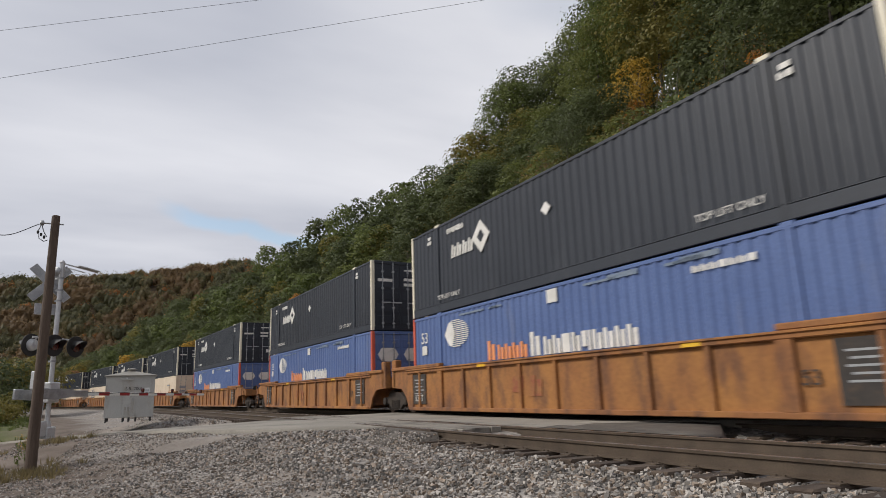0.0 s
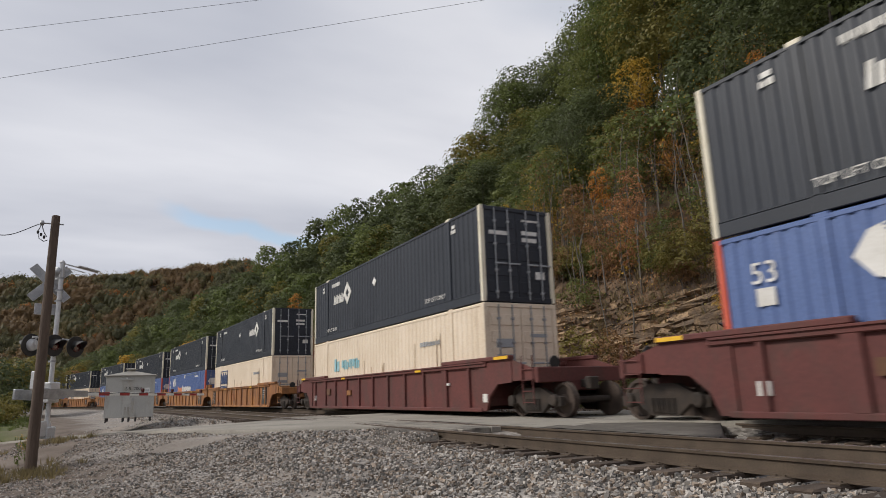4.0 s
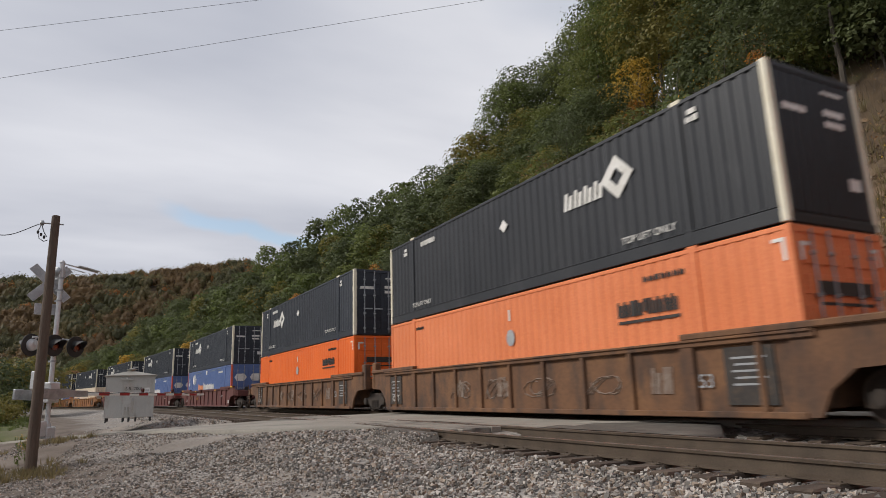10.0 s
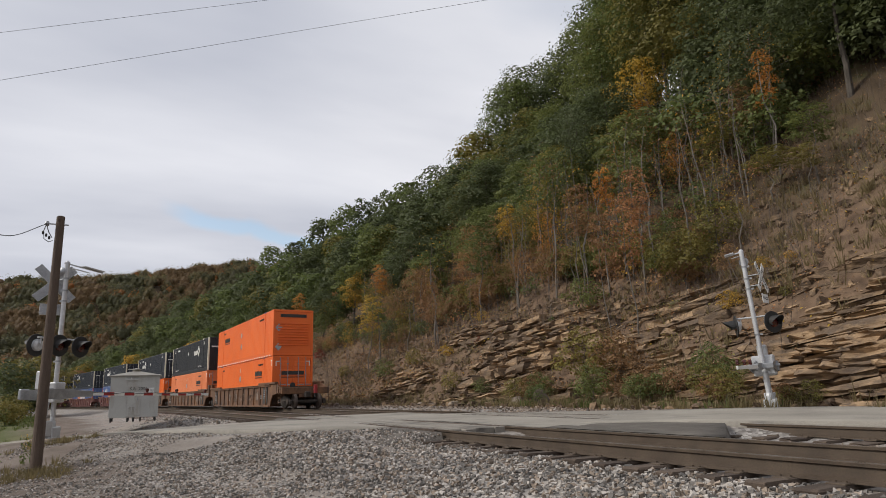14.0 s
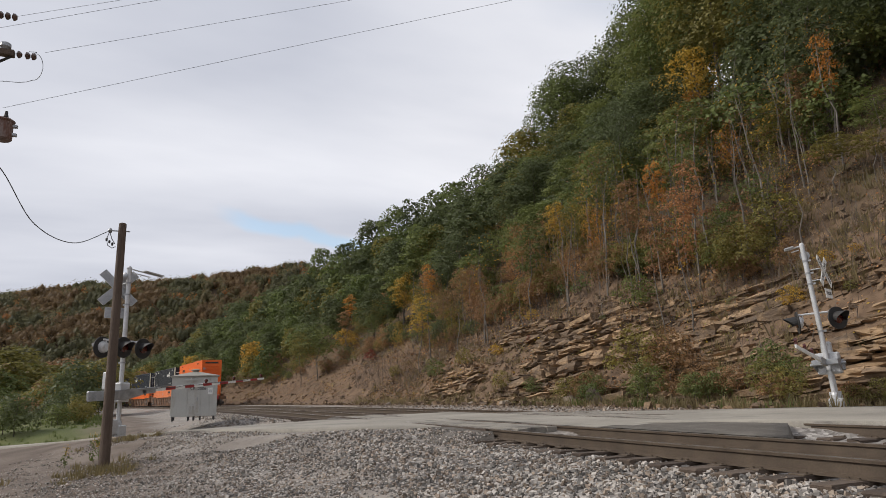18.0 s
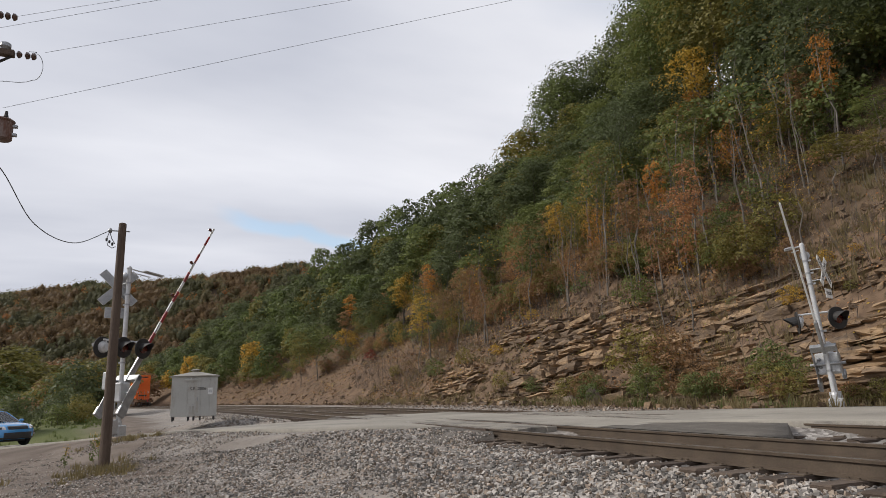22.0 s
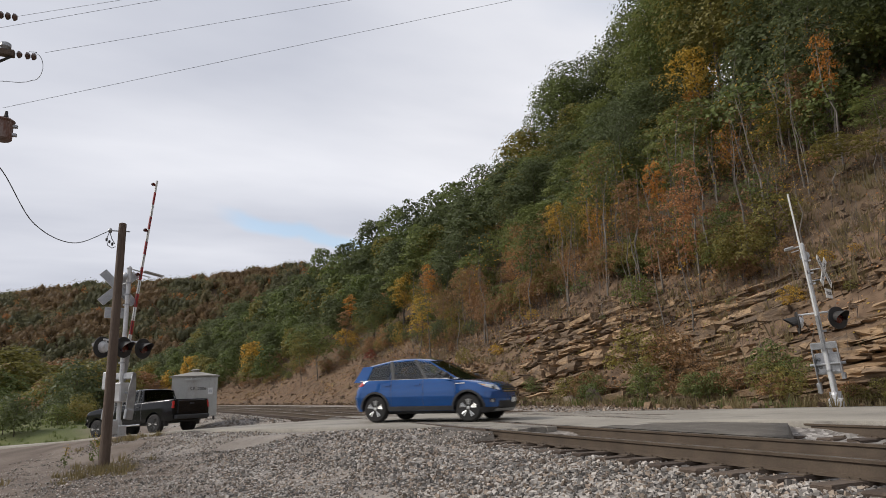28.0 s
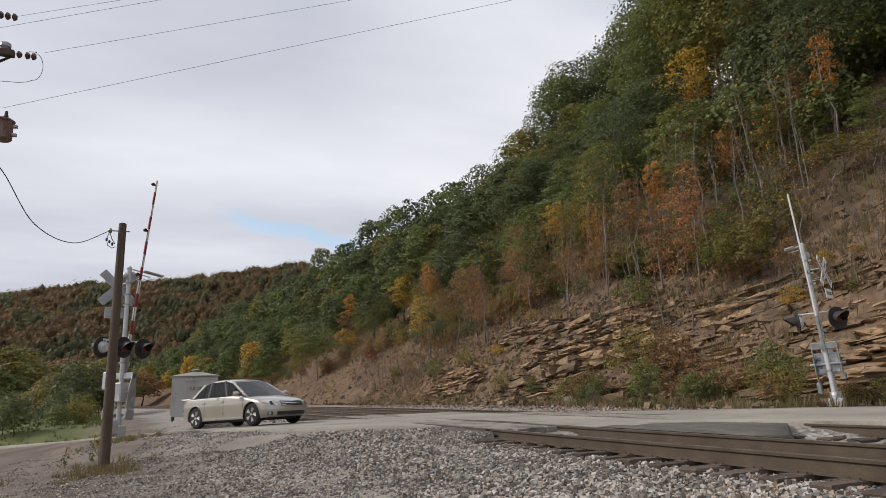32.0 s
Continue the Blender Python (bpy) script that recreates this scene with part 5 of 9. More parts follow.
def pick_colour(rng, x, v):
    """Autumn colours: dark oaks high and far, olive and gold lower down."""
    if x > -46 and v > 34:
        return rng.choice(["leaf_dark", "leaf_olive", "leaf_olive", "leaf_green", "leaf_dark", "leaf_green"])
    if x > -62 and v < 36:
        return rng.choice(["leaf_olive", "leaf_green", "leaf_dark", "leaf_green", "leaf_olive"])
    if v < 27:
        return rng.choice(["leaf_green", "leaf_olive", "leaf_dark", "leaf_green", "leaf_gold", "leaf_olive", "leaf_dark"])
    return rng.choice(["leaf_dark", "leaf_green", "leaf_dark", "leaf_dark", "leaf_green", "leaf_dark", "leaf_dark", "leaf_green", "leaf_olive"])


# trees and shrubs that stand out by their colour: place, height of the crown's middle over the slope, its radius
MARKED = {
    "leaf_gold": [(-74.9, 26.9, 5.0, 1.7), (-53.8, 20.7, 4.9, 1.1), (-133.6, 28.8, 4.9, 1.8), (-39.8, 26.8, 4.9, 1.0), (-38.5, 40.6, 6.4, 2.5)],
    "leaf_orange": [(-65.4, 26.3, 5.0, 0.9), (-92.9, 24.9, 4.9, 1.1), (-39.2, 40.6, 4.0, 1.4), (-21.7, 33.1, 5.0, 0.7), (-28.5, 26.3, 4.8, 0.7)],
    "leaf_rust": [(-89.4, 23.3, 4.9, 1.3), (-28.3, 24.2, 4.9, 1.0), (-23.3, 21.1, 5.0, 0.7), (-23.8, 33.7, 4.0, 1.0)],
    "leaf_green": [(-87.7, 19.0, 4.9, 3.2), (-39.3, 23.7, 4.9, 1.3), (-57.1, 30.9, 4.9, 1.8), (-32.7, 25.5, 6.4, 1.3), (-18.2, 30.9, 3.0, 1.2)],
    "leaf_olive": [(-88.7, 16.9, 4.9, 1.8), (-24.6, 32.7, 3.0, 1.4), (-20.2, 30.2, 2.2, 1.2), (-28.4, 33.5, 3.5, 1.6), (-18.1, 29.9, 2.0, 0.8), (-24.3, 30.5, 3.0, 0.9), (-34.8, 43.8, 6.5, 3.3)],
    "leaf_pink": [(-24.1, 24.4, 4.9, 0.9), (-22.3, 21.8, 4.9, 0.8)],
    "leaf_dark": [(-23.1, 34.8, 6.4, 2.3), (-91.4, 41.2, 5.0, 2.7), (-36.0, 30.5, 6.5, 1.5)]}
MARKED_THIN = {
    "leaf_pink": [(-61.3, 19.6, 3.4, 0.7), (-67.4, 38.4, 3.4, 1.6), (-44.7, 25.7, 3.5, 1.4), (-58.0, 33.0, 3.5, 1.3)],
    "leaf_gold": [(-58.8, 20.4, 3.3, 0.6), (-39.9, 29.1, 3.5, 1.3)],
    "leaf_rust": [(-80.1, 36.0, 3.5, 1.7), (-29.7, 22.6, 3.3, 0.9), (-40.2, 20.6, 3.4, 1.0), (-33.7, 23.0, 3.4, 0.9)],
    "leaf_orange": [(-32.6, 24.8, 3.4, 0.8), (-31.1, 33.2, 3.4, 1.1), (-27.1, 31.1, 3.4, 0.8), (-33.0, 31.8, 3.4, 0.8)],
    "leaf_red": [(-66.6, 46.4, 3.5, 0.9)]}
MARKED_LOW = {
    "leaf_gold": [(-90.7, 23.9, 2.1), (-38.4, 20.3, 0.6), (-17.1, 24.1, 0.35), (-15.6, 23.8, 0.3), (-17.2, 21.9, 0.5), (-39.5, 23.9, 0.5)],
    "leaf_red": [(-68.9, 20.7, 0.6), (-35.5, 21.2, 0.3)],
    "leaf_olive": [(-42.6, 19.8, 0.6), (-23.0, 28.0, 0.8), (-14.7, 21.8, 0.3), (-43.6, 28.5, 0.7), (-22.8, 19.0, 1.1), (-58.6, 20.1, 0.8), (-24.9, 25.9, 0.8), (-33.3, 17.8, 0.5)],
    "leaf_rust": [(-50.6, 22.5, 0.6), (-21.2, 19.4, 0.9), (-23.3, 21.1, 0.4), (-21.2, 24.8, 0.8), (-19.0, 24.6, 0.6), (-28.0, 20.1, 0.4)],
    "leaf_green": [(-21.0, 23.1, 0.3), (-15.8, 18.7, 0.6), (-27.3, 23.1, 1.1), (-29.7, 22.6, 0.3), (-18.8, 18.7, 0.6), (-14.6, 18.4, 0.6), (-12.9, 18.4, 0.4), (-47.2, 19.4, 0.7), (-30.3, 18.0, 0.4)]}
# tall trees along the skyline: place and height
CREST = [(-154.2, 34.8, 15.4), (-143.7, 37.4, 14.0), (-131.5, 40.1, 16.0), (-124.6, 43.6, 15.5), (-116.1, 45.2, 14.2), (-110.4, 47.2, 14.7), (-104.3, 48.2, 14.0), (-96.1, 49.5, 14.6),
         (-87.1, 50.7, 13.8), (-80.7, 50.5, 13.9), (-71.8, 52.4, 20.9), (-74.2, 53.2, 18.6), (-70.6, 50.6, 19.2), (-66.8, 53.9, 16.4), (-63.6, 54.2, 18.9), (-59.1, 53.5, 19.6), (-52.9, 53.0, 20.0), (-48.4, 53.2, 19.7), (-42.4, 51.5, 20.2)]
FARTREES = []


def clear_of_marked(x, y):
    """Whether a spot leaves the marked crowns and the way in front of them free."""
    for rows in MARKED.values():
        for mx, my, _, r in rows:
            for k in (0.0, 0.05, 0.1):
                if math.hypot(x - mx * (1 - k), y - my * (1 - k)) < r * 0.6 + 0.9:
                    return False
    return True


def marked_trees():
    rng = random.Random(5)
    for table, shapes, mid in ((MARKED, SMALL, 5.2), (MARKED_THIN, AIRY, 5.1)):
        for col, rows in table.items():
            for x, y, up, r in rows:
                sc = up / mid
                slim = r < 1.45 and table is MARKED
                plant((SLIM if slim else shapes)[rng.randrange(3)], col, x, y, sc, rng.uniform(0, 360), "tree" if r > 1.2 else "sapling", wide=r / (1.0 if slim else 2.0) / sc)
    for col, rows in MARKED_LOW.items():
        for x, y, r in rows:
            plant(BUSH[rng.randrange(3)], col, x, y, r / 1.2, rng.uniform(0, 360), "shrub", group="shrubs on the bank")
    for k, (x, y, h) in enumerate(CREST):
        tall = h > 18
        me = (TALL if tall else FINE if x > -100 else BIG)[(k * 2) % (3 if tall else 5)]
        top = {True: (19.5, 18.0, 20.5), False: (14.5, 16.0, 13.0, 15.0, 12.0)}[tall][(k * 2) % (3 if tall else 5)]
        plant(me, "leaf_dark" if k % 3 else "leaf_green", x, y, h / top * 0.99, k * 77.0, wide=1.12 if h > 18 else 1.0)


def woods():
    rng = random.Random(11)
    spots = []
    v = 23.0
    while v < 64:
        x = 30.0
        while x > -238:
            step = 4.6 if x > -84 else 6.0
            sx, sv = x + rng.uniform(-1.7, 1.7), v + rng.uniform(-1.7, 1.7)
            spots.append((sx, sv))
            x -= step
        v += 4.6
    count = 0
    for x, v in sorted(spots, key=lambda q: -q[0]):
        y = v + float(shift(x))
        if math.degrees(math.atan2(x, y)) > -18:
            continue
        # open ground above the rocks, and a bare patch of slope
        if x > -62 and v < 30 or x > -82 and v < 27.5 or x > -100 and v < 24.5 or x > -21 and v < 36 or x > -27 and v < 33:
            continue
        if v > 52 and x < -50 or v > 57 or v < 36 and rng.random() < 0.1 or not clear_of_marked(x, y):
            continue
        col = pick_colour(rng, x, v)
        shoulder = x > -50 and v > 43
        big = rng.choice(TALL if shoulder else FINE if x > -70 else BIG)
        sc = rng.uniform(0.82, 1.05) * (1.0 if shoulder else 0.5 if v < 31 else 0.55 if v < 36 else 0.7 if v < 42 else 0.82)
        if x > -95 and count < 300:
            count += 1
            plant(big, col, x, y, sc, rng.uniform(0, 360), wide=1.0 if shoulder else 1.2)
        else:
            FARTREES.append((x, y, sc, col, rng.random()))


def joined_woods(name, label, trees, per, leaf, seed, kind_of="woods"):
    """Far trees of one colour, joined: short trunks and leafy lobes."""
    by = {}
    for t in trees:
        by.setdefault(t[3], []).append(t)
    for col, ts in by.items():
        rng = np.random.default_rng(seed)
        out = []
        zs = height(np.array([t[0] for t in ts]), np.array([t[1] for t in ts]))
        for (x, y, sc, c, _), z in zip(ts, zs):
            P, N, L = crown_points(rng, 14.5 * sc, 5.0 * sc, 1.5 * sc, 24, per)
            out.append(leaf_quads(rng, P + np.array([x, y, z - 0.4]), N, leaf * sc))
        ob = new(name, poly_soup(name, np.concatenate(out), 4, M[col]))
        tagged(ob, KINDS[col] + " " + label, kind_of, kind="stuff")


woods()
marked_trees()
joined_woods("hillside_woods", "trees far along the wooded hillside", FARTREES, 44, 0.46, 5)


def far_ridge():
    """Autumn woods over the ridge across the valley, its haze put into the leaf colours."""
    rng = np.random.default_rng(8)
    rr = random.Random(8)
    trees = []
    for k in range(4800):
        az = math.radians(rr.uniform(-104, -74))
        r = 640 + 480 * rr.random() ** 0.9
        x, y = r * math.sin(az), r * math.cos(az)
        patch = noise.noise(Vector((x / 60, y / 60, 3)))
        q = patch * 1.5 + rr.uniform(-0.2, 0.2)
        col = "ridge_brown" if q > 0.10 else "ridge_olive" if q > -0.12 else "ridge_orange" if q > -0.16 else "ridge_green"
        trees.append((x, y, rr.uniform(0.8, 1.45), col, 0))
    bm = bmesh.new()
    bmesh.ops.create_icosphere(bm, subdivisions=1, radius=1.0)
    ball = np.array([v.co[:] for v in bm.verts])
    ball_f = [tuple(v.index for v in f.verts) for f in bm.faces]
    bm.free()
    by = {}
    for t in trees:
        by.setdefault(t[3], []).append(t)
    for col, ts in by.items():
        xs, ys = np.array([t[0] for t in ts]), np.array([t[1] for t in ts])
        zs = height(xs, ys)
        n = 36
        P, N, core = [], [], MB()
        for (x, y, sc, _, _), z in zip(ts, zs):
            size = np.array([4.6, 4.6, 6.8]) * sc * rng.uniform(0.85, 1.15, 3)
            mid = np.array([x, y, z + 6.0 * sc])
            k = len(core.v)
            core.v += [Vector(p) for p in mid + ball * size * rng.uniform(0.62, 0.85, (len(ball), 1))]
            core.f += [tuple(k + j for j in q) for q in ball_f]
            d = rng.normal(0, 1, (n, 3))
            d /= np.linalg.norm(d, axis=1, keepdims=True)
            d[:, 2] = np.abs(d[:, 2])
            P.append(mid + d * size * rng.uniform(0.72, 1.15, (n, 1)))
            N.append(d + np.array([0.0, 0.0, 0.6]))
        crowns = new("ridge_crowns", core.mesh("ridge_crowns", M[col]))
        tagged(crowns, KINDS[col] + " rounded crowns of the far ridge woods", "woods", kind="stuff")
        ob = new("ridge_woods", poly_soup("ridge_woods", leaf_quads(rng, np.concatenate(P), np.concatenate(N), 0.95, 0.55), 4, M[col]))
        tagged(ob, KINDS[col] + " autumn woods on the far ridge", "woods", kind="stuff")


far_ridge()


def bank_growth():
    """Saplings and shrubs along the top of the cut and on the bank."""
    rng = random.Random(21)
    for k in range(64):
        x = rng.uniform(-85, -21)
        v = rng.uniform(22.8 if x > -45 else 25.5, 31)
        if not clear_of_marked(x, v + float(shift(x))):
            continue
        col = rng.choice(["leaf_rust", "leaf_olive", "leaf_green", "leaf_pink", "leaf_olive", "leaf_rust", "leaf_green", "leaf_dark", "leaf_gold"])
        plant(rng.choice(AIRY if k % 3 else SMALL), col, x, v + float(shift(x)), rng.uniform(0.55, 0.9), rng.uniform(0, 360), "sapling", group="saplings on the bank", wide=0.8)
    for k in range(150):
        x = rng.uniform(-150, -21) if k % 3 == 0 else rng.uniform(-75, -21)
        v = max(rng.choice([rng.uniform(23, 30), rng.uniform(22.5, 34), rng.uniform(21.0, 25)]), float(np.interp(-x, [20, 24, 82, 100], [24, 25.5, 25.5, 21])))
        col = rng.choice(["leaf_olive", "leaf_rust", "leaf_green", "leaf_rust", "leaf_olive", "leaf_rust", "leaf_green", "leaf_dark"])
        plant(rng.choice(BUSH), col, x, v + float(shift(x)), rng.uniform(0.5, 1.0), rng.uniform(0, 360), "shrub", group="shrubs on the bank")
    for k in range(26):
        x = rng.uniform(-28, -11)
        plant(rng.choice(BUSH), rng.choice(["leaf_olive", "leaf_green", "leaf_rust"]), x, rng.uniform(16.9, 18.6), rng.uniform(0.3, 0.55), rng.uniform(0, 360), "shrub", group="shrubs on the bank")
    # the low ground beyond the road
    for x, y, s, c, b in ((-129.9, -23.6, 1.0, "leaf_olive", 1), (-138.6, -20.0, 0.95, "leaf_olive", 1), (-122.4, -25.6, 0.95, "leaf_green", 1), (-149.0, -17.2, 0.8, "leaf_olive", 1), (-136.4, -31.8, 1.0, "leaf_rust", 1), (-159.4, -13.6, 0.85, "leaf_green", 1), (-125.9, -32.3, 1, "leaf_olive", 1), (-164.8, -9.0, 0.8, "leaf_olive", 1), (-162.8, -26.6, 1.1, "leaf_green", 1), (-169.9, -4.6, 0.7, "leaf_rust", 1), (-173.7, -21.1, 1.0, "leaf_rust", 1)):
        plant(BIG[int(-x) % 4], c, x, y, 0.85 * s, x * 7, "tree", group="trees in the low ground", wide=1.8, sink=1.5)
    for x, y, s, c in ((-91.3, -11.4, 1.3, "leaf_olive"), (-83.5, -9.1, 1.45, "leaf_dark"), (-95.6, -9.1, 1.6, "leaf_olive"), (-87.7, -6.9, 1.5, "leaf_olive"), (-91.8, -8.2, 1.5, "leaf_dark"), (-84.9, -7.4, 1.2, "leaf_dark"), (-60.0, -6.4, 0.55, "leaf_olive"), (-62.5, -8.3, 0.62, "leaf_dark"), (-58.5, -7.4, 0.5, "leaf_green"), (-99.1, -13.7, 1.2, "leaf_rust"), (-49.3, -8.6, 0.62, "leaf_dark"), (-51.1, -9.5, 0.5, "leaf_green"), (-110.7, -17.0, 1.2, "leaf_green"), (-116.2, -20.8, 1.2, "leaf_olive"), (-109.8, -22.0, 1.2, "leaf_green"), (-69.5, -8.0, 0.7, "leaf_dark"), (-65.7, -6.5, 0.6, "leaf_olive")):
        plant(THICKET[int(-x) % 2], c, x, y, s, x * 31, "shrub", group="shrubs in the low ground", wide=1.1, sink=0.2)


bank_growth()


def shoulder_thickets():
    """Dense low growth under the tall trees on the shoulder of the hill."""
    rng = random.Random(27)
    for k in range(80):
        x = rng.uniform(-56, -17)
        v = rng.uniform(37, 52) if k % 3 else rng.uniform(34, 42)
        if x > -21 and v < 37:
            continue
        col = rng.choice(["leaf_dark", "leaf_olive", "leaf_dark", "leaf_green", "leaf_dark", "leaf_olive", "leaf_dark"])
        plant(THICKET[k % 2], col, x, v + float(shift(x)), rng.uniform(0.9, 1.5), rng.uniform(0, 360), "shrub", group="thickets under the tall trees")


shoulder_thickets()


BARE = [tree_meshes(70 + k, *a) for k, a in enumerate([
    (7.5, 1.5, 2.2, 18, 5, 0.075, 0.06, 0.7, "palebark"), (9.0, 1.6, 3.0, 20, 4, 0.075, 0.065, -0.6, "palebark"), (6.0, 1.3, 1.5, 16, 6, 0.07, 0.05, 0.4, "palebark")])]


def bare_saplings():
    rng = random.Random(51)
    for k in range(100):
        x = rng.uniform(-36, -22) if k % 2 else rng.uniform(-64, -20)
        v = rng.uniform(24, 34) if x > -36 else rng.uniform(22.5, 32)
        plant(rng.choice(BARE), rng.choice(["leaf_rust", "leaf_gold", "leaf_olive"]), x, v + float(shift(x)), rng.uniform(0.6, 1.1), rng.uniform(0, 360), "sapling", group="nearly bare saplings")


bare_saplings()


def brush():
    """Thin bare stems and dead weeds that cover the bank."""
    rng = np.random.default_rng(33)
    n = 13000
    x = np.where(rng.random(n) < 0.3, rng.uniform(-150, -6, n), rng.uniform(-75, -6, n))
    v = 19.5 + 19 * rng.random(n) ** 1.3
    y = v + shift(x)
    keep = (wave(x, y, 6.0, 6.6) > -0.25) & ((v > 22.0) | (x < -50) | (rng.random(n) < 0.25))
    x, y = x[keep], y[keep]
    n = len(x)
    b = np.stack([x, y, height(x, y) - 0.05], 1)
    ln = rng.uniform(0.5, 2.6, (n, 1)) * rng.uniform(0.5, 1, (n, 1))
    d = np.stack([rng.normal(0, 0.22, n), rng.normal(-0.1, 0.22, n), np.ones(n)], 1)
    a = rng.uniform(0, np.pi, n)
    w = np.stack([np.cos(a), np.sin(a), np.zeros(n)], 1) * rng.uniform(0.006, 0.015, (n, 1))
    tri = np.stack([b - w, b + w, b + d * ln], 1).reshape(-1, 3)
    side = []
    for k in range(2):
        f = rng.uniform(0.35, 0.8, (n, 1))
        o = b + d * ln * f
        d2 = d * 0.5 + rng.normal(0, 0.5, (n, 3))
        side.append(np.stack([o - w * 0.6, o + w * 0.6, o + d2 * ln * 0.35], 1).reshape(-1, 3))
    tagged(new("brush_stems", poly_soup("brush_stems", np.concatenate([tri] + side), 3, M["twig"])), "thin bare brown stems covering the bank", "brush", kind="stuff")
    # low dead leaves and weeds
    for col, m, seed in (("leaf_rust", 14000, 1), ("leaf_olive", 8000, 2), ("leaf_gold", 3000, 3), ("leaf_pink", 9000, 4), ("leaf_rust", 12000, 5)):
        r2 = np.random.default_rng(seed)
        x = np.where(r2.random(m) < 0.45, r2.uniform(-130, -40, m), r2.uniform(-70, -6, m))
        v = 18.2 + 20 * r2.random(m)
        y = v + shift(x)
        k = wave(x, y, 5.0, 10.0 + seed) > 0.02
        x, y = x[k], y[k]
        P = np.stack([x, y, height(x, y) + np.abs(r2.normal(0, 0.35, len(x)))], 1)
        N = np.tile(np.array([[0, -0.5, 0.8]]), (len(x), 1))
        P = np.concatenate([P + r2.normal(0, 0.25, P.shape) * np.array([1, 1, 0.6]) for _ in range(3)])
        N = np.concatenate([N] * 3)
        tagged(new("weeds", poly_soup("weeds", leaf_quads(r2, P, N, 0.055), 4, M[col])), KINDS[col] + " low weeds and brambles on the bank", "weeds", kind="stuff")


brush()


def undergrowth():
    """Leafy clumps of brush between the trees and along the top of the bank."""
    for col, seed, near, far in (("leaf_olive", 71, 170, 100), ("leaf_dark", 72, 95, 110), ("leaf_rust", 73, 240, 110), ("leaf_pink", 74, 80, 30), ("leaf_green", 75, 80, 100), ("leaf_gold", 76, 24, 14)):
        r = np.random.default_rng(seed)
        x = np.concatenate([r.uniform(-64, -22, near), r.uniform(-150, -60, far)])
        v = np.concatenate([r.uniform(25, 44, near), np.interp(-x[near:], [60, 82, 100, 150], [27, 26, 23.6, 22.4]) + 7 * r.random(far) ** 1.4])
        y = v + shift(x)
        z = height(x, y)
        P, N = [], []
        for cx, cy, cz in zip(x, y, z):
            n = 90 if cx > -64 else 60
            d = r.normal(0, 1, (n, 3))
            d /= np.linalg.norm(d, axis=1, keepdims=True)
            d[:, 2] = np.abs(d[:, 2])
            s = r.uniform(0.6, 1.5)
            P.append(np.array([cx, cy, cz]) + d * r.uniform(0.5, 1.05, (n, 1)) * s * np.array([1.0, 1.0, r.uniform(0.8, 1.6)]))
            N.append(d + np.array([0, -0.3, 0.2]))
        ob = new("undergrowth", poly_soup("undergrowth", leaf_quads(r, np.concatenate(P), np.concatenate(N), 0.085), 4, M[col]))
        tagged(ob, KINDS[col] + " leafy brush between the trees", "undergrowth", kind="stuff")


undergrowth()


# ---------------------------------------------------------------- rock cut
def slab_mesh(seed, sx, sy, sz, sharp=0.97):
    bm = bmesh.new()
    bmesh.ops.create_cube(bm, size=1)
    bmesh.ops.subdivide_edges(bm, edges=bm.edges[:], cuts=1, use_grid_fill=True)
    r = random.Random(seed)
    for v in bm.verts:
        n = sum(abs(c) > 0.4 for c in v.co)
        k = 1.0 if n == 1 else sharp if n == 2 else sharp * 0.93
        v.co = Vector((v.co.x * sx * k, v.co.y * sy * k, v.co.z * sz))
        v.co += Vector((r.uniform(-1, 1) * sx * 0.08, r.uniform(-1, 1) * sy * 0.12, r.uniform(-1, 1) * sz * 0.09))
    me = bpy.data.meshes.new("rock")
    bm.to_mesh(me)
    bm.free()
    return me


def lump_mesh(seed, sx, sy, sz):
    """A broken boulder: a rounded block with flat chipped faces."""
    bm = bmesh.new()
    bmesh.ops.create_icosphere(bm, subdivisions=2, radius=0.5)
    r = random.Random(seed)
    cuts = [(Vector((r.gauss(0, 1), r.gauss(0, 1), r.gauss(0, 1))).normalized(), r.uniform(0.28, 0.42)) for _ in range(9)]
    for v in bm.verts:
        for n, d in cuts:
            k = v.co.dot(n) - d
            if k > 0:
                v.co -= n * k
        v.co += v.co.normalized() * r.uniform(-0.02, 0.02)
        v.co = Vector((v.co.x * sx * 1.25, v.co.y * sy * 1.25, v.co.z * sz * 1.25))
    me = bpy.data.meshes.new("boulder")
    bm.to_mesh(me)
    bm.free()
    return me


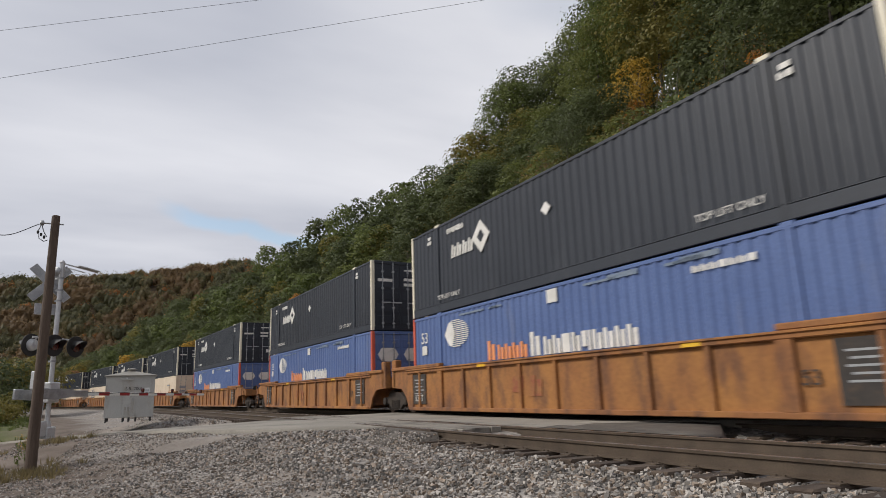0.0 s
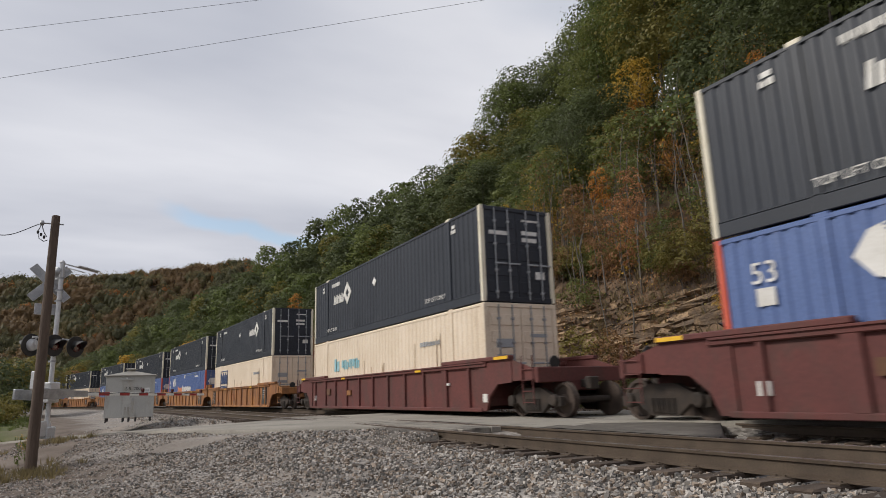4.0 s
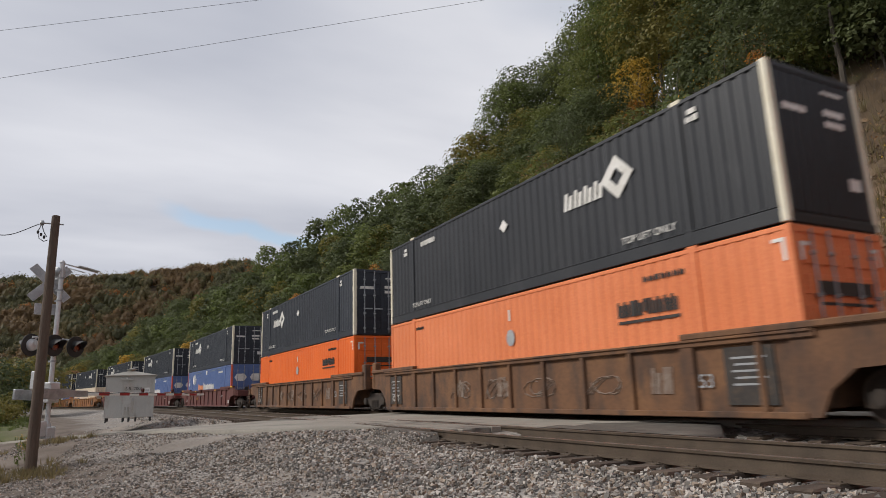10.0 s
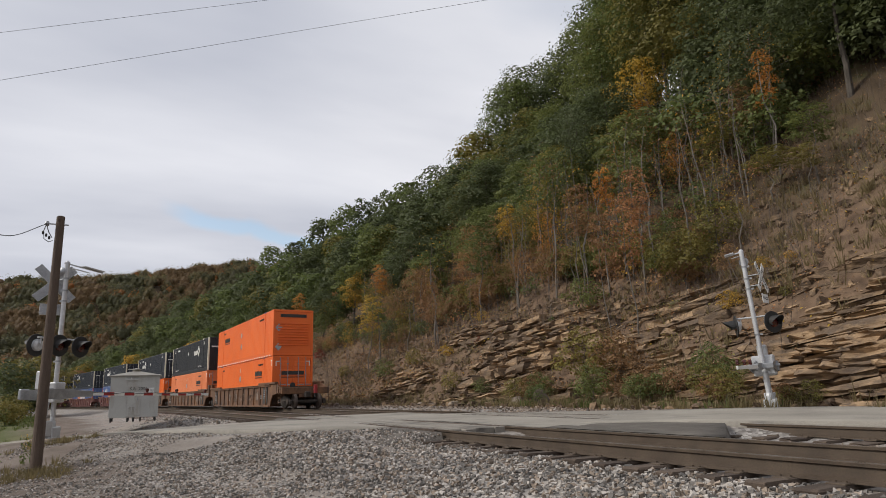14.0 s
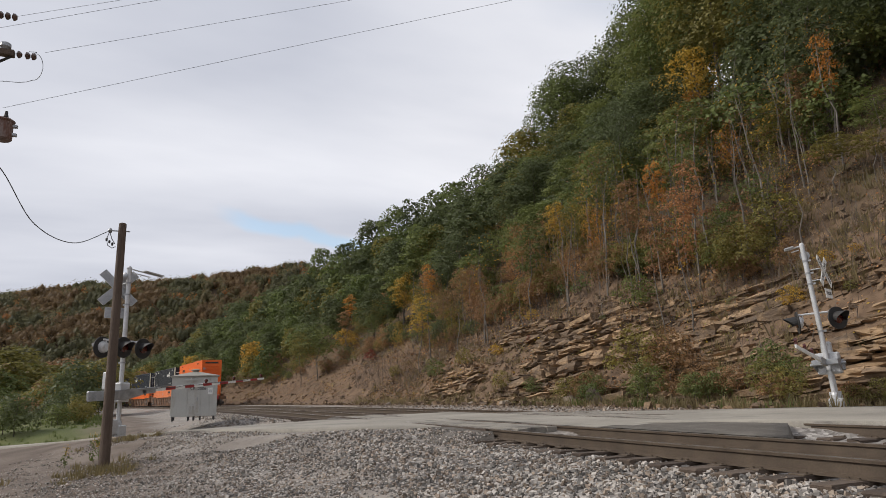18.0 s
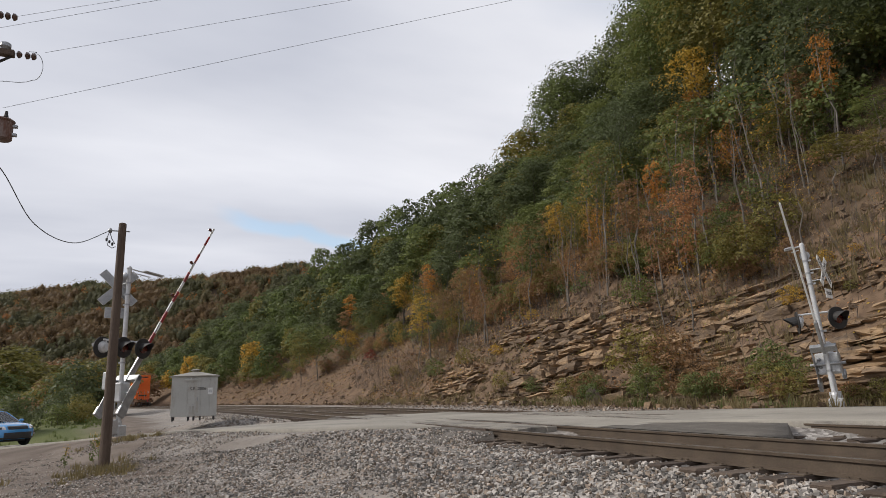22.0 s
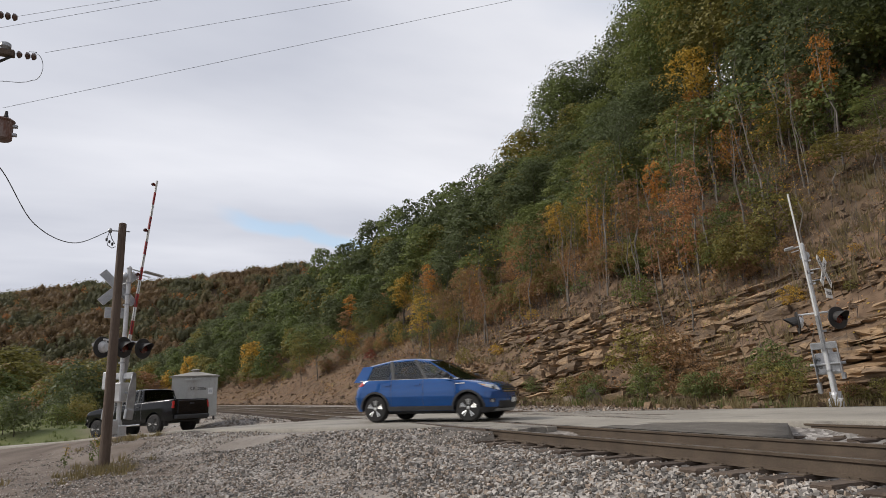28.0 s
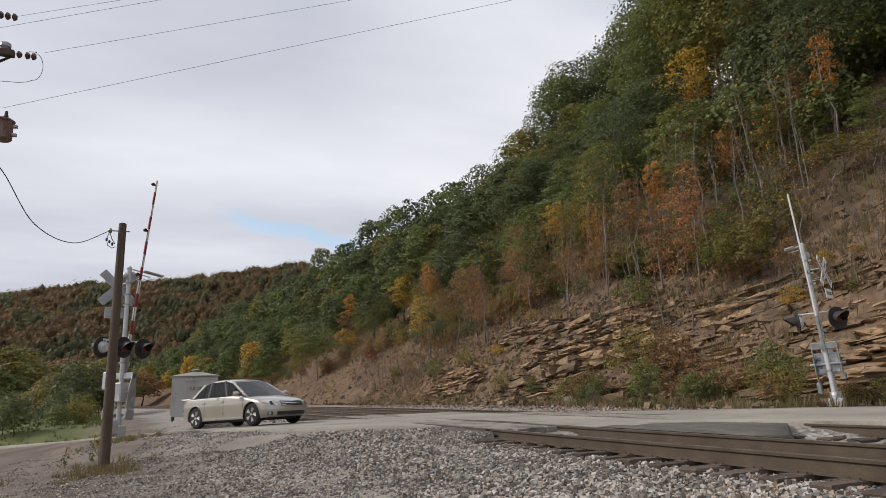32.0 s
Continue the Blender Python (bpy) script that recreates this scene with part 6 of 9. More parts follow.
def rock_cut():
    rng = random.Random(3)
    shapes = []
    for k in range(22):
        me = slab_mesh(k, 1.0, 1.0, 1.0)
        me.materials.append(M["rock"])
        shapes.append(me)
    faces = [thing("rock_face_%d" % (i + 1), "layered tan sandstone ledges in the railway cut", "rock face", kind="structure") for i in range(3)]
    z = -1.6
    bed = 0
    dip = 0.15
    rest = MB()
    while z < 11.5:
        th = rng.choice([0.09, 0.13, 0.18, 0.24, 0.30, 0.42])
        x = -60 + rng.uniform(-2, 0)
        setback = rng.choice([-0.22, -0.10, -0.04, 0.0, 0.06, 0.14, 0.26])
        while x < -7:
            ln = rng.uniform(0.4, 1.7) * (0.6 + 1.8 * th)
            zz = z + dip * (x + 20) + 0.30 * noise.noise(Vector((x * 0.13, bed * 0.1, 0)))
            gap = noise.noise(Vector((x * 0.15, zz * 0.40, 9.0))) - 0.30 * float(sstep(-34, -50, x)) + 0.3 * float(sstep(-30, -22, x)) * float(sstep(4.4, 3.4, zz))
            foot = 17.6 + 0.8 * math.sin(x * 0.21) + 2.0 * float(sstep(-10, 20, x))
            y = foot + 4.8 * (max(zz, 0.05) / 3.9) ** (1 / 1.15) + float(shift(x)) + setback
            i = min(2, max(0, int((x + 47) / 13.3)))
            if gap > (-0.42 if x > -24 else -0.12 if x > -40 else 0.12) and 0.1 < zz < 5.0:
                d = rng.uniform(1.0, 1.6)
                me = rng.choice(shapes)
                m = pose(x + ln / 2, y + d * 0.24 + rng.uniform(-0.13, 0.16), zz, rng.uniform(-3, 4), rng.uniform(-1.5, 1.5) - 8.5, rng.uniform(-4, 4)) @ Matrix.Diagonal((ln * 1.14, d, th * 1.06, 1))
                if len(faces[i].children) < 290:
                    part("rock", me, None, faces[i]).matrix_local = m
                else:
                    k = len(rest.v)
                    rest.v += [m @ p.co for p in me.vertices]
                    rest.f += [tuple(k + j for j in p.vertices) for p in me.polygons]
            x += ln
        z += th * 0.97
        bed += 1
    if rest.v:
        tagged(new("rock_ledges", rest.mesh("rock_ledges", M["rock"])), "upper sandstone beds in the railway cut", "rock", kind="stuff")


rock_cut()


def boulders():
    for x, y, s, tilt, key in ((-25.6, 17.2, 0.8, 24, 1), (-23.9, 17.3, 0.8, -12, 2), (-29.5, 15.9, 0.8, 3, 3), (-34.0, 16.2, 0.5, 10, 4), (-20.0, 17.0, 0.4, 5, 5), (-38.5, 15.8, 0.45, -8, 6), (-46, 15.2, 0.5, 4, 7)):
        me = lump_mesh(100 + key, 0.85 * s, 0.8 * s, 1.15 * s if key == 2 else 0.5 * s)
        me.materials.append(M["greyrock"])
        ob = new("boulder", me)
        ob.matrix_world = pose(x, y, hz(x, y) + (0.3 if key < 3 else 0.16) * s, tilt, tilt * 0.5, key * 40)
        tagged(ob, "weathered grey boulder at the foot of the cut", "boulder", "boulders at the foot of the cut")


boulders()


# ---------------------------------------------------------------- ballast and grass
def stones(name, label, spots, sizes, seed, material="stone", category="gravel"):
    """Many loose stones: uneven eight-cornered lumps."""
    rng = np.random.default_rng(seed)
    n = len(spots)
    cube = np.array([(x, y, z) for x in (-1, 1) for y in (-1, 1) for z in (-1, 1)], float)
    v = cube[None] * (1 + rng.uniform(-0.62, 0.30, (n, 8, 3)))
    v *= sizes[:, None, None] * rng.uniform(0.6, 1.2, (n, 1, 3)) * 0.52
    a, b = rng.uniform(0, 2 * np.pi, n), rng.uniform(-0.7, 0.7, n)
    ca, sa, cb, sb = np.cos(a)[:, None], np.sin(a)[:, None], np.cos(b)[:, None], np.sin(b)[:, None]
    x, y, z = v[..., 0], v[..., 1], v[..., 2]
    x, z = x * cb - z * sb, x * sb + z * cb
    x, y = x * ca - y * sa, x * sa + y * ca
    v = np.stack([x, y, z], -1) + spots[:, None, :]
    q = np.array([(0, 1, 3, 2), (4, 6, 7, 5), (0, 4, 5, 1), (2, 3, 7, 6), (0, 2, 6, 4), (1, 5, 7, 3)])
    f = (np.arange(n)[:, None, None] * 8 + q[None]).reshape(-1, 4)
    me = bpy.data.meshes.new(name)
    me.vertices.add(n * 8)
    me.vertices.foreach_set("co", v.astype(np.float32).ravel())
    me.loops.add(len(f) * 4)
    me.loops.foreach_set("vertex_index", f.astype(np.int32).ravel())
    me.polygons.add(len(f))
    me.polygons.foreach_set("loop_start", np.arange(0, len(f) * 4, 4, dtype=np.int32))
    me.materials.append(M[material])
    me.update(calc_edges=True)
    me.shade_flat()
    ob = new(name, me)
    return tagged(ob, label, category, kind="stuff")


def ballast():
    rng = np.random.default_rng(6)
    parts = []
    # shoulder beside the near line, seen close
    for n, x0, x1, y0, y1, s0, s1 in ((16000, -20, -4, -3.4, 2.8, 0.010, 0.026), (17000, -15, -1.5, 3.0, 5.6, 0.024, 0.062), (18000, -15, -1.5, 0.8, 3.2, 0.018, 0.048), (15000, -21, -5, -1.8, 2.6, 0.016, 0.040), (1500, -13, 0, 5.1, 5.9, 0.024, 0.05), (1100, -9, 0, 7.9, 9.7, 0.02, 0.045), (1200, -8, 0, 12.0, 13.5, 0.03, 0.06),
                                      (3800, -62, -26, 3.2, 5.2, 0.05, 0.09), (1500, -60, -24, 7.6, 9.9, 0.05, 0.09), (2600, -48, -12, 12.6, 16.0, 0.04, 0.10), (1500, -40, -24, -1, 4, 0.03, 0.07)):
        x, y = rng.uniform(x0, x1, n), rng.uniform(y0, y1, n)
        loose = rng.random(n) < 0.16
        x = np.where(loose, x + np.abs(rng.normal(0, 2.2, n)) * (x1 > -6), x)
        y = np.where(loose & (y1 < 4), y - np.abs(rng.normal(0, 1.0, n)), y)
        y = y + shift(x)
        d, _ = road_near(x, y)
        v = y - shift(x)
        # bare trodden patches
        p = np.array([noise.noise(Vector((a * 0.35, b * 0.5, 2.2))) for a, b in zip(x, y)])
        ok = (d > 3.7) & ((p > -0.34) | (v > 3.0)) & (np.abs(v - 5.93) > 0.09) & (np.abs(v - 7.37) > 0.09) & (np.abs(v - 10.21) > 0.09) & (np.abs(v - 11.65) > 0.09)
        ok &= ~((v > 5.6) & (v < 12.2) & (x > -26) & (x < -6.4 - 0.8 * np.maximum(v - 7.5, 0))) | (x > -11.5) & (v < 6)
        ok &= ~((v > 5.95) & (v < 7.4))
        x, y, v = x[ok], y[ok], v[ok]
        s = s0 + (s1 - s0) * rng.random(len(x)) ** 1.7
        z = height(x, y) + s * 0.16
        near = sstep(14, 5, np.abs(x + 14)) * sstep(6.5, 3.5, y) * sstep(-8, -3, y)
        z += near * (0.05 * wave(x, y, 1.3, 2.0) + 0.025 * wave(x, y, 0.45, 5.0))
        parts.append((np.stack([x, y, z], 1), s))
    # loose stones strewn over the edge of the paved ramp
    n = 2600
    x, y = rng.uniform(-17, -10.8, n), 4.8 + 0.75 * rng.random(n) ** 1.5
    parts.append((np.stack([x, y, np.interp(y, [4.85, 5.15, 5.4, 5.6], [-0.27, -0.12, -0.02, 0.03]) + 0.005], 1), 0.016 + 0.026 * rng.random(n) ** 2))
    spots, sizes = np.concatenate([p for p, _ in parts]), np.concatenate([s for _, s in parts])
    brown = rng.random(len(spots)) < np.where(spots[:, 1] - shift(spots[:, 0]) > 7.5, 0.9, 0.3)
    stones("ballast_stones", "loose pale grey crushed stone ballast", spots[~brown], sizes[~brown], 9)
    stones("ballast_stones", "brown and rusty crushed stones among the ballast", spots[brown], sizes[brown], 10, "brownstone")


ballast()


def rubble():
    rng = np.random.default_rng(61)
    n = 9000
    x = np.where(rng.random(n) < 0.40, rng.uniform(-150, -8, n), rng.uniform(-60, -8, n))
    v = 15.6 + np.where(x > -24, 19, 11) * rng.random(n) ** 1.1
    y = v + shift(x)
    s = 0.06 + 0.32 * rng.random(n) ** 3
    d, _ = road_near(x, y)
    k = d > 3.8
    stones("slope_rubble", "broken sandstone rubble on the dirt bank", np.stack([x, y, height(x, y) + s * 0.12], 1)[k], s[k], 62, "rock", "rubble")


rubble()


def tufts(name, label, colour, spots, blades, length, seed):
    rng = np.random.default_rng(seed)
    out = []
    for x, y, s in spots:
        z = hz(x, y)
        n = blades
        a = rng.uniform(0, 2 * np.pi, n)
        r = np.abs(rng.normal(0, 0.16 * s, n))
        b = np.stack([x + r * np.cos(a), y + r * np.sin(a), np.full(n, z - 0.02)], 1)
        d = np.stack([np.cos(a) * rng.uniform(0.1, 0.6, n), np.sin(a) * rng.uniform(0.1, 0.6, n), np.ones(n)], 1)
        ln = (length * s * rng.uniform(0.5, 1.2, n))[:, None]
        w = np.stack([-np.sin(a), np.cos(a), np.zeros(n)], 1) * 0.010 * (1 + s)
        tip = b + d * ln
        out.append(np.stack([b - w, b + w, tip], 1).reshape(-1, 3))
    ob = new(name, poly_soup(name, np.concatenate(out), 3, M[colour]))
    tagged(ob, label, "grass", kind="stuff")


def grasses():
    r = random.Random(14)
    dry = [(r.uniform(-60, -9), r.uniform(16.2, 27), r.uniform(0.6, 1.5)) for _ in range(700)]
    dry += [(r.uniform(-26, -9), r.uniform(22, 36), r.uniform(0.7, 1.6)) for _ in range(500)]
    tufts("dry_grass", "dry tan grass and weeds on the bank", "drygrass", [(x, v + float(shift(x)), s) for x, v, s in dry], 16, 0.45, 1)
    dry2 = [(r.uniform(-50, -11), r.uniform(15.9, 18.4), r.uniform(0.5, 1.3)) for _ in range(300)]
    tufts("dry_grass", "dry brown weeds at the foot of the rocks", "drygrass", [(x, v + float(shift(x)), s) for x, v, s in dry2], 16, 0.4, 7)
    grn = [(r.uniform(-30, -11), r.uniform(16.0, 18.2), r.uniform(0.5, 1.2)) for _ in range(70)]
    grn += [(r.uniform(-75, -36), r.uniform(-16, -3), r.uniform(0.3, 0.8)) for _ in range(420)]
    grn += [(r.uniform(-95, -60), r.uniform(-6.5, 3.0), r.uniform(0.8, 1.8)) for _ in range(260)]
    grn = [(x, y if y < 0 else y + float(shift(x)), s) for x, y, s in grn]
    grn = [g for g in grn if road_near(g[0], g[1])[0][0] > 4 and not (g[0] < -40 and 0.066 * g[0] < g[1] < 12 + float(shift(g[0])))]
    tufts("green_grass", "green grass and weeds by the road", "greengrass", grn, 18, 0.4, 2)
    pole = [(-15.3 + r.gauss(0, 0.5), -1.2 + r.gauss(0, 0.45), r.uniform(0.3, 0.7)) for _ in range(55)]
    pole += [(-20 + r.gauss(0, 0.6), -1.0 + r.gauss(0, 0.5), r.uniform(0.3, 0.6)) for _ in range(30)]
    rod = np.random.default_rng(91)
    P = []
    for gx, gy, h in ((-17.1, -1.95, 0.45), (-17.0, -1.40, 0.62), (-17.2, -1.30, 0.5)):
        stem = new("goldenrod", MB().tube([(gx, gy, hz(gx, gy) - 0.03), (gx + 0.02, gy, hz(gx, gy) + h * 0.6), (gx + 0.07, gy + 0.03, hz(gx, gy) + h)], 0.006, 5).mesh("goldenrod", M["greengrass"]))
        tagged(stem, "tall goldenrod weed with yellow flowers by the pole", "weed", "goldenrod weeds")
        n = 34
        t = rod.random(n)
        c = np.stack([gx + 0.02 + 0.1 * t, gy + 0.04 * t, hz(gx, gy) + h * (0.55 + 0.5 * t)], 1) + rod.normal(0, 0.035, (n, 3))
        fl = part("flower", poly_soup("flower", leaf_quads(rod, c, rod.normal(0, 1, (n, 3)), 0.015), 4, M["leaf_gold"]), None, stem, "yellow flower plume")
        n = 40
        c = np.stack([np.full(n, gx), np.full(n, gy), hz(gx, gy) + h * 0.7 * rod.random(n)], 1) + rod.normal(0, 0.05, (n, 3))
        part("leaf", poly_soup("leaf", leaf_quads(rod, c, rod.normal(0, 1, (n, 3)), 0.035), 4, M["greengrass"]), None, stem)
    tufts("pole_weeds", "low dry weeds round the pole and mast", "drygrass", pole, 18, 0.3, 3)


grasses()


# ---------------------------------------------------------------- crossing signals
def letter_plate(parent, name, words, w, h, size, m, material, ink):
    p = part(name, MB().box(-w / 2, w / 2, -0.006, 0.006, -h / 2, h / 2, 0.003), material, parent)
    p.matrix_local = m
    part("backing", MB().box(-w / 2 + 0.004, w / 2 - 0.004, 0.0055, 0.0085, -h / 2 + 0.004, h / 2 - 0.004), M["galv"], p, "bare grey sheet back")
    lettering(words, size, ink, p, pose(0, -0.0075, 0))
    return p


def crossing_signal(label, m, arm_len, tall, arms_red=True, turn=0.0, lamp_turn=0.0, lamps=((1, 0), (0.22, 180), (-0.94, 180)), yoke=0.42, weight=1.0, reach=0.62, zl=2.55, behind=False, blade=1.22, sign_at=(0.32, 0.0), sign_drop=0.75, panel=((0, -0.1), (0, -0.95))):
    """Mast with crossbuck, flashing lamps and a gate arm. Local +x faces the traffic; returns the thing and its arm."""
    c = thing("crossing_signal", label, "crossing signal", "crossing signals", m)
    part("foundation", MB().box(-0.35, 0.35, -0.35, 0.35, -0.4, 0.06, 0.03), M["greyrock"], c, "weathered concrete foundation")
    base = MB().lathe((0, 0, 0.05), (0, 0, 1), [(0, 0.20), (0.03, 0.20), (0.05, 0.12), (0.40, 0.10), (0.46, 0.08)], 16)
    part("mast_base", base, M["alu"], c)
    for a in range(4):
        bx, by = 0.18 * math.cos(a * 1.57 + 0.78), 0.18 * math.sin(a * 1.57 + 0.78)
        part("bolt", MB().cyl((bx, by, 0.06), (bx, by, 0.16), 0.018, n=6), M["galv"], c)
    part("mast", MB().cyl((0, 0, 0.4), (0, 0, tall), 0.064, n=16).lathe((0, 0, tall), (0, 0, 1), [(0, 0.07), (0.05, 0.068), (0.10, 0.03)], 16), M["alu"], c, smooth=False)
    part("junction_box", MB().box(-0.14, 0.14, 0.10, 0.34, 0.12, 0.52, 0.02), M["alu"], c)
    for z in (1.05, 2.1, tall - 0.45, tall - 0.8, tall - 1.1):
        part("clamp", MB().lathe((0, 0, z), (0, 0, 1), [(0, 0.078), (0.05, 0.078)], 14).box(0.06, 0.14, -0.025, 0.025, z, z + 0.05), M["galv"], c)
    part("conduit", MB().tube([(0.05, 0.22, 0.4), (0.05, 0.16, 0.7), (0.05, 0.13, 1.05)], 0.028, 8), M["alu"], c)
    part("foot_box", MB().box(-0.16, 0.20, -0.18, 0.14, 0.02, 0.36, 0.03), M["alu"], c)
    # gate mechanism
    if behind:
        part("mechanism_box", MB().box(-0.29, 0.29, 0.08, 0.40, 0.98, 1.55, 0.03), M["alu"], c)
        part("mechanism_door", MB().box(-0.25, 0.25, 0.066, 0.08, 1.03, 1.50, 0.005), M["alu"], c)
        for z in (1.18, 1.38):
            part("knob", MB().lathe((-0.19, 0.066, z), (0, -1, 0), [(0, 0.05), (0.03, 0.045), (0.05, 0.02)], 10), M["galv"], c)
    else:
        part("mechanism_box", MB().box(-0.20, 0.20, -0.16, 0.20, 1.0, 1.55, 0.03), M["alu"], c)
        part("mechanism_door", MB().box(0.202, 0.22, -0.12, 0.16, 1.05, 1.5, 0.01), M["alu"], c)
    part("shaft", MB().cyl((-0.42, 0, 1.25), (0.42, 0, 1.25), 0.04, n=10), M["galv"], c)
    part("relay_box", MB().box(-0.13, 0.13, 0.34, 0.56, 1.35, 1.85, 0.03), M["alu"], c)
    # lamps
    face_turn = pose(0, 0, 0, 0, 0, turn)
    lamp_frame = pose(0, 0, zl, 0, 0, lamp_turn)
    part("lamp_arm", MB().cyl((0, -reach - 0.1, 0.0), (0, reach + 0.1, 0.0), 0.026, n=10), M["alu"], c).matrix_basis = lamp_frame @ pose(0, 0, 0.20)
    for s, facing in lamps:
        head = lamp_frame @ pose(0, s * reach, 0) @ pose(0, 0, 0, 0, 0, facing)
        pieces = [("lamp_disc", MB().lathe((0.14, 0, 0), (1, 0, 0), [(-0.02, 0.30), (0.0, 0.305), (0.012, 0.30)], 28), "blackmetal", "black lamp background disc"),
                  ("lens", MB().lathe((0.152, 0, 0), (1, 0, 0), [(0, 0.15), (0.02, 0.145), (0.035, 0.09)], 20), "lens", "unlit dark red lens"),
                  ("lamp_housing", MB().lathe((0.12, 0, 0), (-1, 0, 0), [(0, 0.17), (0.07, 0.155), (0.11, 0.09)], 16), "alu", "silver lamp housing")]
        hood = MB()
        n = 12
        v, q = [], []
        for k in range(n + 1):
            a = math.radians(-20 + 220 * k / n)
            ln = 0.12 + 0.22 * max(0, math.sin(a))
            for r in (0.165, 0.175):
                v += [(0.15, r * math.cos(a), r * math.sin(a)), (0.15 + ln, r * math.cos(a), r * math.sin(a) - 0.03)]
        for k in range(n):
            a, b = 4 * k, 4 * k + 4
            q += [(a, a + 1, b + 1, b), (a + 2, b + 2, b + 3, a + 3), (a + 1, a + 3, b + 3, b + 1)]
        hood.add(v, q)
        pieces.append(("hood", hood, "blackmetal", ""))
        pieces.append(("lamp_bracket", MB().cyl((0, 0, 0), (0, 0, 0.2), 0.02, n=8), "alu", ""))
        for nm, mb, mt, lb in pieces:
            part(nm, mb, M[mt], c, lb).matrix_basis = head
    before = set(c.children)
    # crossbuck on the front, facing +x
    zc = tall - sign_drop
    sx, sy = sign_at
    sign = pose(sx, sy, zc, 0, 0, 90)
    for dz in (0.1, -0.2):
        part("sign_bracket", MB().cyl((0, 0, zc + dz), (sx, sy, zc + dz), 0.018, n=6), M["galv"], c)
    for a, words in ((45, "RAIL   ROAD"), (-45, "CROSSING")):
        letter_plate(c, "crossbuck_blade", words, blade, 0.19 * blade, 0.15 * blade, sign @ pose(0, -0.010 if a > 0 else 0.008, 0, 0, a, 0), M["signwhite"], M["dark"])
    letter_plate(c, "tracks_sign", "TRACKS", 0.5 * blade, 0.24 * blade, 0.11 * blade, sign @ pose(0, 0, -0.58 * blade), M["signwhite"], M["dark"])
    for ob in c.children:
        if ob not in before:
            ob.matrix_basis = face_turn @ ob.matrix_basis
    # top bracket with a small lamp panel
    p0, p1 = Vector((*panel[0], tall + 0.02)), Vector((*panel[1], tall - 0.05))
    part("top_bracket", MB().cyl(p0, p1, 0.02, n=8).cyl(p0.lerp(p1, 0.2) - Vector((0, 0, 0.10)), p0.lerp(p1, 0.65) - Vector((0, 0, 0.10)), 0.016, n=8), M["alu"], c)
    wide = (p1 - p0).normalized().cross(Vector((0, 0, 1))) * 0.09
    q0 = p0.lerp(p1, 0.45)
    plate = MB().add([p + o + Vector((0, 0, z)) for z in (0.022, 0.05) for p, o in ((q0, wide), (p1, wide), (p1, -wide), (q0, -wide))], [(3, 2, 1, 0), (4, 5, 6, 7), (0, 1, 5, 4), (1, 2, 6, 5), (2, 3, 7, 6), (3, 0, 4, 7)])
    part("top_panel", plate, M["alu"], c)
    part("bell", MB().lathe((0, 0.16, tall - 0.25), (0, 1, 0), [(0, 0.13), (0.03, 0.12), (0.07, 0.06), (0.08, 0.03)], 16), M["galv"], c)
    # gate arm, hinged at (0, 0, 1.25); in its own space it lies along +x
    arm = part("gate_arm", MB().box(0.35, 1.3, -0.035, 0.035, -0.09, 0.09, 0.01), M["galv"], c, "striped crossing gate arm")
    arm.matrix_local = pose(0, 0, 1.25)
    for s in (-1, 1):
        hang = weight * (0.55 if behind and s > 0 else 1.0)
        plate = MB().prism([(-0.75 * hang, -0.16), (-0.2, -0.24 * weight), (0.25, -0.12), (0.55, -0.06), (0.55, 0.06), (0.1, 0.12), (-0.75 * hang, 0.10)], s * (yoke - 0.02), s * yoke)
        part("support_plate", plate, M["galv"], arm)
        part("counterweight", MB().box(-1.0 * hang, -0.62 * hang, s * yoke - 0.05, s * yoke + 0.05, -0.22 * weight, 0.12, 0.02), M["galv"], arm)
    part("yoke", MB().box(0.40, 0.58, -yoke, yoke, -0.07, 0.07, 0.015), M["galv"], arm)
    n = int((arm_len - 1.3) / 0.41)
    for k in range(n):
        a, b = 1.3 + k * (arm_len - 1.3) / n, 1.3 + (k + 1) * (arm_len - 1.3) / n
        h = 0.052 - 0.018 * k / n
        part("stripe", MB().box(a, b, -0.02, 0.02, -h, h, 0.006), M["gatered"] if k % 2 and arms_red else M["signwhite"], arm, "red stripe" if k % 2 and arms_red else "white stripe")
    for f in (0.52, 0.74, 0.98):
        x = 0.2 + (arm_len - 0.2) * f - 0.05
        part("arm_lamp", MB().box(x - 0.03, x + 0.03, -0.03, 0.03, 0.05, 0.09, 0.006).lathe((x, -0.03, 0.13), (0, 1, 0), [(0, 0.05), (0.03, 0.055), (0.06, 0.05)], 12), M["lens"], arm, "small red arm lamp")
    cable = [(1.3 + k * 0.3, -0.024, 0.03 + 0.02 * math.sin(k * 1.7)) for k in range(int((arm_len - 1.5) / 0.3))]
    part("cable", MB().tube(cable, 0.008, 5), M["wire"], arm)
    return c, arm


M["lens"] = mat("dark_red_lens", (0.05, 0.006, 0.005), (0.075, 0.009, 0.007), 0.15, scale=6, bump=0, coat=0.5)
M["signwhite"] = mat("white_sign_paint", (0.66, 0.66, 0.63), (0.74, 0.74, 0.71), 0.5, scale=3, fine=30, bump=0.02, dirt=(0.5, 0.49, 0.45), dirt_at=0.64)

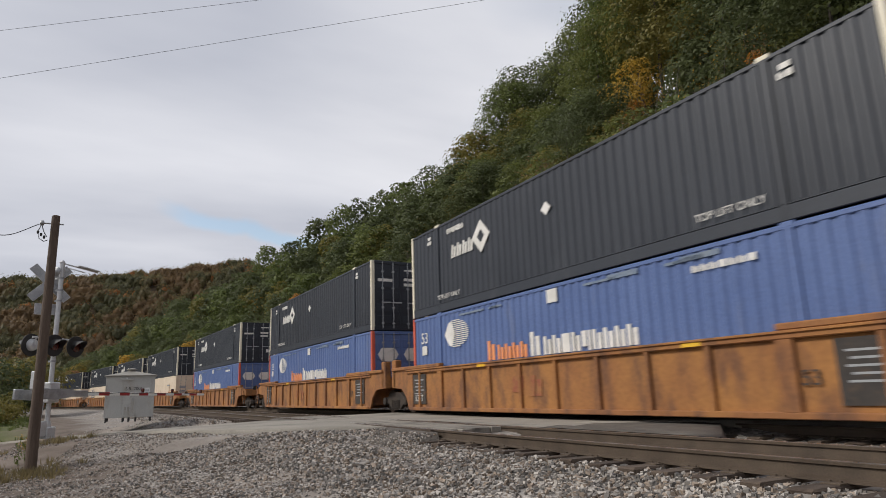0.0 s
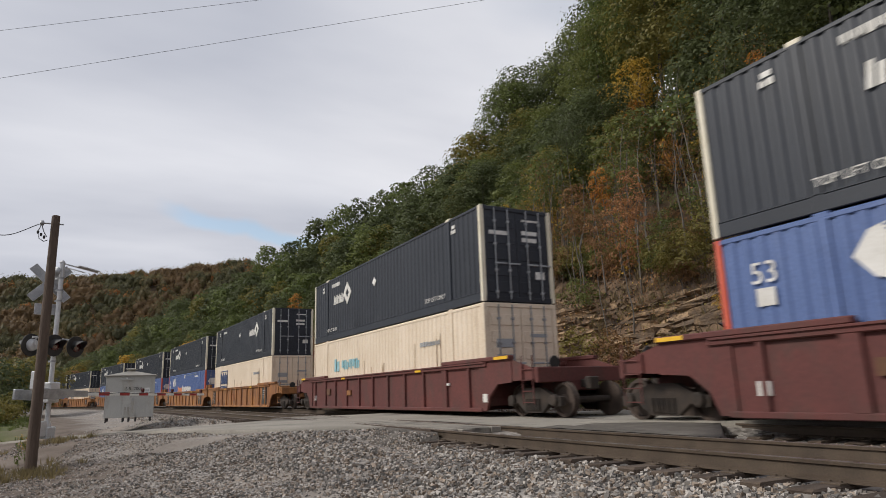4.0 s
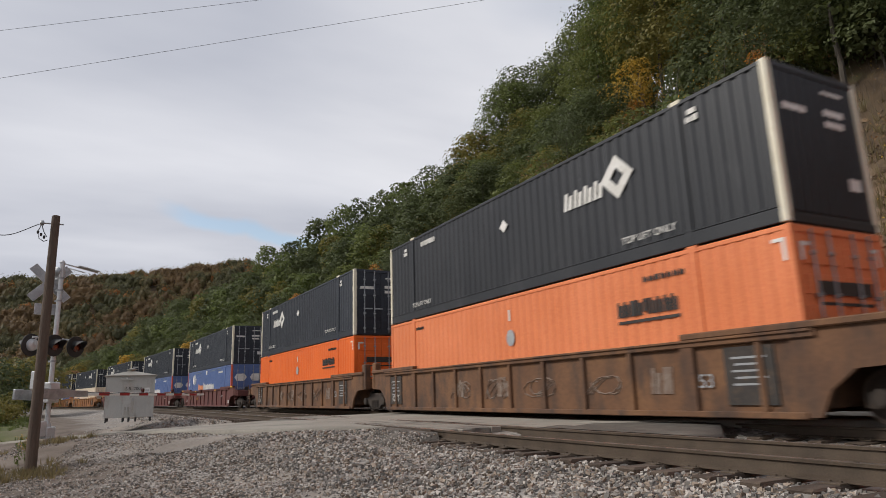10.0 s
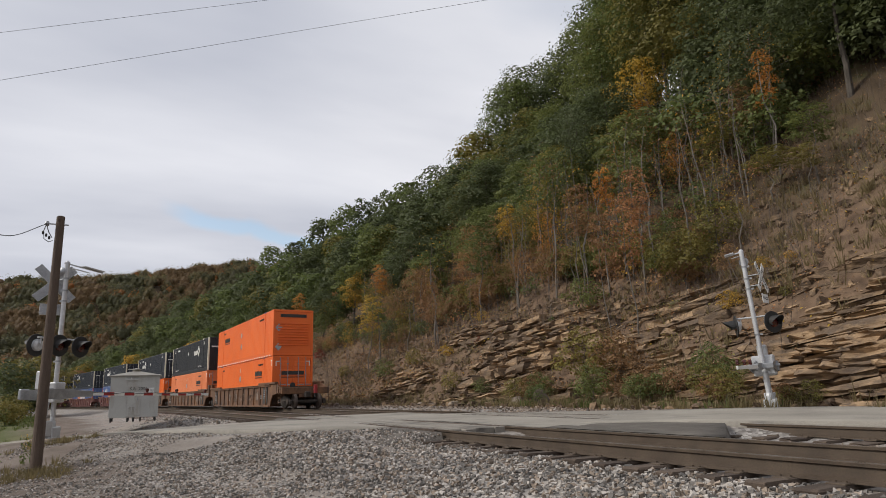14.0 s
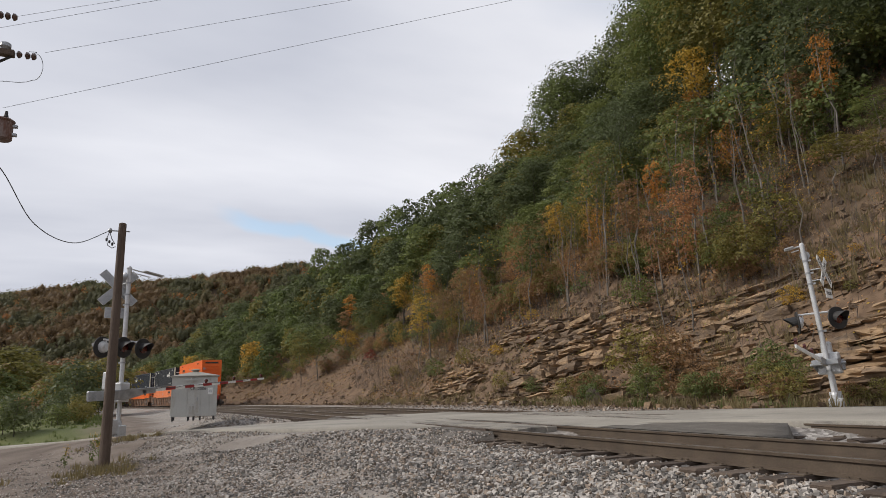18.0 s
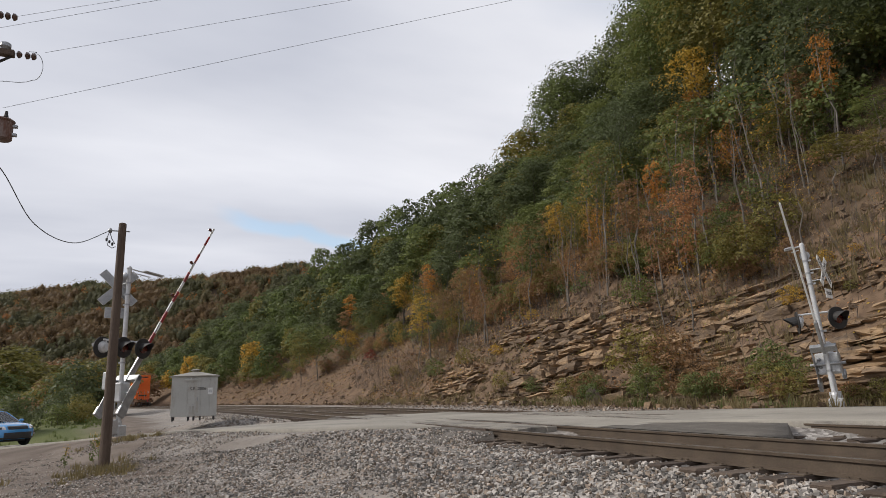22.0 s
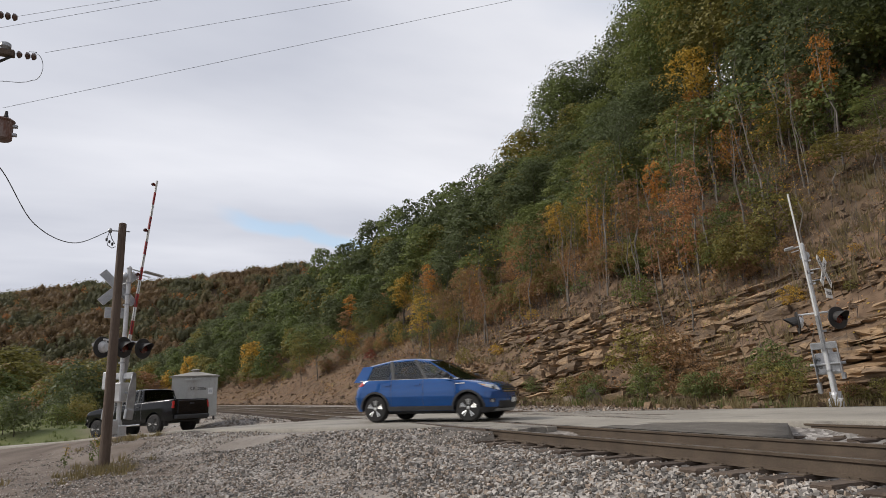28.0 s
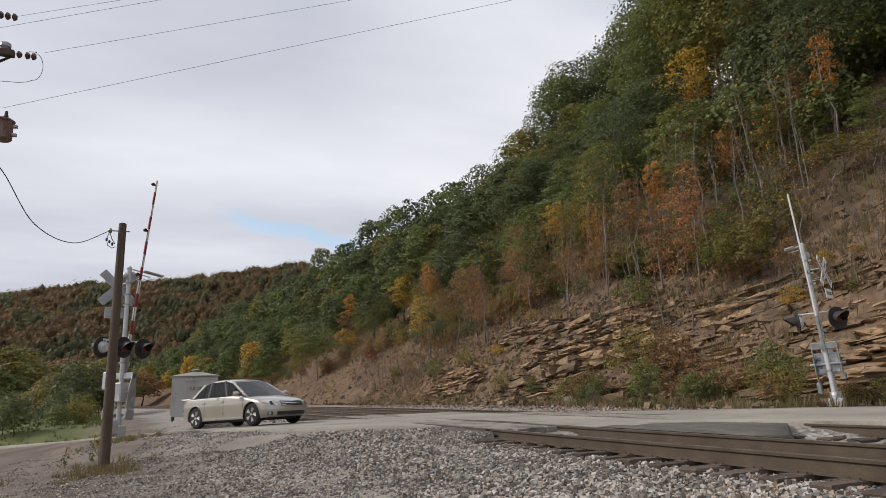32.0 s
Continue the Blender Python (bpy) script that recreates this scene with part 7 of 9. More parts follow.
LEFT_AT, RIGHT_AT = pose(-21.1, -1.16, -0.18, 0, 0, 226), Matrix.Translation((-11.9, 16.3, -0.06)) @ Matrix.Rotation(math.radians(-3.0), 4, Vector((-0.59, 0.81, 0))) @ pose(0, 0, 0, 0, 0, 30)
signal_a, arm_a = crossing_signal("silver crossing mast with crossbuck, lamps and gate by the road", LEFT_AT, 6.75, 4.9, turn=-35, weight=0.74, blade=1.3, sign_at=(0.30, 0.22), sign_drop=0.54, panel=((0, 0.1), (0, -1.3)))
signal_b, arm_b = crossing_signal("silver crossing mast with gate below the rock cut", RIGHT_AT, 4.7, 4.5, False, -10, -84, ((-1, 280), (1, 44)), 0.31, 0.75, 0.36, 2.42, True, 1.06, (0.40, 0.0), 0.80, ((0, 0), (-0.45, -0.05)))


def arm_pose(deg):
    """The arm's pose on its mast: it swings up from local -y."""
    return Matrix.Translation((0, 0, 1.25)) @ pose(0, 0, 0, 0, 0, -90) @ pose(0, 0, 0, 0, -deg, 0)


ARM_A = [(0, -1), (17.2, -1), (17.7, 1), (18.0, 4), (18.5, 10), (19, 17.5), (19.5, 25), (20, 31.5), (20.5, 38), (21, 45), (21.5, 51), (22, 58), (22.5, 65), (23, 72.5), (23.5, 80), (24, 86), (24.3, 86.5), (24.7, 84), (25.2, 83), (32, 83)]


# ---------------------------------------------------------------- signal shed
def signal_shed():
    s = thing("signal_shed", "silver-grey steel signal shed with a hipped roof", "shed", m=pose(-35.5, 1.43, -0.05, 0, 0, -3))
    w, d, h = 1.04, 0.9, 2.02
    part("wall", MB().box(-d, d, -w, w, 0.10, h, 0.012), M["shed"], s)
    for y in (-w, -0.33, 0.27, 0.70, w):
        part("seam", MB().box(d - 0.002, d + 0.022, y - 0.018, y + 0.018, 0.12, h - 0.02, 0.004), M["shed"], s)
    part("door", MB().box(d + 0.0, d + 0.016, -0.31, 0.25, 0.18, h - 0.10, 0.006), M["shed"], s)
    part("door_handle", MB().box(d + 0.016, d + 0.05, 0.12, 0.16, 0.85, 1.02, 0.006), M["galv"], s)
    part("hood", MB().prism([(d, h - 0.06), (d + 0.10, h - 0.14), (d + 0.10, h - 0.20), (d, h - 0.16)], -0.45, 0.12), M["shed"], s)
    for k in range(7):
        for y in (-0.22, -0.08):
            part("louvre", MB().box(d + 0.016, d + 0.026, y, y + 0.09, 0.25 + 0.05 * k, 0.275 + 0.05 * k, 0.003), M["shedroof"], s)
    e = 0.10
    roof = MB().add([(-d - e, -w - e, h), (d + e, -w - e, h), (d + e, w + e, h), (-d - e, w + e, h), (-d - e, -w - e, h + 0.04), (d + e, -w - e, h + 0.04), (d + e, w + e, h + 0.04), (-d - e, w + e, h + 0.04),
                     (-0.15, -0.15, h + 0.26), (0.15, -0.15, h + 0.26), (0.15, 0.15, h + 0.26), (-0.15, 0.15, h + 0.26)],
                    [(0, 3, 2, 1), (0, 1, 5, 4), (1, 2, 6, 5), (2, 3, 7, 6), (3, 0, 4, 7), (4, 5, 9, 8), (5, 6, 10, 9), (6, 7, 11, 10), (7, 4, 8, 11), (8, 9, 10, 11)])
    part("roof", roof, M["shedroof"], s)
    part("ventilator", MB().lathe((0, 0, h + 0.24), (0, 0, 1), [(0, 0.16), (0.08, 0.16), (0.09, 0.24), (0.12, 0.24), (0.17, 0.05)], 16), M["shedroof"], s)
    for x in (-d + 0.1, d - 0.1):
        for y in (-w + 0.08, -0.25, 0.0, 0.3, w - 0.1):
            part("foot", MB().box(x - 0.05, x + 0.05, y - 0.04, y + 0.04, -0.10, 0.11, 0.008), M["blackmetal"], s)
    lettering("S.R. 2006", 0.20, M["dark"], s, pose(d + 0.03, 0.16, 1.42, 0, 0, 90))
    n = part("notice", MB().box(d + 0.016, d + 0.024, 0.62, 0.84, 1.14, 1.46, 0.003), M["signwhite"], s, "small white notice with grey bars")
    for k in range(4):
        part("notice_bar", MB().box(d + 0.024, d + 0.026, 0.65, 0.81, 1.19 + k * 0.06, 1.215 + k * 0.06), M["greysign"], n)
    part("lamp", MB().lathe((d + 0.1, -0.18, h - 0.10), (1, 0, 0), [(0, 0.03), (0.03, 0.028), (0.04, 0.015)], 12), M["signwhite"], s)
    return s


signal_shed()


# ---------------------------------------------------------------- poles and wires
def wood_pole(label, x, y, z0, top, r0, r1):
    p = thing("utility_pole", label, "pole", m=pose(x, y, z0))
    mb = MB().lathe((0, 0, -0.5), (0, 0, 1), [((top + 0.5) * k / 8, r0 + (r1 - r0) * k / 8) for k in range(9)] + [(top + 0.52, r1 * 0.6)], 16)
    part("shaft", mb, M["pole"], p)
    return p


def wire(points, r, label="thin dark overhead wire", name="wire"):
    P = [Vector(p) for p in points]
    P = [P[0] * 2 - P[1]] + P + [P[-1] * 2 - P[-2]]
    pts = []
    for a, b, c, d in zip(P, P[1:], P[2:], P[3:]):
        for k in range(12):
            t = k / 12
            pts.append(0.5 * (2 * b + (c - a) * t + (2 * a - 5 * b + 4 * c - d) * t * t + (3 * b - a - 3 * c + d) * t ** 3))
    pts.append(P[-2])
    ob = new(name, MB().tube(pts, r, 5).mesh(name, M["wire"]))
    return tagged(ob, label, "wire", "overhead wires")


small_pole = wood_pole("weathered brown wooden pole beside the road", -15.68, -1.07, -0.33, 5.07, 0.112, 0.080)
part("bracket", MB().cyl((0, -0.25, 4.90), (0, 0.16, 4.90), 0.015, n=6).lathe((0, -0.24, 4.85), (0, 0, 1), [(0, 0.03), (0.05, 0.045), (0.1, 0.03)], 10), M["galv"], small_pole, "insulated wire bracket")
part("loop_wire", MB().tube([(0, -0.25, 4.88), (0.02, -0.30, 4.7), (0.0, -0.27, 4.56), (0, -0.18, 4.5), (0, -0.11, 4.54)], 0.009, 5).tube([(0, -0.25, 4.88), (0.0, -0.2, 4.72), (0, -0.13, 4.6)], 0.009, 5), M["wire"], small_pole)
for k in range(3):
    part("clip", MB().lathe((0, -0.30 + 0.06 * k, 4.66 - 0.05 * k), (0, 0, 1), [(0, 0.02), (0.05, 0.025), (0.07, 0.015)], 8), M["blackmetal"], small_pole)

M["insul"] = mat("brown_porcelain", (0.07, 0.035, 0.025), (0.09, 0.045, 0.03), 0.25, scale=4, bump=0, coat=0.4)
M["rusttank"] = mat("rust_stained_tank", (0.17, 0.11, 0.09), (0.24, 0.20, 0.18), 0.7, scale=4, fine=20, bump=0.1, streak=0.7, dirt=(0.12, 0.05, 0.03), dirt_at=0.5)
BIGX, BIGY = -11.85, -3.35
big_pole = wood_pole("tall brown utility pole with crossarm and transformer", BIGX, BIGY, -0.6, 9.4, 0.17, 0.13)
part("crossarm", MB().box(-0.06, 0.06, -0.95, 0.70, 7.16, 7.27, 0.01), M["pole"], big_pole)
for y1 in (-0.7, 0.65):
    part("brace", MB().cyl((0, 0.0, 6.65), (0, y1, 7.16), 0.022, n=6), M["blackmetal"], big_pole)
    part("brace", MB().cyl((0, 0, 7.75), (0, y1 * 0.6, 7.28), 0.02, n=6), M["blackmetal"], big_pole)
for y in (0.60, 0.73, 0.85, 0.94):
    part("insulator", MB().lathe((0, y, 7.22), (0, 1, 0), [(0, 0.028), (0.02, 0.062), (0.05, 0.058), (0.08, 0.028)], 12), M["insul"], big_pole, "brown porcelain insulator")
part("cutout", MB().lathe((0.0, 0.56, 7.30), (0, 0, 1), [(-0.03, 0.05), (0.02, 0.085), (0.08, 0.08), (0.11, 0.03)], 12), M["galv"], big_pole)
for k in range(3):
    part("insulator", MB().lathe((0, 0.40 + 0.1 * k, 7.90), (0, 1, 0), [(0, 0.03), (0.02, 0.065), (0.05, 0.06), (0.08, 0.03)], 12), M["insul"], big_pole, "brown porcelain insulator")
part("post_bracket", MB().box(-0.04, 0.04, 0.08, 0.42, 7.87, 7.93, 0.008), M["galv"], big_pole)
tf = part("transformer", MB().lathe((0, 0.66, 5.66), (0, 0, 1), [(0, 0.13), (0.02, 0.15), (0.30, 0.15), (0.33, 0.175), (0.36, 0.14), (0.39, 0.04)], 20), M["rusttank"], big_pole, "rust-stained grey transformer can")
part("bushing", MB().lathe((0.0, 0.69, 6.03), (0, 0, 1), [(0, 0.025), (0.04, 0.038), (0.09, 0.026), (0.14, 0.02)], 10), M["blackmetal"], tf)
for z in (5.74, 5.89):
    part("lug", MB().box(-0.035, 0.035, 0.80, 0.87, z, z + 0.05, 0.008), M["galv"], tf)
part("hanger", MB().box(-0.05, 0.05, 0.1, 0.53, 5.72, 5.95, 0.01), M["galv"], tf)
bend = [math.pi * (0.5 - k / 12) for k in range(13)]
part("jumper", MB().tube([(0, 0.90, 7.30), (0, 1.02, 7.31)] + [(0.01, 1.0 + 0.13 * math.cos(t), 7.03 + 0.25 * math.sin(t)) for t in bend] + [(0, 0.92, 6.74), (0, 0.80, 6.71), (0, 0.5, 6.69), (0, 0.14, 6.63)], 0.005, 5), M["wire"], big_pole)


def span(a, b, reach):
    """A long wire from its insulator through a second point and on out of sight."""
    a, b = Vector(a), Vector(b)
    wire([a, b, a + (b - a) * reach], 0.003)


span((-11.94, -2.73, 7.36), (-10.76, 1.56, 8.46), 3.0)
span((-11.83, -2.94, 7.03), (-10.04, 3.59, 8.83), 2.6)
span((-11.9, -2.23, 6.75), (-9.41, 6.83, 9.11), 2.2)
span((-11.95, -2.75, 5.66), (-7.88, 7.55, 8.07), 2.4)
wire([(-11.85, -3.15, 4.95), (-12.25, -2.74, 4.70), (-13.4, -2.38, 4.07), (-14.53, -1.86, 3.99), (-15.68, -1.32, 4.56)], 0.009, "black insulated service drop wire")


# ---------------------------------------------------------------- vehicles
def car_paint(name, a, b, flake=0.4, rough=0.28):
    return mat(name, a, b, rough, metal=flake, scale=1.2, fine=200, bump=0, coat=0.9, grain=0.12)


M["skyblue"] = car_paint("sky_blue_car_paint", (0.045, 0.235, 0.50), (0.055, 0.255, 0.54), 0.1, 0.22)
M["deepblue"] = car_paint("deep_blue_car_paint", (0.003, 0.062, 0.225), (0.005, 0.072, 0.26), 0.35, 0.16)
M["blackcar"] = mat("black_car_paint", (0.004, 0.004, 0.005), (0.006, 0.006, 0.007), 0.15, scale=1.2, fine=200, bump=0, grain=0.1, spec=0.36)
M["silvercar"] = car_paint("champagne_silver_car_paint", (0.40, 0.36, 0.31), (0.45, 0.41, 0.355), 0.5, 0.3)
M["tyre"] = mat("tyre_rubber", (0.014, 0.013, 0.012), (0.024, 0.022, 0.021), 0.85, scale=4, fine=40, bump=0.2)
M["alloy"] = mat("machined_alloy", (0.46, 0.46, 0.45), (0.56, 0.56, 0.55), 0.35, metal=0.6, scale=5, bump=0)
M["darkalloy"] = mat("dark_alloy", (0.03, 0.03, 0.03), (0.06, 0.06, 0.06), 0.4, metal=0.6, scale=5, bump=0)
M["cladding"] = mat("dark_plastic_cladding", (0.022, 0.022, 0.024), (0.035, 0.035, 0.036), 0.6, scale=4, fine=60, bump=0.1)
M["chrome"] = mat("chrome_trim", (0.62, 0.62, 0.62), (0.70, 0.70, 0.70), 0.12, metal=1.0, scale=4, bump=0)
M["headlamp"] = mat("headlamp_lens", (0.38, 0.38, 0.37), (0.62, 0.62, 0.60), 0.12, metal=0.5, scale=9, bump=0, coat=1.0)
M["taillamp"] = mat("red_tail_lens", (0.38, 0.012, 0.012), (0.45, 0.02, 0.018), 0.2, scale=6, bump=0, coat=0.8)
M["amber"] = mat("amber_lens", (0.60, 0.22, 0.03), (0.65, 0.26, 0.04), 0.2, scale=6, bump=0, coat=0.8)
M["cabin"] = mat("dark_cabin_trim", (0.03, 0.03, 0.032), (0.05, 0.05, 0.052), 0.85, scale=4, bump=0.1)


def glass_mat(name, tint):
    """Thin window glass: tinted see-through with a clear reflection."""
    m = bpy.data.materials.new(name)
    m.use_nodes = True
    n, l = m.node_tree.nodes, m.node_tree.links
    n.remove(n["Principled BSDF"])
    clear, gloss, fres, mixer = (n.new("ShaderNode" + k) for k in ("BsdfTransparent", "BsdfGlossy", "Fresnel", "MixShader"))
    clear.inputs["Color"].default_value = (*tint, 1)
    gloss.inputs["Roughness"].default_value = 0.03
    fres.inputs["IOR"].default_value = 1.5
    l.new(fres.outputs[0], mixer.inputs[0])
    l.new(clear.outputs[0], mixer.inputs[1])
    l.new(gloss.outputs[0], mixer.inputs[2])
    l.new(mixer.outputs[0], n["Material Output"].inputs[0])
    return m


M["glass"] = glass_mat("window_glass", (0.93, 0.95, 0.94))
M["privacy"] = glass_mat("dark_tinted_glass", (0.76, 0.77, 0.77))


def slab(corners, thick, out):
    """A thin pane over four or more corners, pushed out along `out`."""
    o = Vector(out).normalized() * thick
    a = [Vector(c) for c in corners]
    n = len(a)
    return MB().add(a + [p + o for p in a], [tuple(range(n)), tuple(range(n, 2 * n))[::-1]] + [(i, n + i, n + (i + 1) % n, (i + 1) % n) for i in range(n)])


def rounded(ob, width=0.035, seg=2):
    b = ob.modifiers.new("bevel", "BEVEL")
    b.width, b.segments, b.limit_method, b.angle_limit = width, seg, "ANGLE", radians(32)
    ob.data.shade_smooth()
    return ob


def arch(cx, cz, r, n=9):
    return [(cx + r * math.cos(math.pi * (1 - k / n)), cz + r * math.sin(math.pi * (1 - k / n))) for k in range(n + 1)]


def wheel(parent, x, y, r, w, spokes, rim_mat):
    s = 1 if y > 0 else -1
    hub = MB().lathe((0, s * (w / 2 - 0.07), 0), (0, s, 0), [(0, 0.62 * r), (0.03, 0.66 * r), (0.05, 0.64 * r), (0.035, 0.58 * r), (-0.02, 0.2 * r)], 24)
    hb = part("wheel", hub, M["blackmetal"], parent, "spoked alloy wheel with black tyre")
    hb.matrix_local = pose(x, y, r)
    t = MB().lathe((0, -w / 2, 0), (0, 1, 0), [(0.0, 0.64 * r), (0.0, 0.86 * r), (0.035, 0.975 * r), (0.06, r), (w - 0.06, r), (w - 0.035, 0.975 * r), (w, 0.86 * r), (w, 0.64 * r)], 32)
    part("tyre", t, M["tyre"], hb)
    for k in range(spokes):
        a = 2 * math.pi * k / spokes
        yy = s * (w / 2 - 0.012)
        for d in ((-0.15, 0.0), (0.15, 0.0)) if spokes <= 6 else ((0, 0),):
            c0, c1 = a + d[0] * 0.3, a + d[0]
            p0 = (0.14 * r * math.cos(c0), yy - s * 0.01, 0.14 * r * math.sin(c0))
            p1 = (0.63 * r * math.cos(c1), yy, 0.63 * r * math.sin(c1))
            part("spoke", MB().cyl(p0, p1, 0.062 * r, 0.085 * r, n=6), rim_mat, hb)
    part("hub_cap", MB().lathe((0, s * (w / 2 - 0.03), 0), (0, s, 0), [(0, 0.16 * r), (0.025, 0.15 * r), (0.035, 0.08 * r)], 14), rim_mat, hb)
    return hb


def interp2(pts, z):
    """x at height z on an outline given as (x, z) with z rising."""
    return float(np.interp(z, [p[1] for p in pts], [p[0] for p in pts]))


SIDE_S, SIDE_F = [0, 0.12, 0.4, 0.62, 0.70, 0.86, 0.95, 1.0], [0.962, 0.984, 1.0, 0.998, 0.990, 0.972, 0.950, 0.915]


class Shell:
    """The painted lower body as a smooth stack of rounded outlines."""

    def __init__(self, q):
        self.q, self.w = q, q["w"] / 2
        self.lf, self.lr, self.pow = q.get("round_f", 0.62), q.get("round_r", 0.42), q.get("power", 2.3)

    def half(self, z):
        q = self.q
        return self.w * float(np.interp((z - q["sill"]) / (q["belt"] + 0.03 - q["sill"]), SIDE_S, SIDE_F))

    def front(self, phi, z, off=0.0):
        """A point of the nose; phi runs from -90 (one side) over 0 (middle) to 90."""
        c, s = math.cos(radians(phi)), math.sin(radians(phi))
        e = 2 / self.pow
        y = (1 if s >= 0 else -1) * self.half(z) * abs(s) ** e
        return Vector((interp2(self.q["front"], z) - self.lf * (1 - abs(c) ** e) + off * c, y + off * s, z))

    def rear(self, phi, z, off=0.0):
        c, s = math.cos(radians(phi)), math.sin(radians(phi))
        e = 2 / self.pow
        y = (1 if s >= 0 else -1) * self.half(z) * abs(s) ** e
        return Vector((interp2(self.q["rear"], z) + self.lr * (1 - abs(c) ** e) - off * c, y + off * s, z))

    def flank(self, x, z, s, off=0.0):
        h = self.half(z)
        df, dr = interp2(self.q["front"], z) - x, x - interp2(self.q["rear"], z)
        for d, l in ((df, self.lf), (dr, self.lr)):
            if d < l:
                h *= max(0.0, 1 - max(0.0, min(1.0, (l - d) / l)) ** self.pow) ** (1 / self.pow)
        return Vector((x, s * (h + off), z))

    def patch(self, kind, a0, a1, low, high, off=0.008, n=8, m=3, s=1):
        """A skin piece laid on the body: kind is front, rear or flank; low and high are heights at both ends."""
        grid, back = [], []
        for i in range(n + 1):
            t = i / n
            a = a0 + (a1 - a0) * t
            z0, z1 = low[0] + (low[1] - low[0]) * t, high[0] + (high[1] - high[0]) * t
            for j in range(m + 1):
                z = z0 + (z1 - z0) * j / m
                if kind == "flank":
                    grid.append(self.flank(a, z, s, off))
                    back.append(self.flank(a, z, s, -0.01))
                else:
                    f = self.front if kind == "front" else self.rear
                    grid.append(f(a, z, off))
                    back.append(f(a, z, -0.01))
        k = m + 1
        f = [(i * k + j, (i + 1) * k + j, (i + 1) * k + j + 1, i * k + j + 1) for i in range(n) for j in range(m)]
        rim = [i * k for i in range(n + 1)] + [n * k + j for j in range(1, m + 1)] + [i * k + m for i in range(n - 1, -1, -1)] + [j for j in range(m - 1, 0, -1)]
        nv = len(grid)
        f += [(rim[i], rim[(i + 1) % len(rim)], nv + rim[(i + 1) % len(rim)], nv + rim[i]) for i in range(len(rim))]
        return MB().add(grid + back, f)


def body_shell(c, q, sh, P):
    zs = q["sill"]
    top = max(q["front"][-1][1], q["rear"][-1][1])
    levels = sorted(set([zs] + [round(z, 3) for _, z in q["front"] + q["rear"] if z > zs + 0.02] + list(np.round(np.linspace(zs, top, 14), 3))))
    rings = []
    for z in levels:
        ring = [sh.front(p, z) for p in range(-90, 91, 10)]
        x0, x1 = interp2(q["front"], z) - sh.lf, interp2(q["rear"], z) + sh.lr
        ring += [Vector((x0 + (x1 - x0) * k / 7, sh.half(z), z)) for k in range(1, 7)]
        ring += [sh.rear(p, z) for p in range(90, -91, -10)]
        ring += [Vector((x1 + (x0 - x1) * k / 7, -sh.half(z), z)) for k in range(1, 7)]
        rings.append(ring)
    n = len(rings[0])
    v = [p for r in rings for p in r]
    f = [(i * n + k, i * n + (k + 1) % n, (i + 1) * n + (k + 1) % n, (i + 1) * n + k) for i in range(len(rings) - 1) for k in range(n)]
    f += [tuple(range(n))[::-1], tuple(range((len(rings) - 1) * n, len(rings) * n))]
    me = MB().add(v, f).mesh("body", P)
    me.materials.append(M["cabin"])
    me.materials.append(M["cladding"])
    bm = bmesh.new()
    bm.from_mesh(me)
    bmesh.ops.recalc_face_normals(bm, faces=bm.faces[:])
    bm.to_mesh(me)
    bm.free()
    me.polygons[len(me.polygons) - 1].material_index = 1 if not q.get("deck") else 0
    ob = part("body", me, None, c)
    cut = MB()
    ar = q["r"] + q.get("gap", 0.07)
    for x in (q["axle_f"], q["axle_r"]):
        for s in (-1, 1):
            cut.cyl((x, s * (sh.w - 0.30), q["r"]), (x, s * (sh.w + 0.2), q["r"]), ar, n=36)
    cm = cut.mesh("well", M["cladding"])
    cm.materials.append(M["cladding"])
    cm.materials.append(M["cladding"])
    for p in cm.polygons:
        p.material_index = 2
    bm = bmesh.new()
    bm.from_mesh(cm)
    bmesh.ops.recalc_face_normals(bm, faces=bm.faces[:])
    bm.to_mesh(cm)
    bm.free()
    co = new("well", cm)
    mod = ob.modifiers.new("wells", "BOOLEAN")
    mod.object, mod.operation, mod.solver = co, "DIFFERENCE", "EXACT"
    bpy.context.view_layer.update()
    done = bpy.data.meshes.new_from_object(ob.evaluated_get(bpy.context.evaluated_depsgraph_get()))
    ob.modifiers.clear()
    bpy.data.objects.remove(co)
    done.name = "body"
    ob.data = done
    done.shade_smooth()
    done.set_sharp_from_angle(angle=radians(38))
    return ob


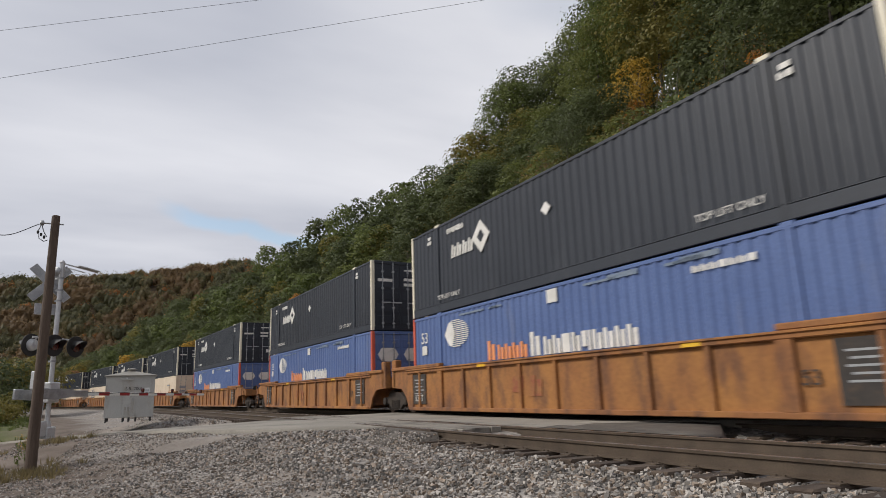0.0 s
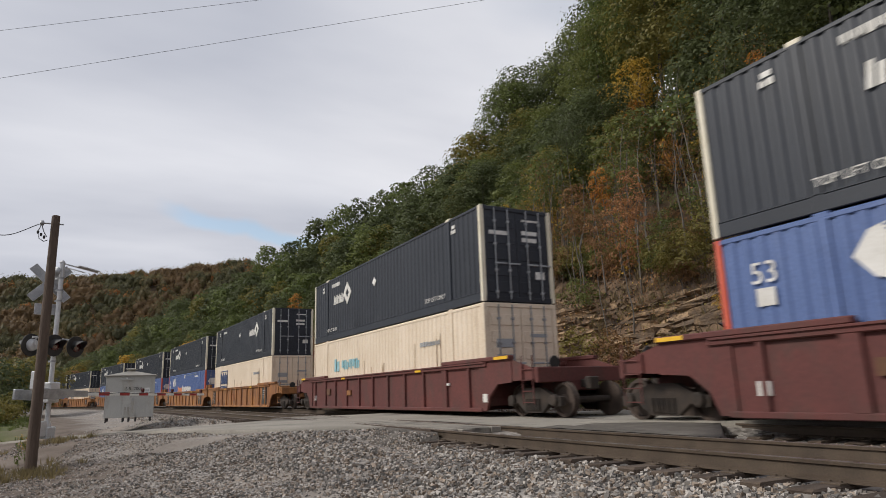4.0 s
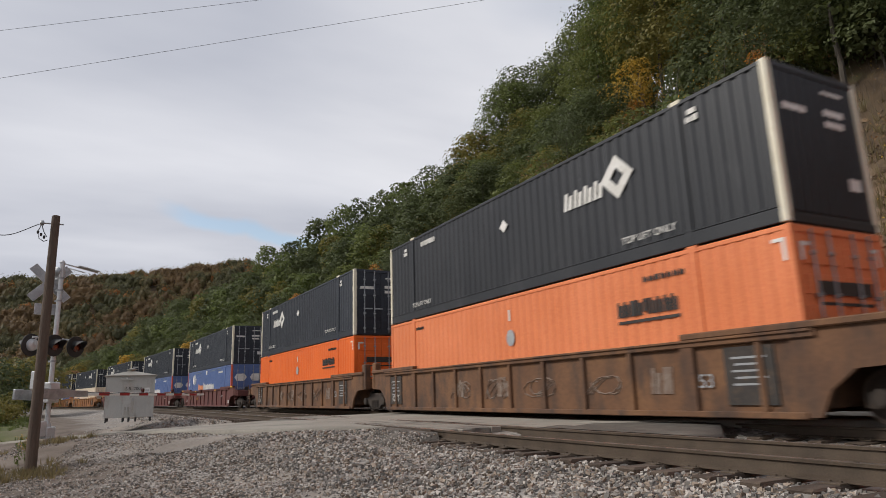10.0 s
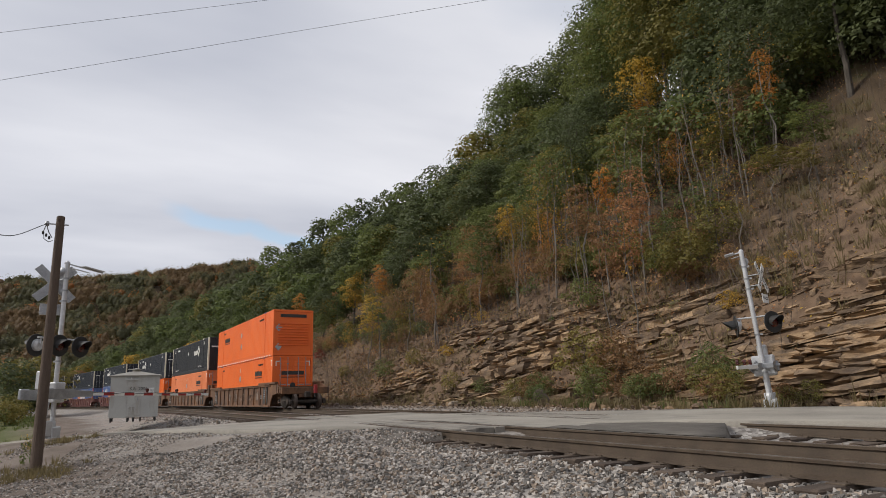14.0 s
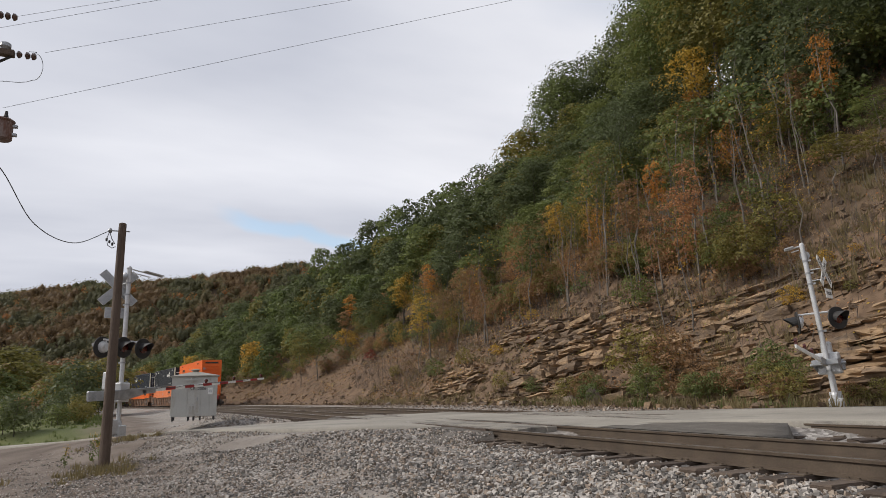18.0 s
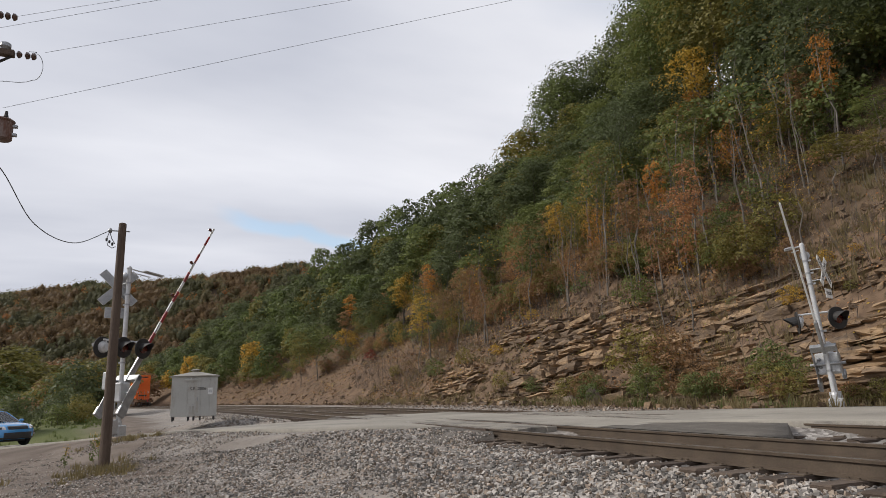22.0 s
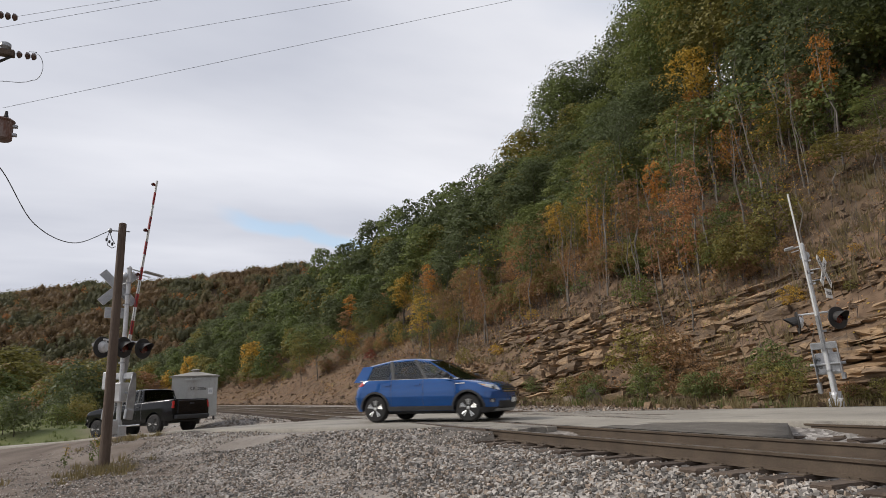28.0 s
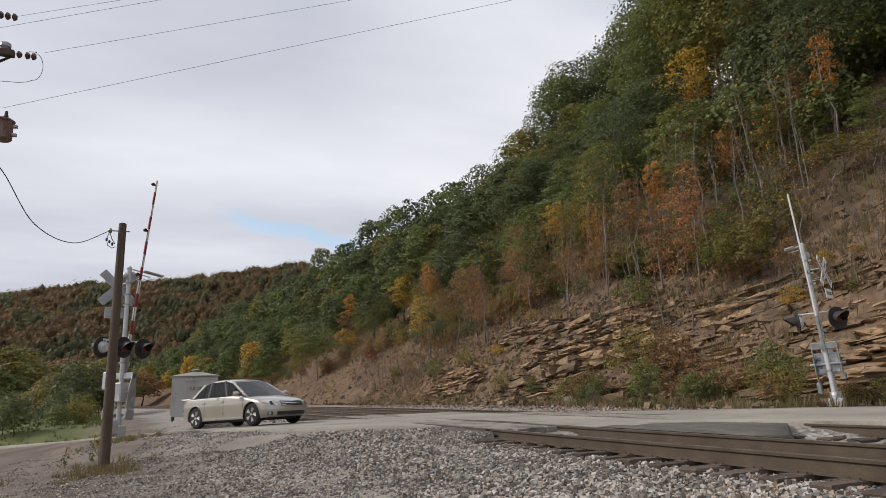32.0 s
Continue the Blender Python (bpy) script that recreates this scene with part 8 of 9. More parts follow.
def vehicle(name, label, category, q):
    """A car or pickup from its front and rear outlines. x forward, origin on the road at its middle."""
    c = thing(name, label, category)
    P = M[q["paint"]]
    w, belt, roof = q["w"] / 2, q["belt"], q["roof"]
    xf, xr, r = q["axle_f"], q["axle_r"], q["r"]
    zs = q["sill"]
    ar = r + q.get("gap", 0.07)
    sh = Shell(q)
    q["shell"] = sh
    body_shell(c, q, sh, P)
    part("underbody", MB().box(q["rear"][0][0] + 0.35, q["front"][0][0] - 0.4, -w + 0.30, w - 0.30, zs - 0.08, zs + 0.1, 0.02), M["cladding"], c)
    for x in (xf, xr):
        for s in (-1, 1):
            pts, pts2 = arch(x, r, ar - 0.005, 14), arch(x, r, ar + q.get("flare", 0.045), 14)
            pts, pts2 = [(a1, max(b1, zs)) for a1, b1 in pts], [(a1, max(b1, zs)) for a1, b1 in pts2]
            k = len(pts)
            off = 0.014 if q.get("clad") else 0.006
            vs = [sh.flank(a1, b1, s, -0.05) for a1, b1 in pts] + [sh.flank(a1, b1, s, off) for a1, b1 in pts] + [sh.flank(a1, b1, s, off) for a1, b1 in pts2] + [sh.flank(a1, b1, s, -0.02) for a1, b1 in pts2]
            fs = [(m0 * k + i, (m0 + 1) % 4 * k + i, (m0 + 1) % 4 * k + i + 1, m0 * k + i + 1) for i in range(k - 1) for m0 in range(4)]
            part("arch_trim", MB().add(vs, fs), M["cladding"] if q.get("clad") else P, c)
    for s in (-1, 1):
        hi = zs + (0.12 if q.get("clad") else 0.05)
        part("sill_trim", sh.patch("flank", xr + ar, xf - ar, (zs + 0.005, zs + 0.005), (hi, hi), 0.012, s=s), M["cladding"] if q.get("clad") else M[q.get("sillmat", q["paint"])], c)
    # greenhouse: roof, pillars, panes
    wb, wr = w - 0.09, w - q.get("tumble", 0.27)
    zb = belt - 0.05

    def side(x, z, s):
        t = (z - belt) / (roof - belt)
        return Vector((x, s * (wb + (wr - wb) * max(0, min(1.1, t))), z))
    B, T = q["base_x"], q["roof_x"]           # windscreen foot, ..., rear foot; windscreen head, ..., rear head
    rz = [roof - q.get("roof_drop", (0.06, 0.0, 0.02, 0.10))[i] for i in range(len(T))]
    rt = MB()
    pts = []
    for x in np.linspace(T[0], T[-1], 9):
        z = sum(rz[i] * math.prod((x - T[j]) / (T[i] - T[j]) for j in range(len(T)) if j != i) for i in range(len(T)))
        pts.append([(x, -wr + 0.0, z - 0.05), (x, -wr + 0.10, z), (x, 0, z + 0.025), (x, wr - 0.10, z), (x, wr, z - 0.05)])
    vs = [p for row in pts for p in row] + [(p[0], p[1] * 0.97, p[2] - 0.05) for row in pts for p in row]
    m0 = len(pts) * 5
    fs = []
    for i in range(len(pts) - 1):
        for k in range(4):
            a = i * 5 + k
            fs += [(a, a + 1, a + 6, a + 5), (m0 + a, m0 + a + 5, m0 + a + 6, m0 + a + 1)]
        fs += [(i * 5, i * 5 + 5, m0 + i * 5 + 5, m0 + i * 5), (i * 5 + 4, m0 + i * 5 + 4, m0 + i * 5 + 9, i * 5 + 9)]
    e = (len(pts) - 1) * 5
    fs += [(k, m0 + k, m0 + k + 1, k + 1) for k in range(4)] + [(e + k, e + k + 1, m0 + e + k + 1, m0 + e + k) for k in range(4)]
    rounded(part("roof", rt.add(vs, fs), P, c), 0.02)
    np_ = len(B)
    for s in (-1, 1):
        for i in range(np_):
            ends = i in (0, np_ - 1)
            wd = q.get("pillar", [0.09, 0.10, 0.10, 0.22])[i]
            b0, t0 = side(B[i], zb, s), side(T[i], rz[i] - 0.03, s)
            dx = Vector((wd / 2, 0, 0))
            inn = Vector((0, -s * 0.05, 0))
            pm = MB().add([b0 - dx, b0 + dx, t0 + dx * 0.8, t0 - dx * 0.8, b0 - dx + inn, b0 + dx + inn, t0 + dx * 0.8 + inn, t0 - dx * 0.8 + inn],
                          [(0, 1, 2, 3), (7, 6, 5, 4), (0, 4, 5, 1), (1, 5, 6, 2), (2, 6, 7, 3), (3, 7, 4, 0)])
            part("pillar", pm, M["cladding"] if 0 < i < np_ - 1 else P, c)
        for i in range(np_ - 1):
            g = 0.03
            pane = [side(B[i] - g, zb + 0.02, s), side(B[i + 1] + g, zb + 0.02, s), side(T[i + 1] + g, rz[i + 1] - 0.05, s), side(T[i] - g, rz[i] - 0.05, s)]
            pane = [p + Vector((0, -s * 0.022, 0)) for p in pane]
            part("side_window", slab(pane, 0.006, (0, s, 0.2)), M["privacy"] if i >= q.get("dark_from", 9) else M["glass"], c)
        part("belt_trim", MB().add([side(B[0], belt - 0.035, s) + Vector((0, s * 0.012, 0)), side(B[-1], belt - 0.035, s) + Vector((0, s * 0.012, 0)), side(B[-1], belt - 0.005, s) + Vector((0, s * 0.008, 0)), side(B[0], belt - 0.005, s) + Vector((0, s * 0.008, 0)),
                                    side(B[0], belt - 0.035, s), side(B[-1], belt - 0.035, s), side(B[-1], belt - 0.005, s), side(B[0], belt - 0.005, s)],
                                   [(0, 1, 2, 3), (4, 7, 6, 5), (0, 4, 5, 1), (2, 6, 7, 3), (1, 5, 6, 2), (0, 3, 7, 4)]), M["chrome"] if q.get("chrome_belt") else M["cladding"], c)
        # mirror, handles
        mx = B[0] - 0.28
        mir = MB().box(mx - 0.07, mx + 0.08, s * (w - 0.02), s * (w + 0.17), belt + 0.0, belt + 0.13, 0.045)
        mi = part("mirror", mir, M[q.get("mirror", q["paint"])], c)
        part("mirror_glass", MB().box(mx - 0.076, mx - 0.069, s * (w + 0.02), s * (w + 0.14), belt + 0.02, belt + 0.12, 0.003), M["chrome"], mi)
        for hx in q["handles"]:
            part("door_handle", sh.patch("flank", hx - 0.09, hx + 0.09, (belt - 0.17, belt - 0.165), (belt - 0.135, belt - 0.13), 0.028, 3, 1, s), M[q.get("handle", q["paint"])], c)
        for dx in q["door_lines"]:
            part("door_seam", sh.patch("flank", dx - 0.005, dx + 0.005, (zs + 0.13, zs + 0.13), (belt - 0.01, belt - 0.01), 0.002, 1, 8, s), M["cladding"], c)
    f0, f1 = side(B[0] + 0.06, zb, 1), side(T[0] + 0.02, rz[0] - 0.035, 1)
    part("windscreen", slab([(f0.x + 0.12, 0.0, f0.z), (f0.x, f0.y - 0.05, f0.z), (f1.x, f1.y - 0.04, f1.z), (f1.x + 0.04, 0.0, f1.z + 0.03)], 0.006, (1, 0, 0.8)), M["glass"], c)
    part("windscreen", slab([(f0.x + 0.12, 0.0, f0.z), (f1.x + 0.04, 0.0, f1.z + 0.03), (f1.x, -f1.y + 0.04, f1.z), (f0.x, -f0.y + 0.05, f0.z)], 0.006, (1, 0, 0.8)), M["glass"], c)
    r0, r1 = side(B[-1] - 0.08, zb + 0.02, 1), side(T[-1] - 0.02, rz[-1] - 0.05, 1)
    part("rear_window", slab([(r0.x, -r0.y + 0.08, r0.z), (r0.x, r0.y - 0.08, r0.z), (r1.x, r1.y - 0.06, r1.z), (r1.x, -r1.y + 0.06, r1.z)], 0.006, (-1, 0, 0.8)), M["privacy"], c)
    # cabin: dashboard, seats
    part("cabin_floor", MB().box(B[-1] + 0.1, B[0] - 0.2, -w + 0.14, w - 0.14, zs + 0.1, belt - 0.28, 0.02), M["cabin"], c)
    part("dashboard", MB().box(B[0] - 0.55, B[0] - 0.05, -w + 0.16, w - 0.16, belt - 0.3, belt - 0.02, 0.05), M["cabin"], c)
    for sx in q["seats"]:
        for sy in (-0.38, 0.38):
            seat = MB().box(sx - 0.12, sx + 0.05, sy - 0.25, sy + 0.25, belt - 0.3, belt + 0.16, 0.06).box(sx - 0.13, sx - 0.02, sy - 0.13, sy + 0.13, belt + 0.18, belt + 0.36, 0.04)
            part("seat", seat, M["cabin"], c)
    for x in (xf, xr):
        for s in (-1, 1):
            WHEELS.append((wheel(c, x, s * (w * 0.975 - 0.11), r, 0.22 if r < 0.37 else 0.27, q["spokes"], M[q["rim"]]), x, s * (w * 0.975 - 0.11), r, c))
    q["extra"](c, q, w, part)
    return c


WHEELS = []


def face(c, q, lamp, tail, grille, bars, lower, fog=None, chin=None):
    """Lamps, grilles, bumper pieces and plate, laid on the body's skin."""
    sh = q["shell"]
    for s in (-1, 1):
        a0, a1, low, high = lamp
        hl = part("headlamp", sh.patch("front", s * a0, s * a1, low, high, 0.010, 10, 3), M["headlamp"], c, "clear headlamp")
        part("projector", sh.patch("front", s * (a0 + (a1 - a0) * 0.25), s * (a0 + (a1 - a0) * 0.45), (low[0] + 0.03, low[0] + 0.03), (high[0] - 0.02, high[0] - 0.02), 0.013, 3, 2), M["darkalloy"], hl)
        part("indicator", sh.patch("front", s * (a0 + (a1 - a0) * 0.72), s * (a0 + (a1 - a0) * 0.94), (low[1] - 0.012, low[1]), (high[1] - 0.045, high[1] - 0.035), 0.013, 3, 1), M["amber"], hl)
        a0, a1, low, high = tail
        part("tail_lamp", sh.patch("rear", s * a0, s * a1, low, high, 0.012, 8, 3), M["taillamp"], c, "red tail lamp")
        if fog:
            f0, f1, z0, z1 = fog
            part("fog_lamp_recess", sh.patch("front", s * f0, s * f1, (z0, z0 + 0.02), (z1, z1), 0.006, 4, 2), M["cladding"], c)
            p = sh.front(s * (f0 + f1) / 2, (z0 + z1) / 2, 0.006)
            part("fog_lamp", MB().lathe(p, (1, s * 0.4, 0), [(0, 0.042), (0.012, 0.04), (0.016, 0.02)], 12), M["headlamp"], c)
    g0, z0, z1 = grille
    g = part("grille", sh.patch("front", -g0, g0, (z0, z0), (z1, z1), 0.010, 10, 3), M["cladding"], c, "dark grille with bars")
    for i in range(bars):
        z = z0 + (z1 - z0) * (i + 0.5) / bars
        part("grille_bar", sh.patch("front", -g0 + 1, g0 - 1, (z - 0.010, z - 0.010), (z + 0.010, z + 0.010), 0.022, 8, 1), M["chrome"] if q.get("bars", "chrome") == "chrome" else M["darkalloy"], g)
    g0, z0, z1 = lower
    part("lower_grille", sh.patch("front", -g0, g0, (z0, z0), (z1, z1), 0.008, 10, 2), M["cladding"], c)
    if chin:
        part("bumper_cladding", sh.patch("front", -chin[0], chin[0], (chin[1], chin[1]), (chin[2], chin[2]), 0.012, 16, 2), M["cladding"], c)
    x, z = (q["front"][2][0] + 0.012, 0.46) if q.get("front_plate") else (q["rear"][2][0] - 0.024, q.get("plate_z", 0.78))
    part("number_plate", MB().box(x, x + 0.012, -0.15, 0.15, z, z + 0.12, 0.004), M["signwhite"], c, "blank pale plate with bar")


def crossover_extra(c, q, w, part):
    face(c, q, (30, 66, (0.66, 0.75), (0.79, 0.86)), (48, 84, (0.84, 0.88), (0.98, 1.0)), (24, 0.66, 0.80), 2, (36, 0.34, 0.54), (50, 62, 0.40, 0.54), (88, 0.28, 0.36))
    for s in (-1, 1):
        part("roof_rail", MB().tube([(0.15, s * (w - 0.32), 1.545), (0.0, s * (w - 0.33), 1.59), (-1.3, s * (w - 0.33), 1.575), (-1.45, s * (w - 0.32), 1.525)], 0.016, 6), M["cladding"], c)
    part("spoiler", MB().box(-1.74, -1.56, -w + 0.34, w - 0.34, 1.385, 1.42, 0.015), M["skyblue"], c)


def suv_extra(c, q, w, part):
    face(c, q, (36, 68, (0.76, 0.86), (0.88, 0.95)), (46, 85, (0.92, 0.95), (1.05, 1.07)), (28, 0.70, 0.88), 3, (40, 0.34, 0.50), (50, 62, 0.46, 0.56), (88, 0.24, 0.36))
    part("skid_plate", q["shell"].patch("front", -44, 44, (0.26, 0.26), (0.32, 0.32), 0.022, 10, 1), M["alloy"], c)
    part("spoiler", MB().box(-1.78, -1.60, -w + 0.36, w - 0.36, 1.445, 1.48, 0.015), M["deepblue"], c)
    for s in (-1, 1):
        part("side_vent", q["shell"].patch("flank", 1.02, 1.28, (0.93, 0.94), (0.96, 0.97), 0.008, 3, 1, s), M["chrome"], c)


def sedan_extra(c, q, w, part):
    face(c, q, (32, 68, (0.55, 0.66), (0.70, 0.755)), (40, 84, (0.76, 0.82), (0.90, 0.92)), (24, 0.54, 0.69), 3, (34, 0.27, 0.38), (44, 58, 0.28, 0.38))
    for s in (-1, 1):
        part("sill_strip", q["shell"].patch("flank", -0.9, 0.9, (0.26, 0.26), (0.30, 0.30), 0.016, 8, 1, s), M["alloy"], c)


def pickup_extra(c, q, w, part):
    face(c, q, (46, 80, (0.98, 1.0), (1.13, 1.12)), (60, 88, (1.0, 1.0), (1.30, 1.30)), (42, 0.76, 1.12), 4, (50, 0.54, 0.62))
    # cargo box, tailgate, steps, bumpers
    part("tonneau_cover", MB().box(-2.80, -1.06, -w + 0.12, w - 0.12, 1.335, 1.375, 0.012), M["cladding"], c)
    part("tailgate", MB().box(-2.925, -2.88, -w + 0.26, w - 0.26, 0.78, 1.32, 0.02), M["blackcar"], c)
    part("tailgate_handle", MB().box(-2.94, -2.92, -0.12, 0.12, 1.14, 1.22, 0.01), M["cladding"], c)
    part("rear_bumper", MB().box(-3.02, -2.84, -w + 0.10, w - 0.10, 0.54, 0.72, 0.04), M["cladding"], c)
    part("front_bumper", q["shell"].patch("front", -80, 80, (0.60, 0.62), (0.74, 0.72), 0.05, 14, 3), M["blackcar"], c)
    for s in (-1, 1):
        part("running_board", MB().cyl((-0.95, s * (w - 0.03), 0.45), (1.25, s * (w - 0.03), 0.45), 0.04, n=10), M["chrome"], c, "bright side step")
        part("mud_flap", MB().box(-2.36, -2.33, s * (w - 0.28), s * (w - 0.05), 0.30, 0.62, 0.008), M["cladding"], c)
        part("bed_seam", q["shell"].patch("flank", -1.02, -0.99, (0.6, 0.6), (1.33, 1.33), 0.003, 1, 8, s), M["cladding"], c)


CROSSOVER = dict(paint="skyblue", w=1.78, belt=0.99, roof=1.555, sill=0.27, r=0.345, axle_f=1.34, axle_r=-1.305, clad=True, flare=0.045, gap=0.05,
                 front=[(2.06, 0.22), (2.16, 0.32), (2.19, 0.48), (2.17, 0.64), (2.10, 0.76), (1.96, 0.84), (1.72, 0.905), (1.4, 0.955), (1.08, 0.995), (0.98, 1.01)], rear=[(-2.10, 0.24), (-2.18, 0.38), (-2.20, 0.6), (-2.15, 0.8), (-2.06, 0.94), (-1.98, 1.01)],
                 base_x=[1.02, 0.12, -0.82, -1.84], roof_x=[0.18, -0.25, -0.95, -1.56], roof_drop=(0.06, 0.005, 0.02, 0.13), pillar=[0.08, 0.09, 0.10, 0.40], handles=[-0.12, -0.98], door_lines=[0.98, 0.06, -0.88],
                 seats=[0.0, -0.9], spokes=5, rim="alloy", bars="dark", extra=crossover_extra, dark_from=1)
SUV = dict(paint="deepblue", w=1.84, belt=1.10, roof=1.63, sill=0.29, r=0.35, axle_f=1.35, axle_r=-1.33, clad=True, flare=0.045, gap=0.05,
           front=[(2.06, 0.22), (2.17, 0.34), (2.21, 0.55), (2.19, 0.74), (2.11, 0.87), (1.94, 0.95), (1.66, 1.01), (1.3, 1.055), (1.08, 1.075), (1.0, 1.085)], rear=[(-2.10, 0.26), (-2.18, 0.42), (-2.20, 0.65), (-2.14, 0.85), (-2.06, 0.99), (-1.98, 1.085)],
           base_x=[1.08, 0.18, -0.80, -1.84], roof_x=[0.20, -0.22, -0.95, -1.66], roof_drop=(0.07, 0.005, 0.025, 0.14), pillar=[0.08, 0.09, 0.10, 0.40], handles=[-0.06, -0.94], door_lines=[1.02, 0.10, -0.84],
           seats=[0.05, -0.85], spokes=5, rim="alloy", chrome_belt=True, mirror="cladding", front_plate=True, extra=suv_extra, dark_from=1)
SEDAN = dict(paint="silvercar", w=1.80, belt=0.92, roof=1.465, sill=0.22, r=0.335, axle_f=1.37, axle_r=-1.38, flare=0.015, gap=0.045, round_r=0.5,
             front=[(2.10, 0.18), (2.22, 0.28), (2.25, 0.45), (2.22, 0.58), (2.14, 0.68), (1.96, 0.755), (1.65, 0.82), (1.3, 0.87), (1.08, 0.90), (0.95, 0.925), (-1.5, 0.935), (-1.7, 0.97)], rear=[(-2.28, 0.22), (-2.37, 0.36), (-2.40, 0.6), (-2.37, 0.8), (-2.30, 0.92), (-2.18, 0.97)],
             base_x=[1.06, 0.12, -0.84, -1.78], roof_x=[0.18, -0.2, -0.85, -1.18], roof_drop=(0.06, 0.005, 0.015, 0.06), pillar=[0.08, 0.09, 0.09, 0.15], handles=[-0.06, -0.96], door_lines=[1.0, 0.06, -0.90],
             seats=[0.0, -0.9], spokes=5, rim="alloy", chrome_belt=True, extra=sedan_extra, dark_from=0, plate_z=0.62, deck=True)
PICKUP = dict(paint="blackcar", w=2.03, belt=1.34, roof=1.94, sill=0.50, r=0.415, axle_f=1.83, axle_r=-1.76, flare=0.045, gap=0.085, round_f=0.42, round_r=0.06, power=2.8,
              front=[(2.62, 0.48), (2.76, 0.58), (2.81, 0.75), (2.80, 1.0), (2.73, 1.14), (2.55, 1.22), (2.15, 1.275), (1.7, 1.315), (1.40, 1.34), (1.3, 1.36)], rear=[(-2.86, 0.56), (-2.90, 0.7), (-2.91, 1.0), (-2.90, 1.36)],
              base_x=[1.42, 0.36, -0.64, -0.96], roof_x=[0.58, 0.22, -0.66, -0.88], roof_drop=(0.06, 0.005, 0.0, 0.03), pillar=[0.10, 0.12, 0.10, 0.12], handles=[0.10, -0.80], door_lines=[1.34, 0.32, -0.66],
              seats=[0.35, -0.5], spokes=6, rim="darkalloy", mirror="cladding", handle="cladding", tumble=0.24, bars="dark", extra=pickup_extra, dark_from=1, plate_z=0.56, deck=True)

crossover = vehicle("crossover_car", "sky blue compact crossover with dark cladding and roof rails", "car", CROSSOVER)
pickup = vehicle("pickup_truck", "glossy black crew-cab pickup truck with dark wheels", "pickup truck", PICKUP)
suv = vehicle("suv", "deep blue small sport utility with chrome belt line", "car", SUV)
sedan = vehicle("sedan", "champagne silver four-door sedan with alloy wheels", "car", SEDAN)

# ---------------------------------------------------------------- lanes
_seg = np.hypot(np.diff(ROADXYZ[:, 0]), np.diff(ROADXYZ[:, 1]))
ROADS = np.concatenate([[0], np.cumsum(_seg)])


def lane(sig, off, back=False):
    """A place in a lane: sig metres along the road, off to its right."""
    p = Vector([float(np.interp(sig, ROADS, ROADXYZ[:, k])) for k in range(3)])
    a = Vector([float(np.interp(sig - 1.3, ROADS, ROADXYZ[:, k])) for k in range(3)])
    b = Vector([float(np.interp(sig + 1.3, ROADS, ROADXYZ[:, k])) for k in range(3)])
    d = b - a
    n = Vector((d.y, -d.x, 0)).normalized()
    q = p + n * off
    yaw = math.degrees(math.atan2(d.y, d.x)) + (180 if back else 0)
    pitch = math.degrees(math.atan2(d.z, math.hypot(d.x, d.y))) * (1 if back else -1)
    return pose(q.x, q.y, p.z + 0.014 - 0.0006 * off * off, 0, pitch, yaw)


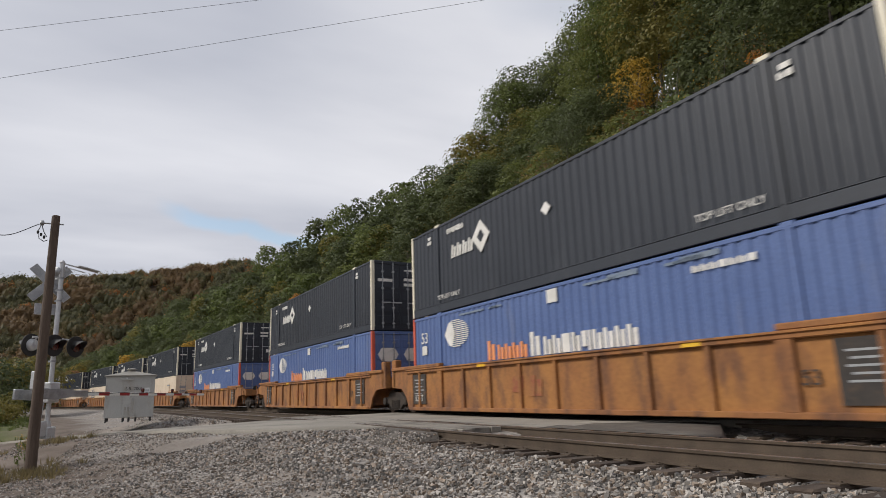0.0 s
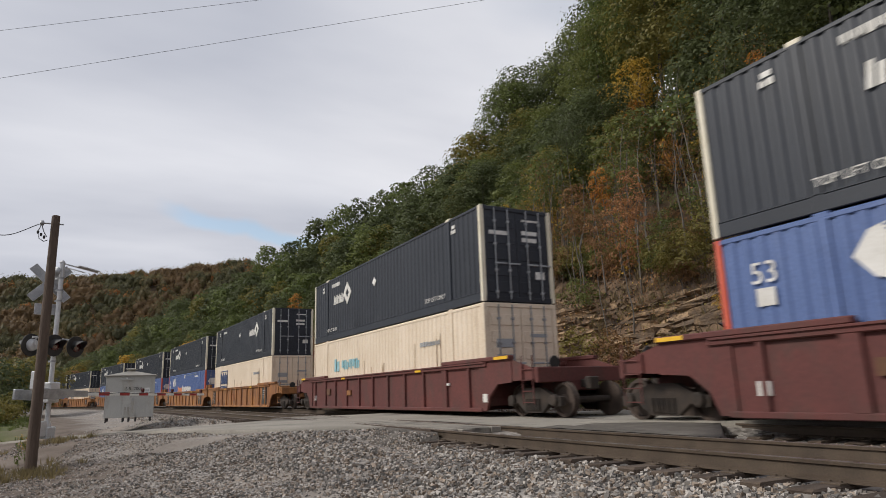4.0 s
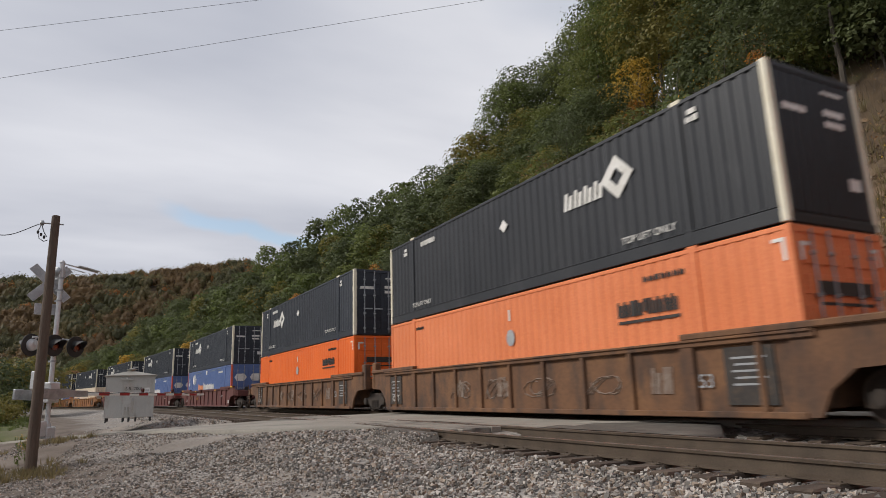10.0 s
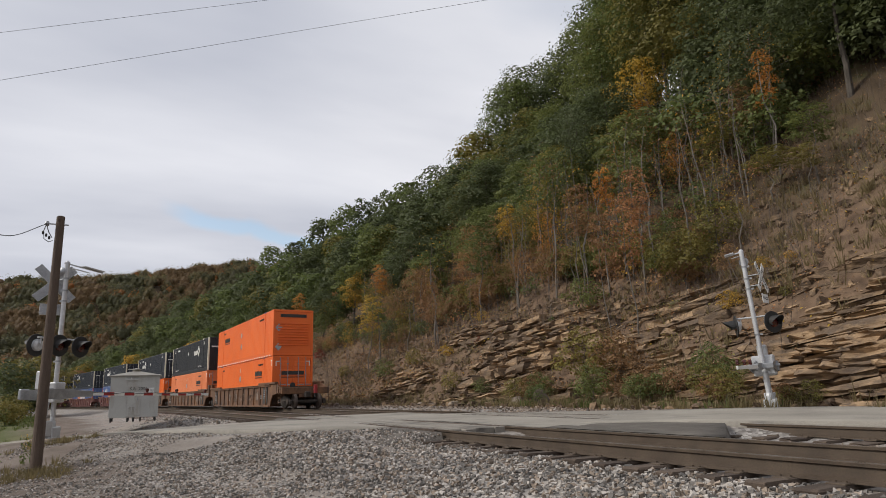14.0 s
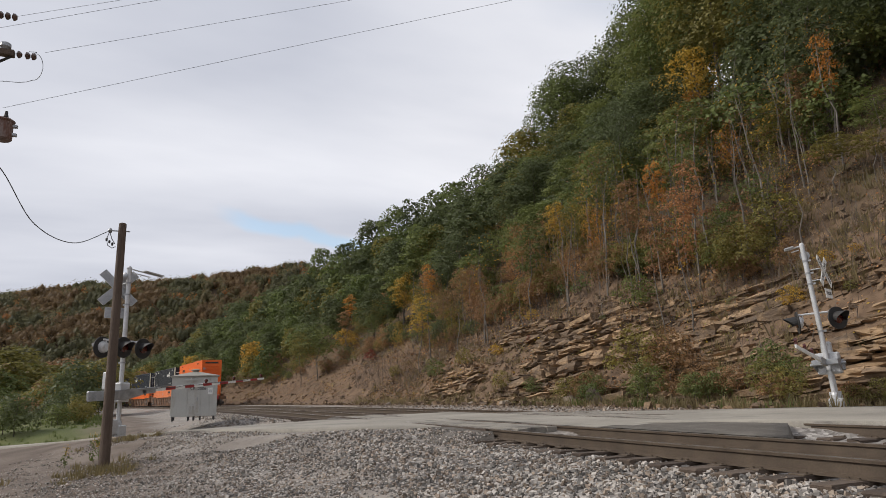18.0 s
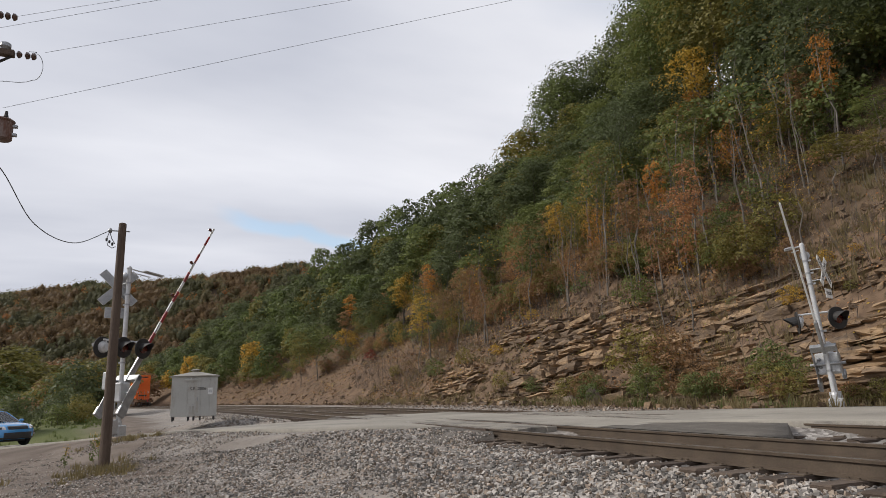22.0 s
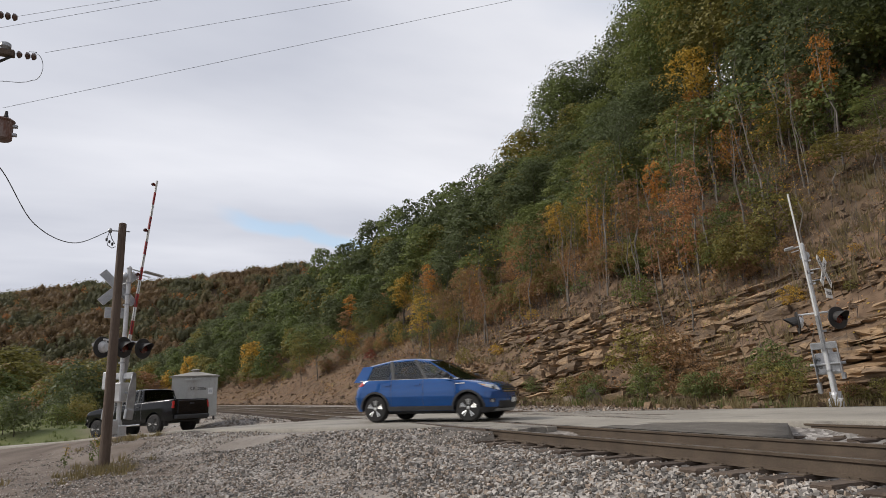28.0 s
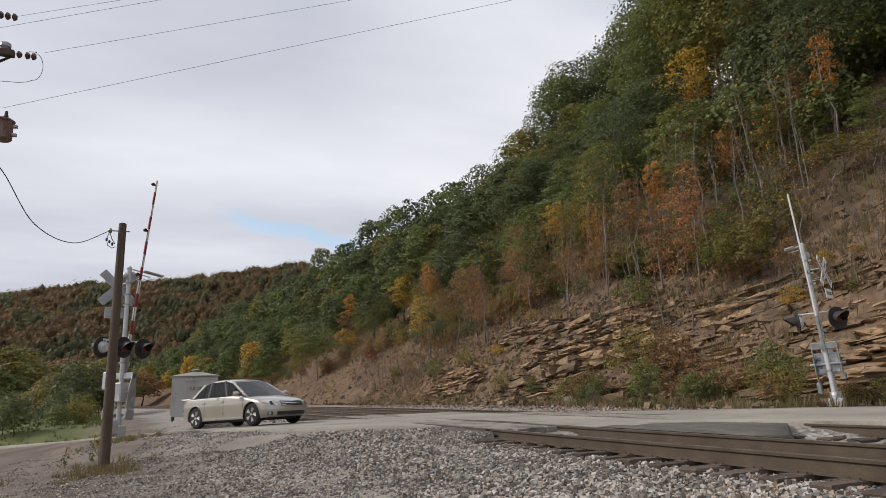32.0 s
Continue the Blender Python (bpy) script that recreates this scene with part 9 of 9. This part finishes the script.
# seconds and metres along the road
DRIVES = [
    (crossover, 1.65, False, [(0, 8), (17.5, 42), (20.5, 51.9), (21.5, 55.6), (22.0, 57.55), (22.5, 59.8), (23.0, 62.5), (23.5, 65.45), (24.0, 68.8), (24.5, 72.7), (25.0, 76.23), (25.5, 79.93), (26.0, 83.93), (26.5, 88.33), (27, 93.13), (28, 103.33), (32, 145.33)]),
    (suv, 1.65, False, [(0, 8), (24.0, 47.5), (25.0, 56.25), (25.45, 59.7), (26.0, 63.65), (26.7, 68.85), (27.5, 75.6), (28.0, 79.52), (28.5, 83.83), (29.0, 88.43), (29.5, 93.53), (30, 98.83), (32, 121.33)]),
    (pickup, -2.25, True, [(0, 149.33), (23.5, 94.9), (24.0, 91.75), (24.5, 88.6), (25.0, 85.3), (25.5, 82.28), (26.0, 78.9), (26.5, 75.05), (27.0, 70.65), (27.5, 65.9), (28.0, 62.3), (28.5, 58.3), (28.8, 55.65), (29.5, 49.3), (32, 31)]),
    (sedan, 1.65, False, [(0, 6), (28.0, 51.6), (29.0, 56.7), (29.5, 59.3), (30.0, 61.55), (30.5, 63.8), (31.0, 66.45), (31.5, 69.55), (32.0, 72.65)]),
]


# ---------------------------------------------------------------- what moves
def glide(keys, t):
    """Smooth reading of (seconds, value) keys."""
    ts, vs = [k[0] for k in keys], [k[1] for k in keys]
    if t <= ts[0]:
        return vs[0]
    if t >= ts[-1]:
        return vs[-1]
    i = max(k for k in range(len(ts) - 1) if ts[k] <= t)

    def slope(k):
        k0, k1 = max(k - 1, 0), min(k + 1, len(ts) - 1)
        return (vs[k1] - vs[k0]) / (ts[k1] - ts[k0])
    h = ts[i + 1] - ts[i]
    u = (t - ts[i]) / h
    a, b = slope(i), slope(i + 1)
    return (2 * u ** 3 - 3 * u * u + 1) * vs[i] + (u ** 3 - 2 * u * u + u) * h * a + (-2 * u ** 3 + 3 * u * u) * vs[i + 1] + (u ** 3 - u * u) * h * b


def motions():
    times = [0.5 * k for k in range(65)]
    for ob, s0, z in MOVERS:
        walk(ob, [(t, train_pose(s0 - run(t), z)) for t in times])
    walk(arm_a, [(t, arm_pose(a)) for t, a in ARM_A])
    walk(arm_b, [(t, arm_pose(a)) for t, a in ARM_A])
    for car, off, back, keys in DRIVES:
        ts = sorted({k[0] for k in keys} | {0.25 * k for k in range(84, 129)})
        walk(car, [(t, lane(glide(keys, t), off, back)) for t in ts])
        first = max(20.0, keys[1][0])
        steps = [0.0] + [first + k / 30 for k in range(int((32 - first) * 30) + 1)]
        if steps[-1] < 32:
            steps.append(32.0)
        for w, x, y, r, c in WHEELS:
            if c is car:
                base = glide(keys, first)
                walk(w, [(t, pose(x, y, r, 0, 0, 0) @ pose(0, 0, 0, 0, math.degrees((glide(keys, max(t, first)) - base) * (-1 if back else 1) / r), 0)) for t in steps])


motions()
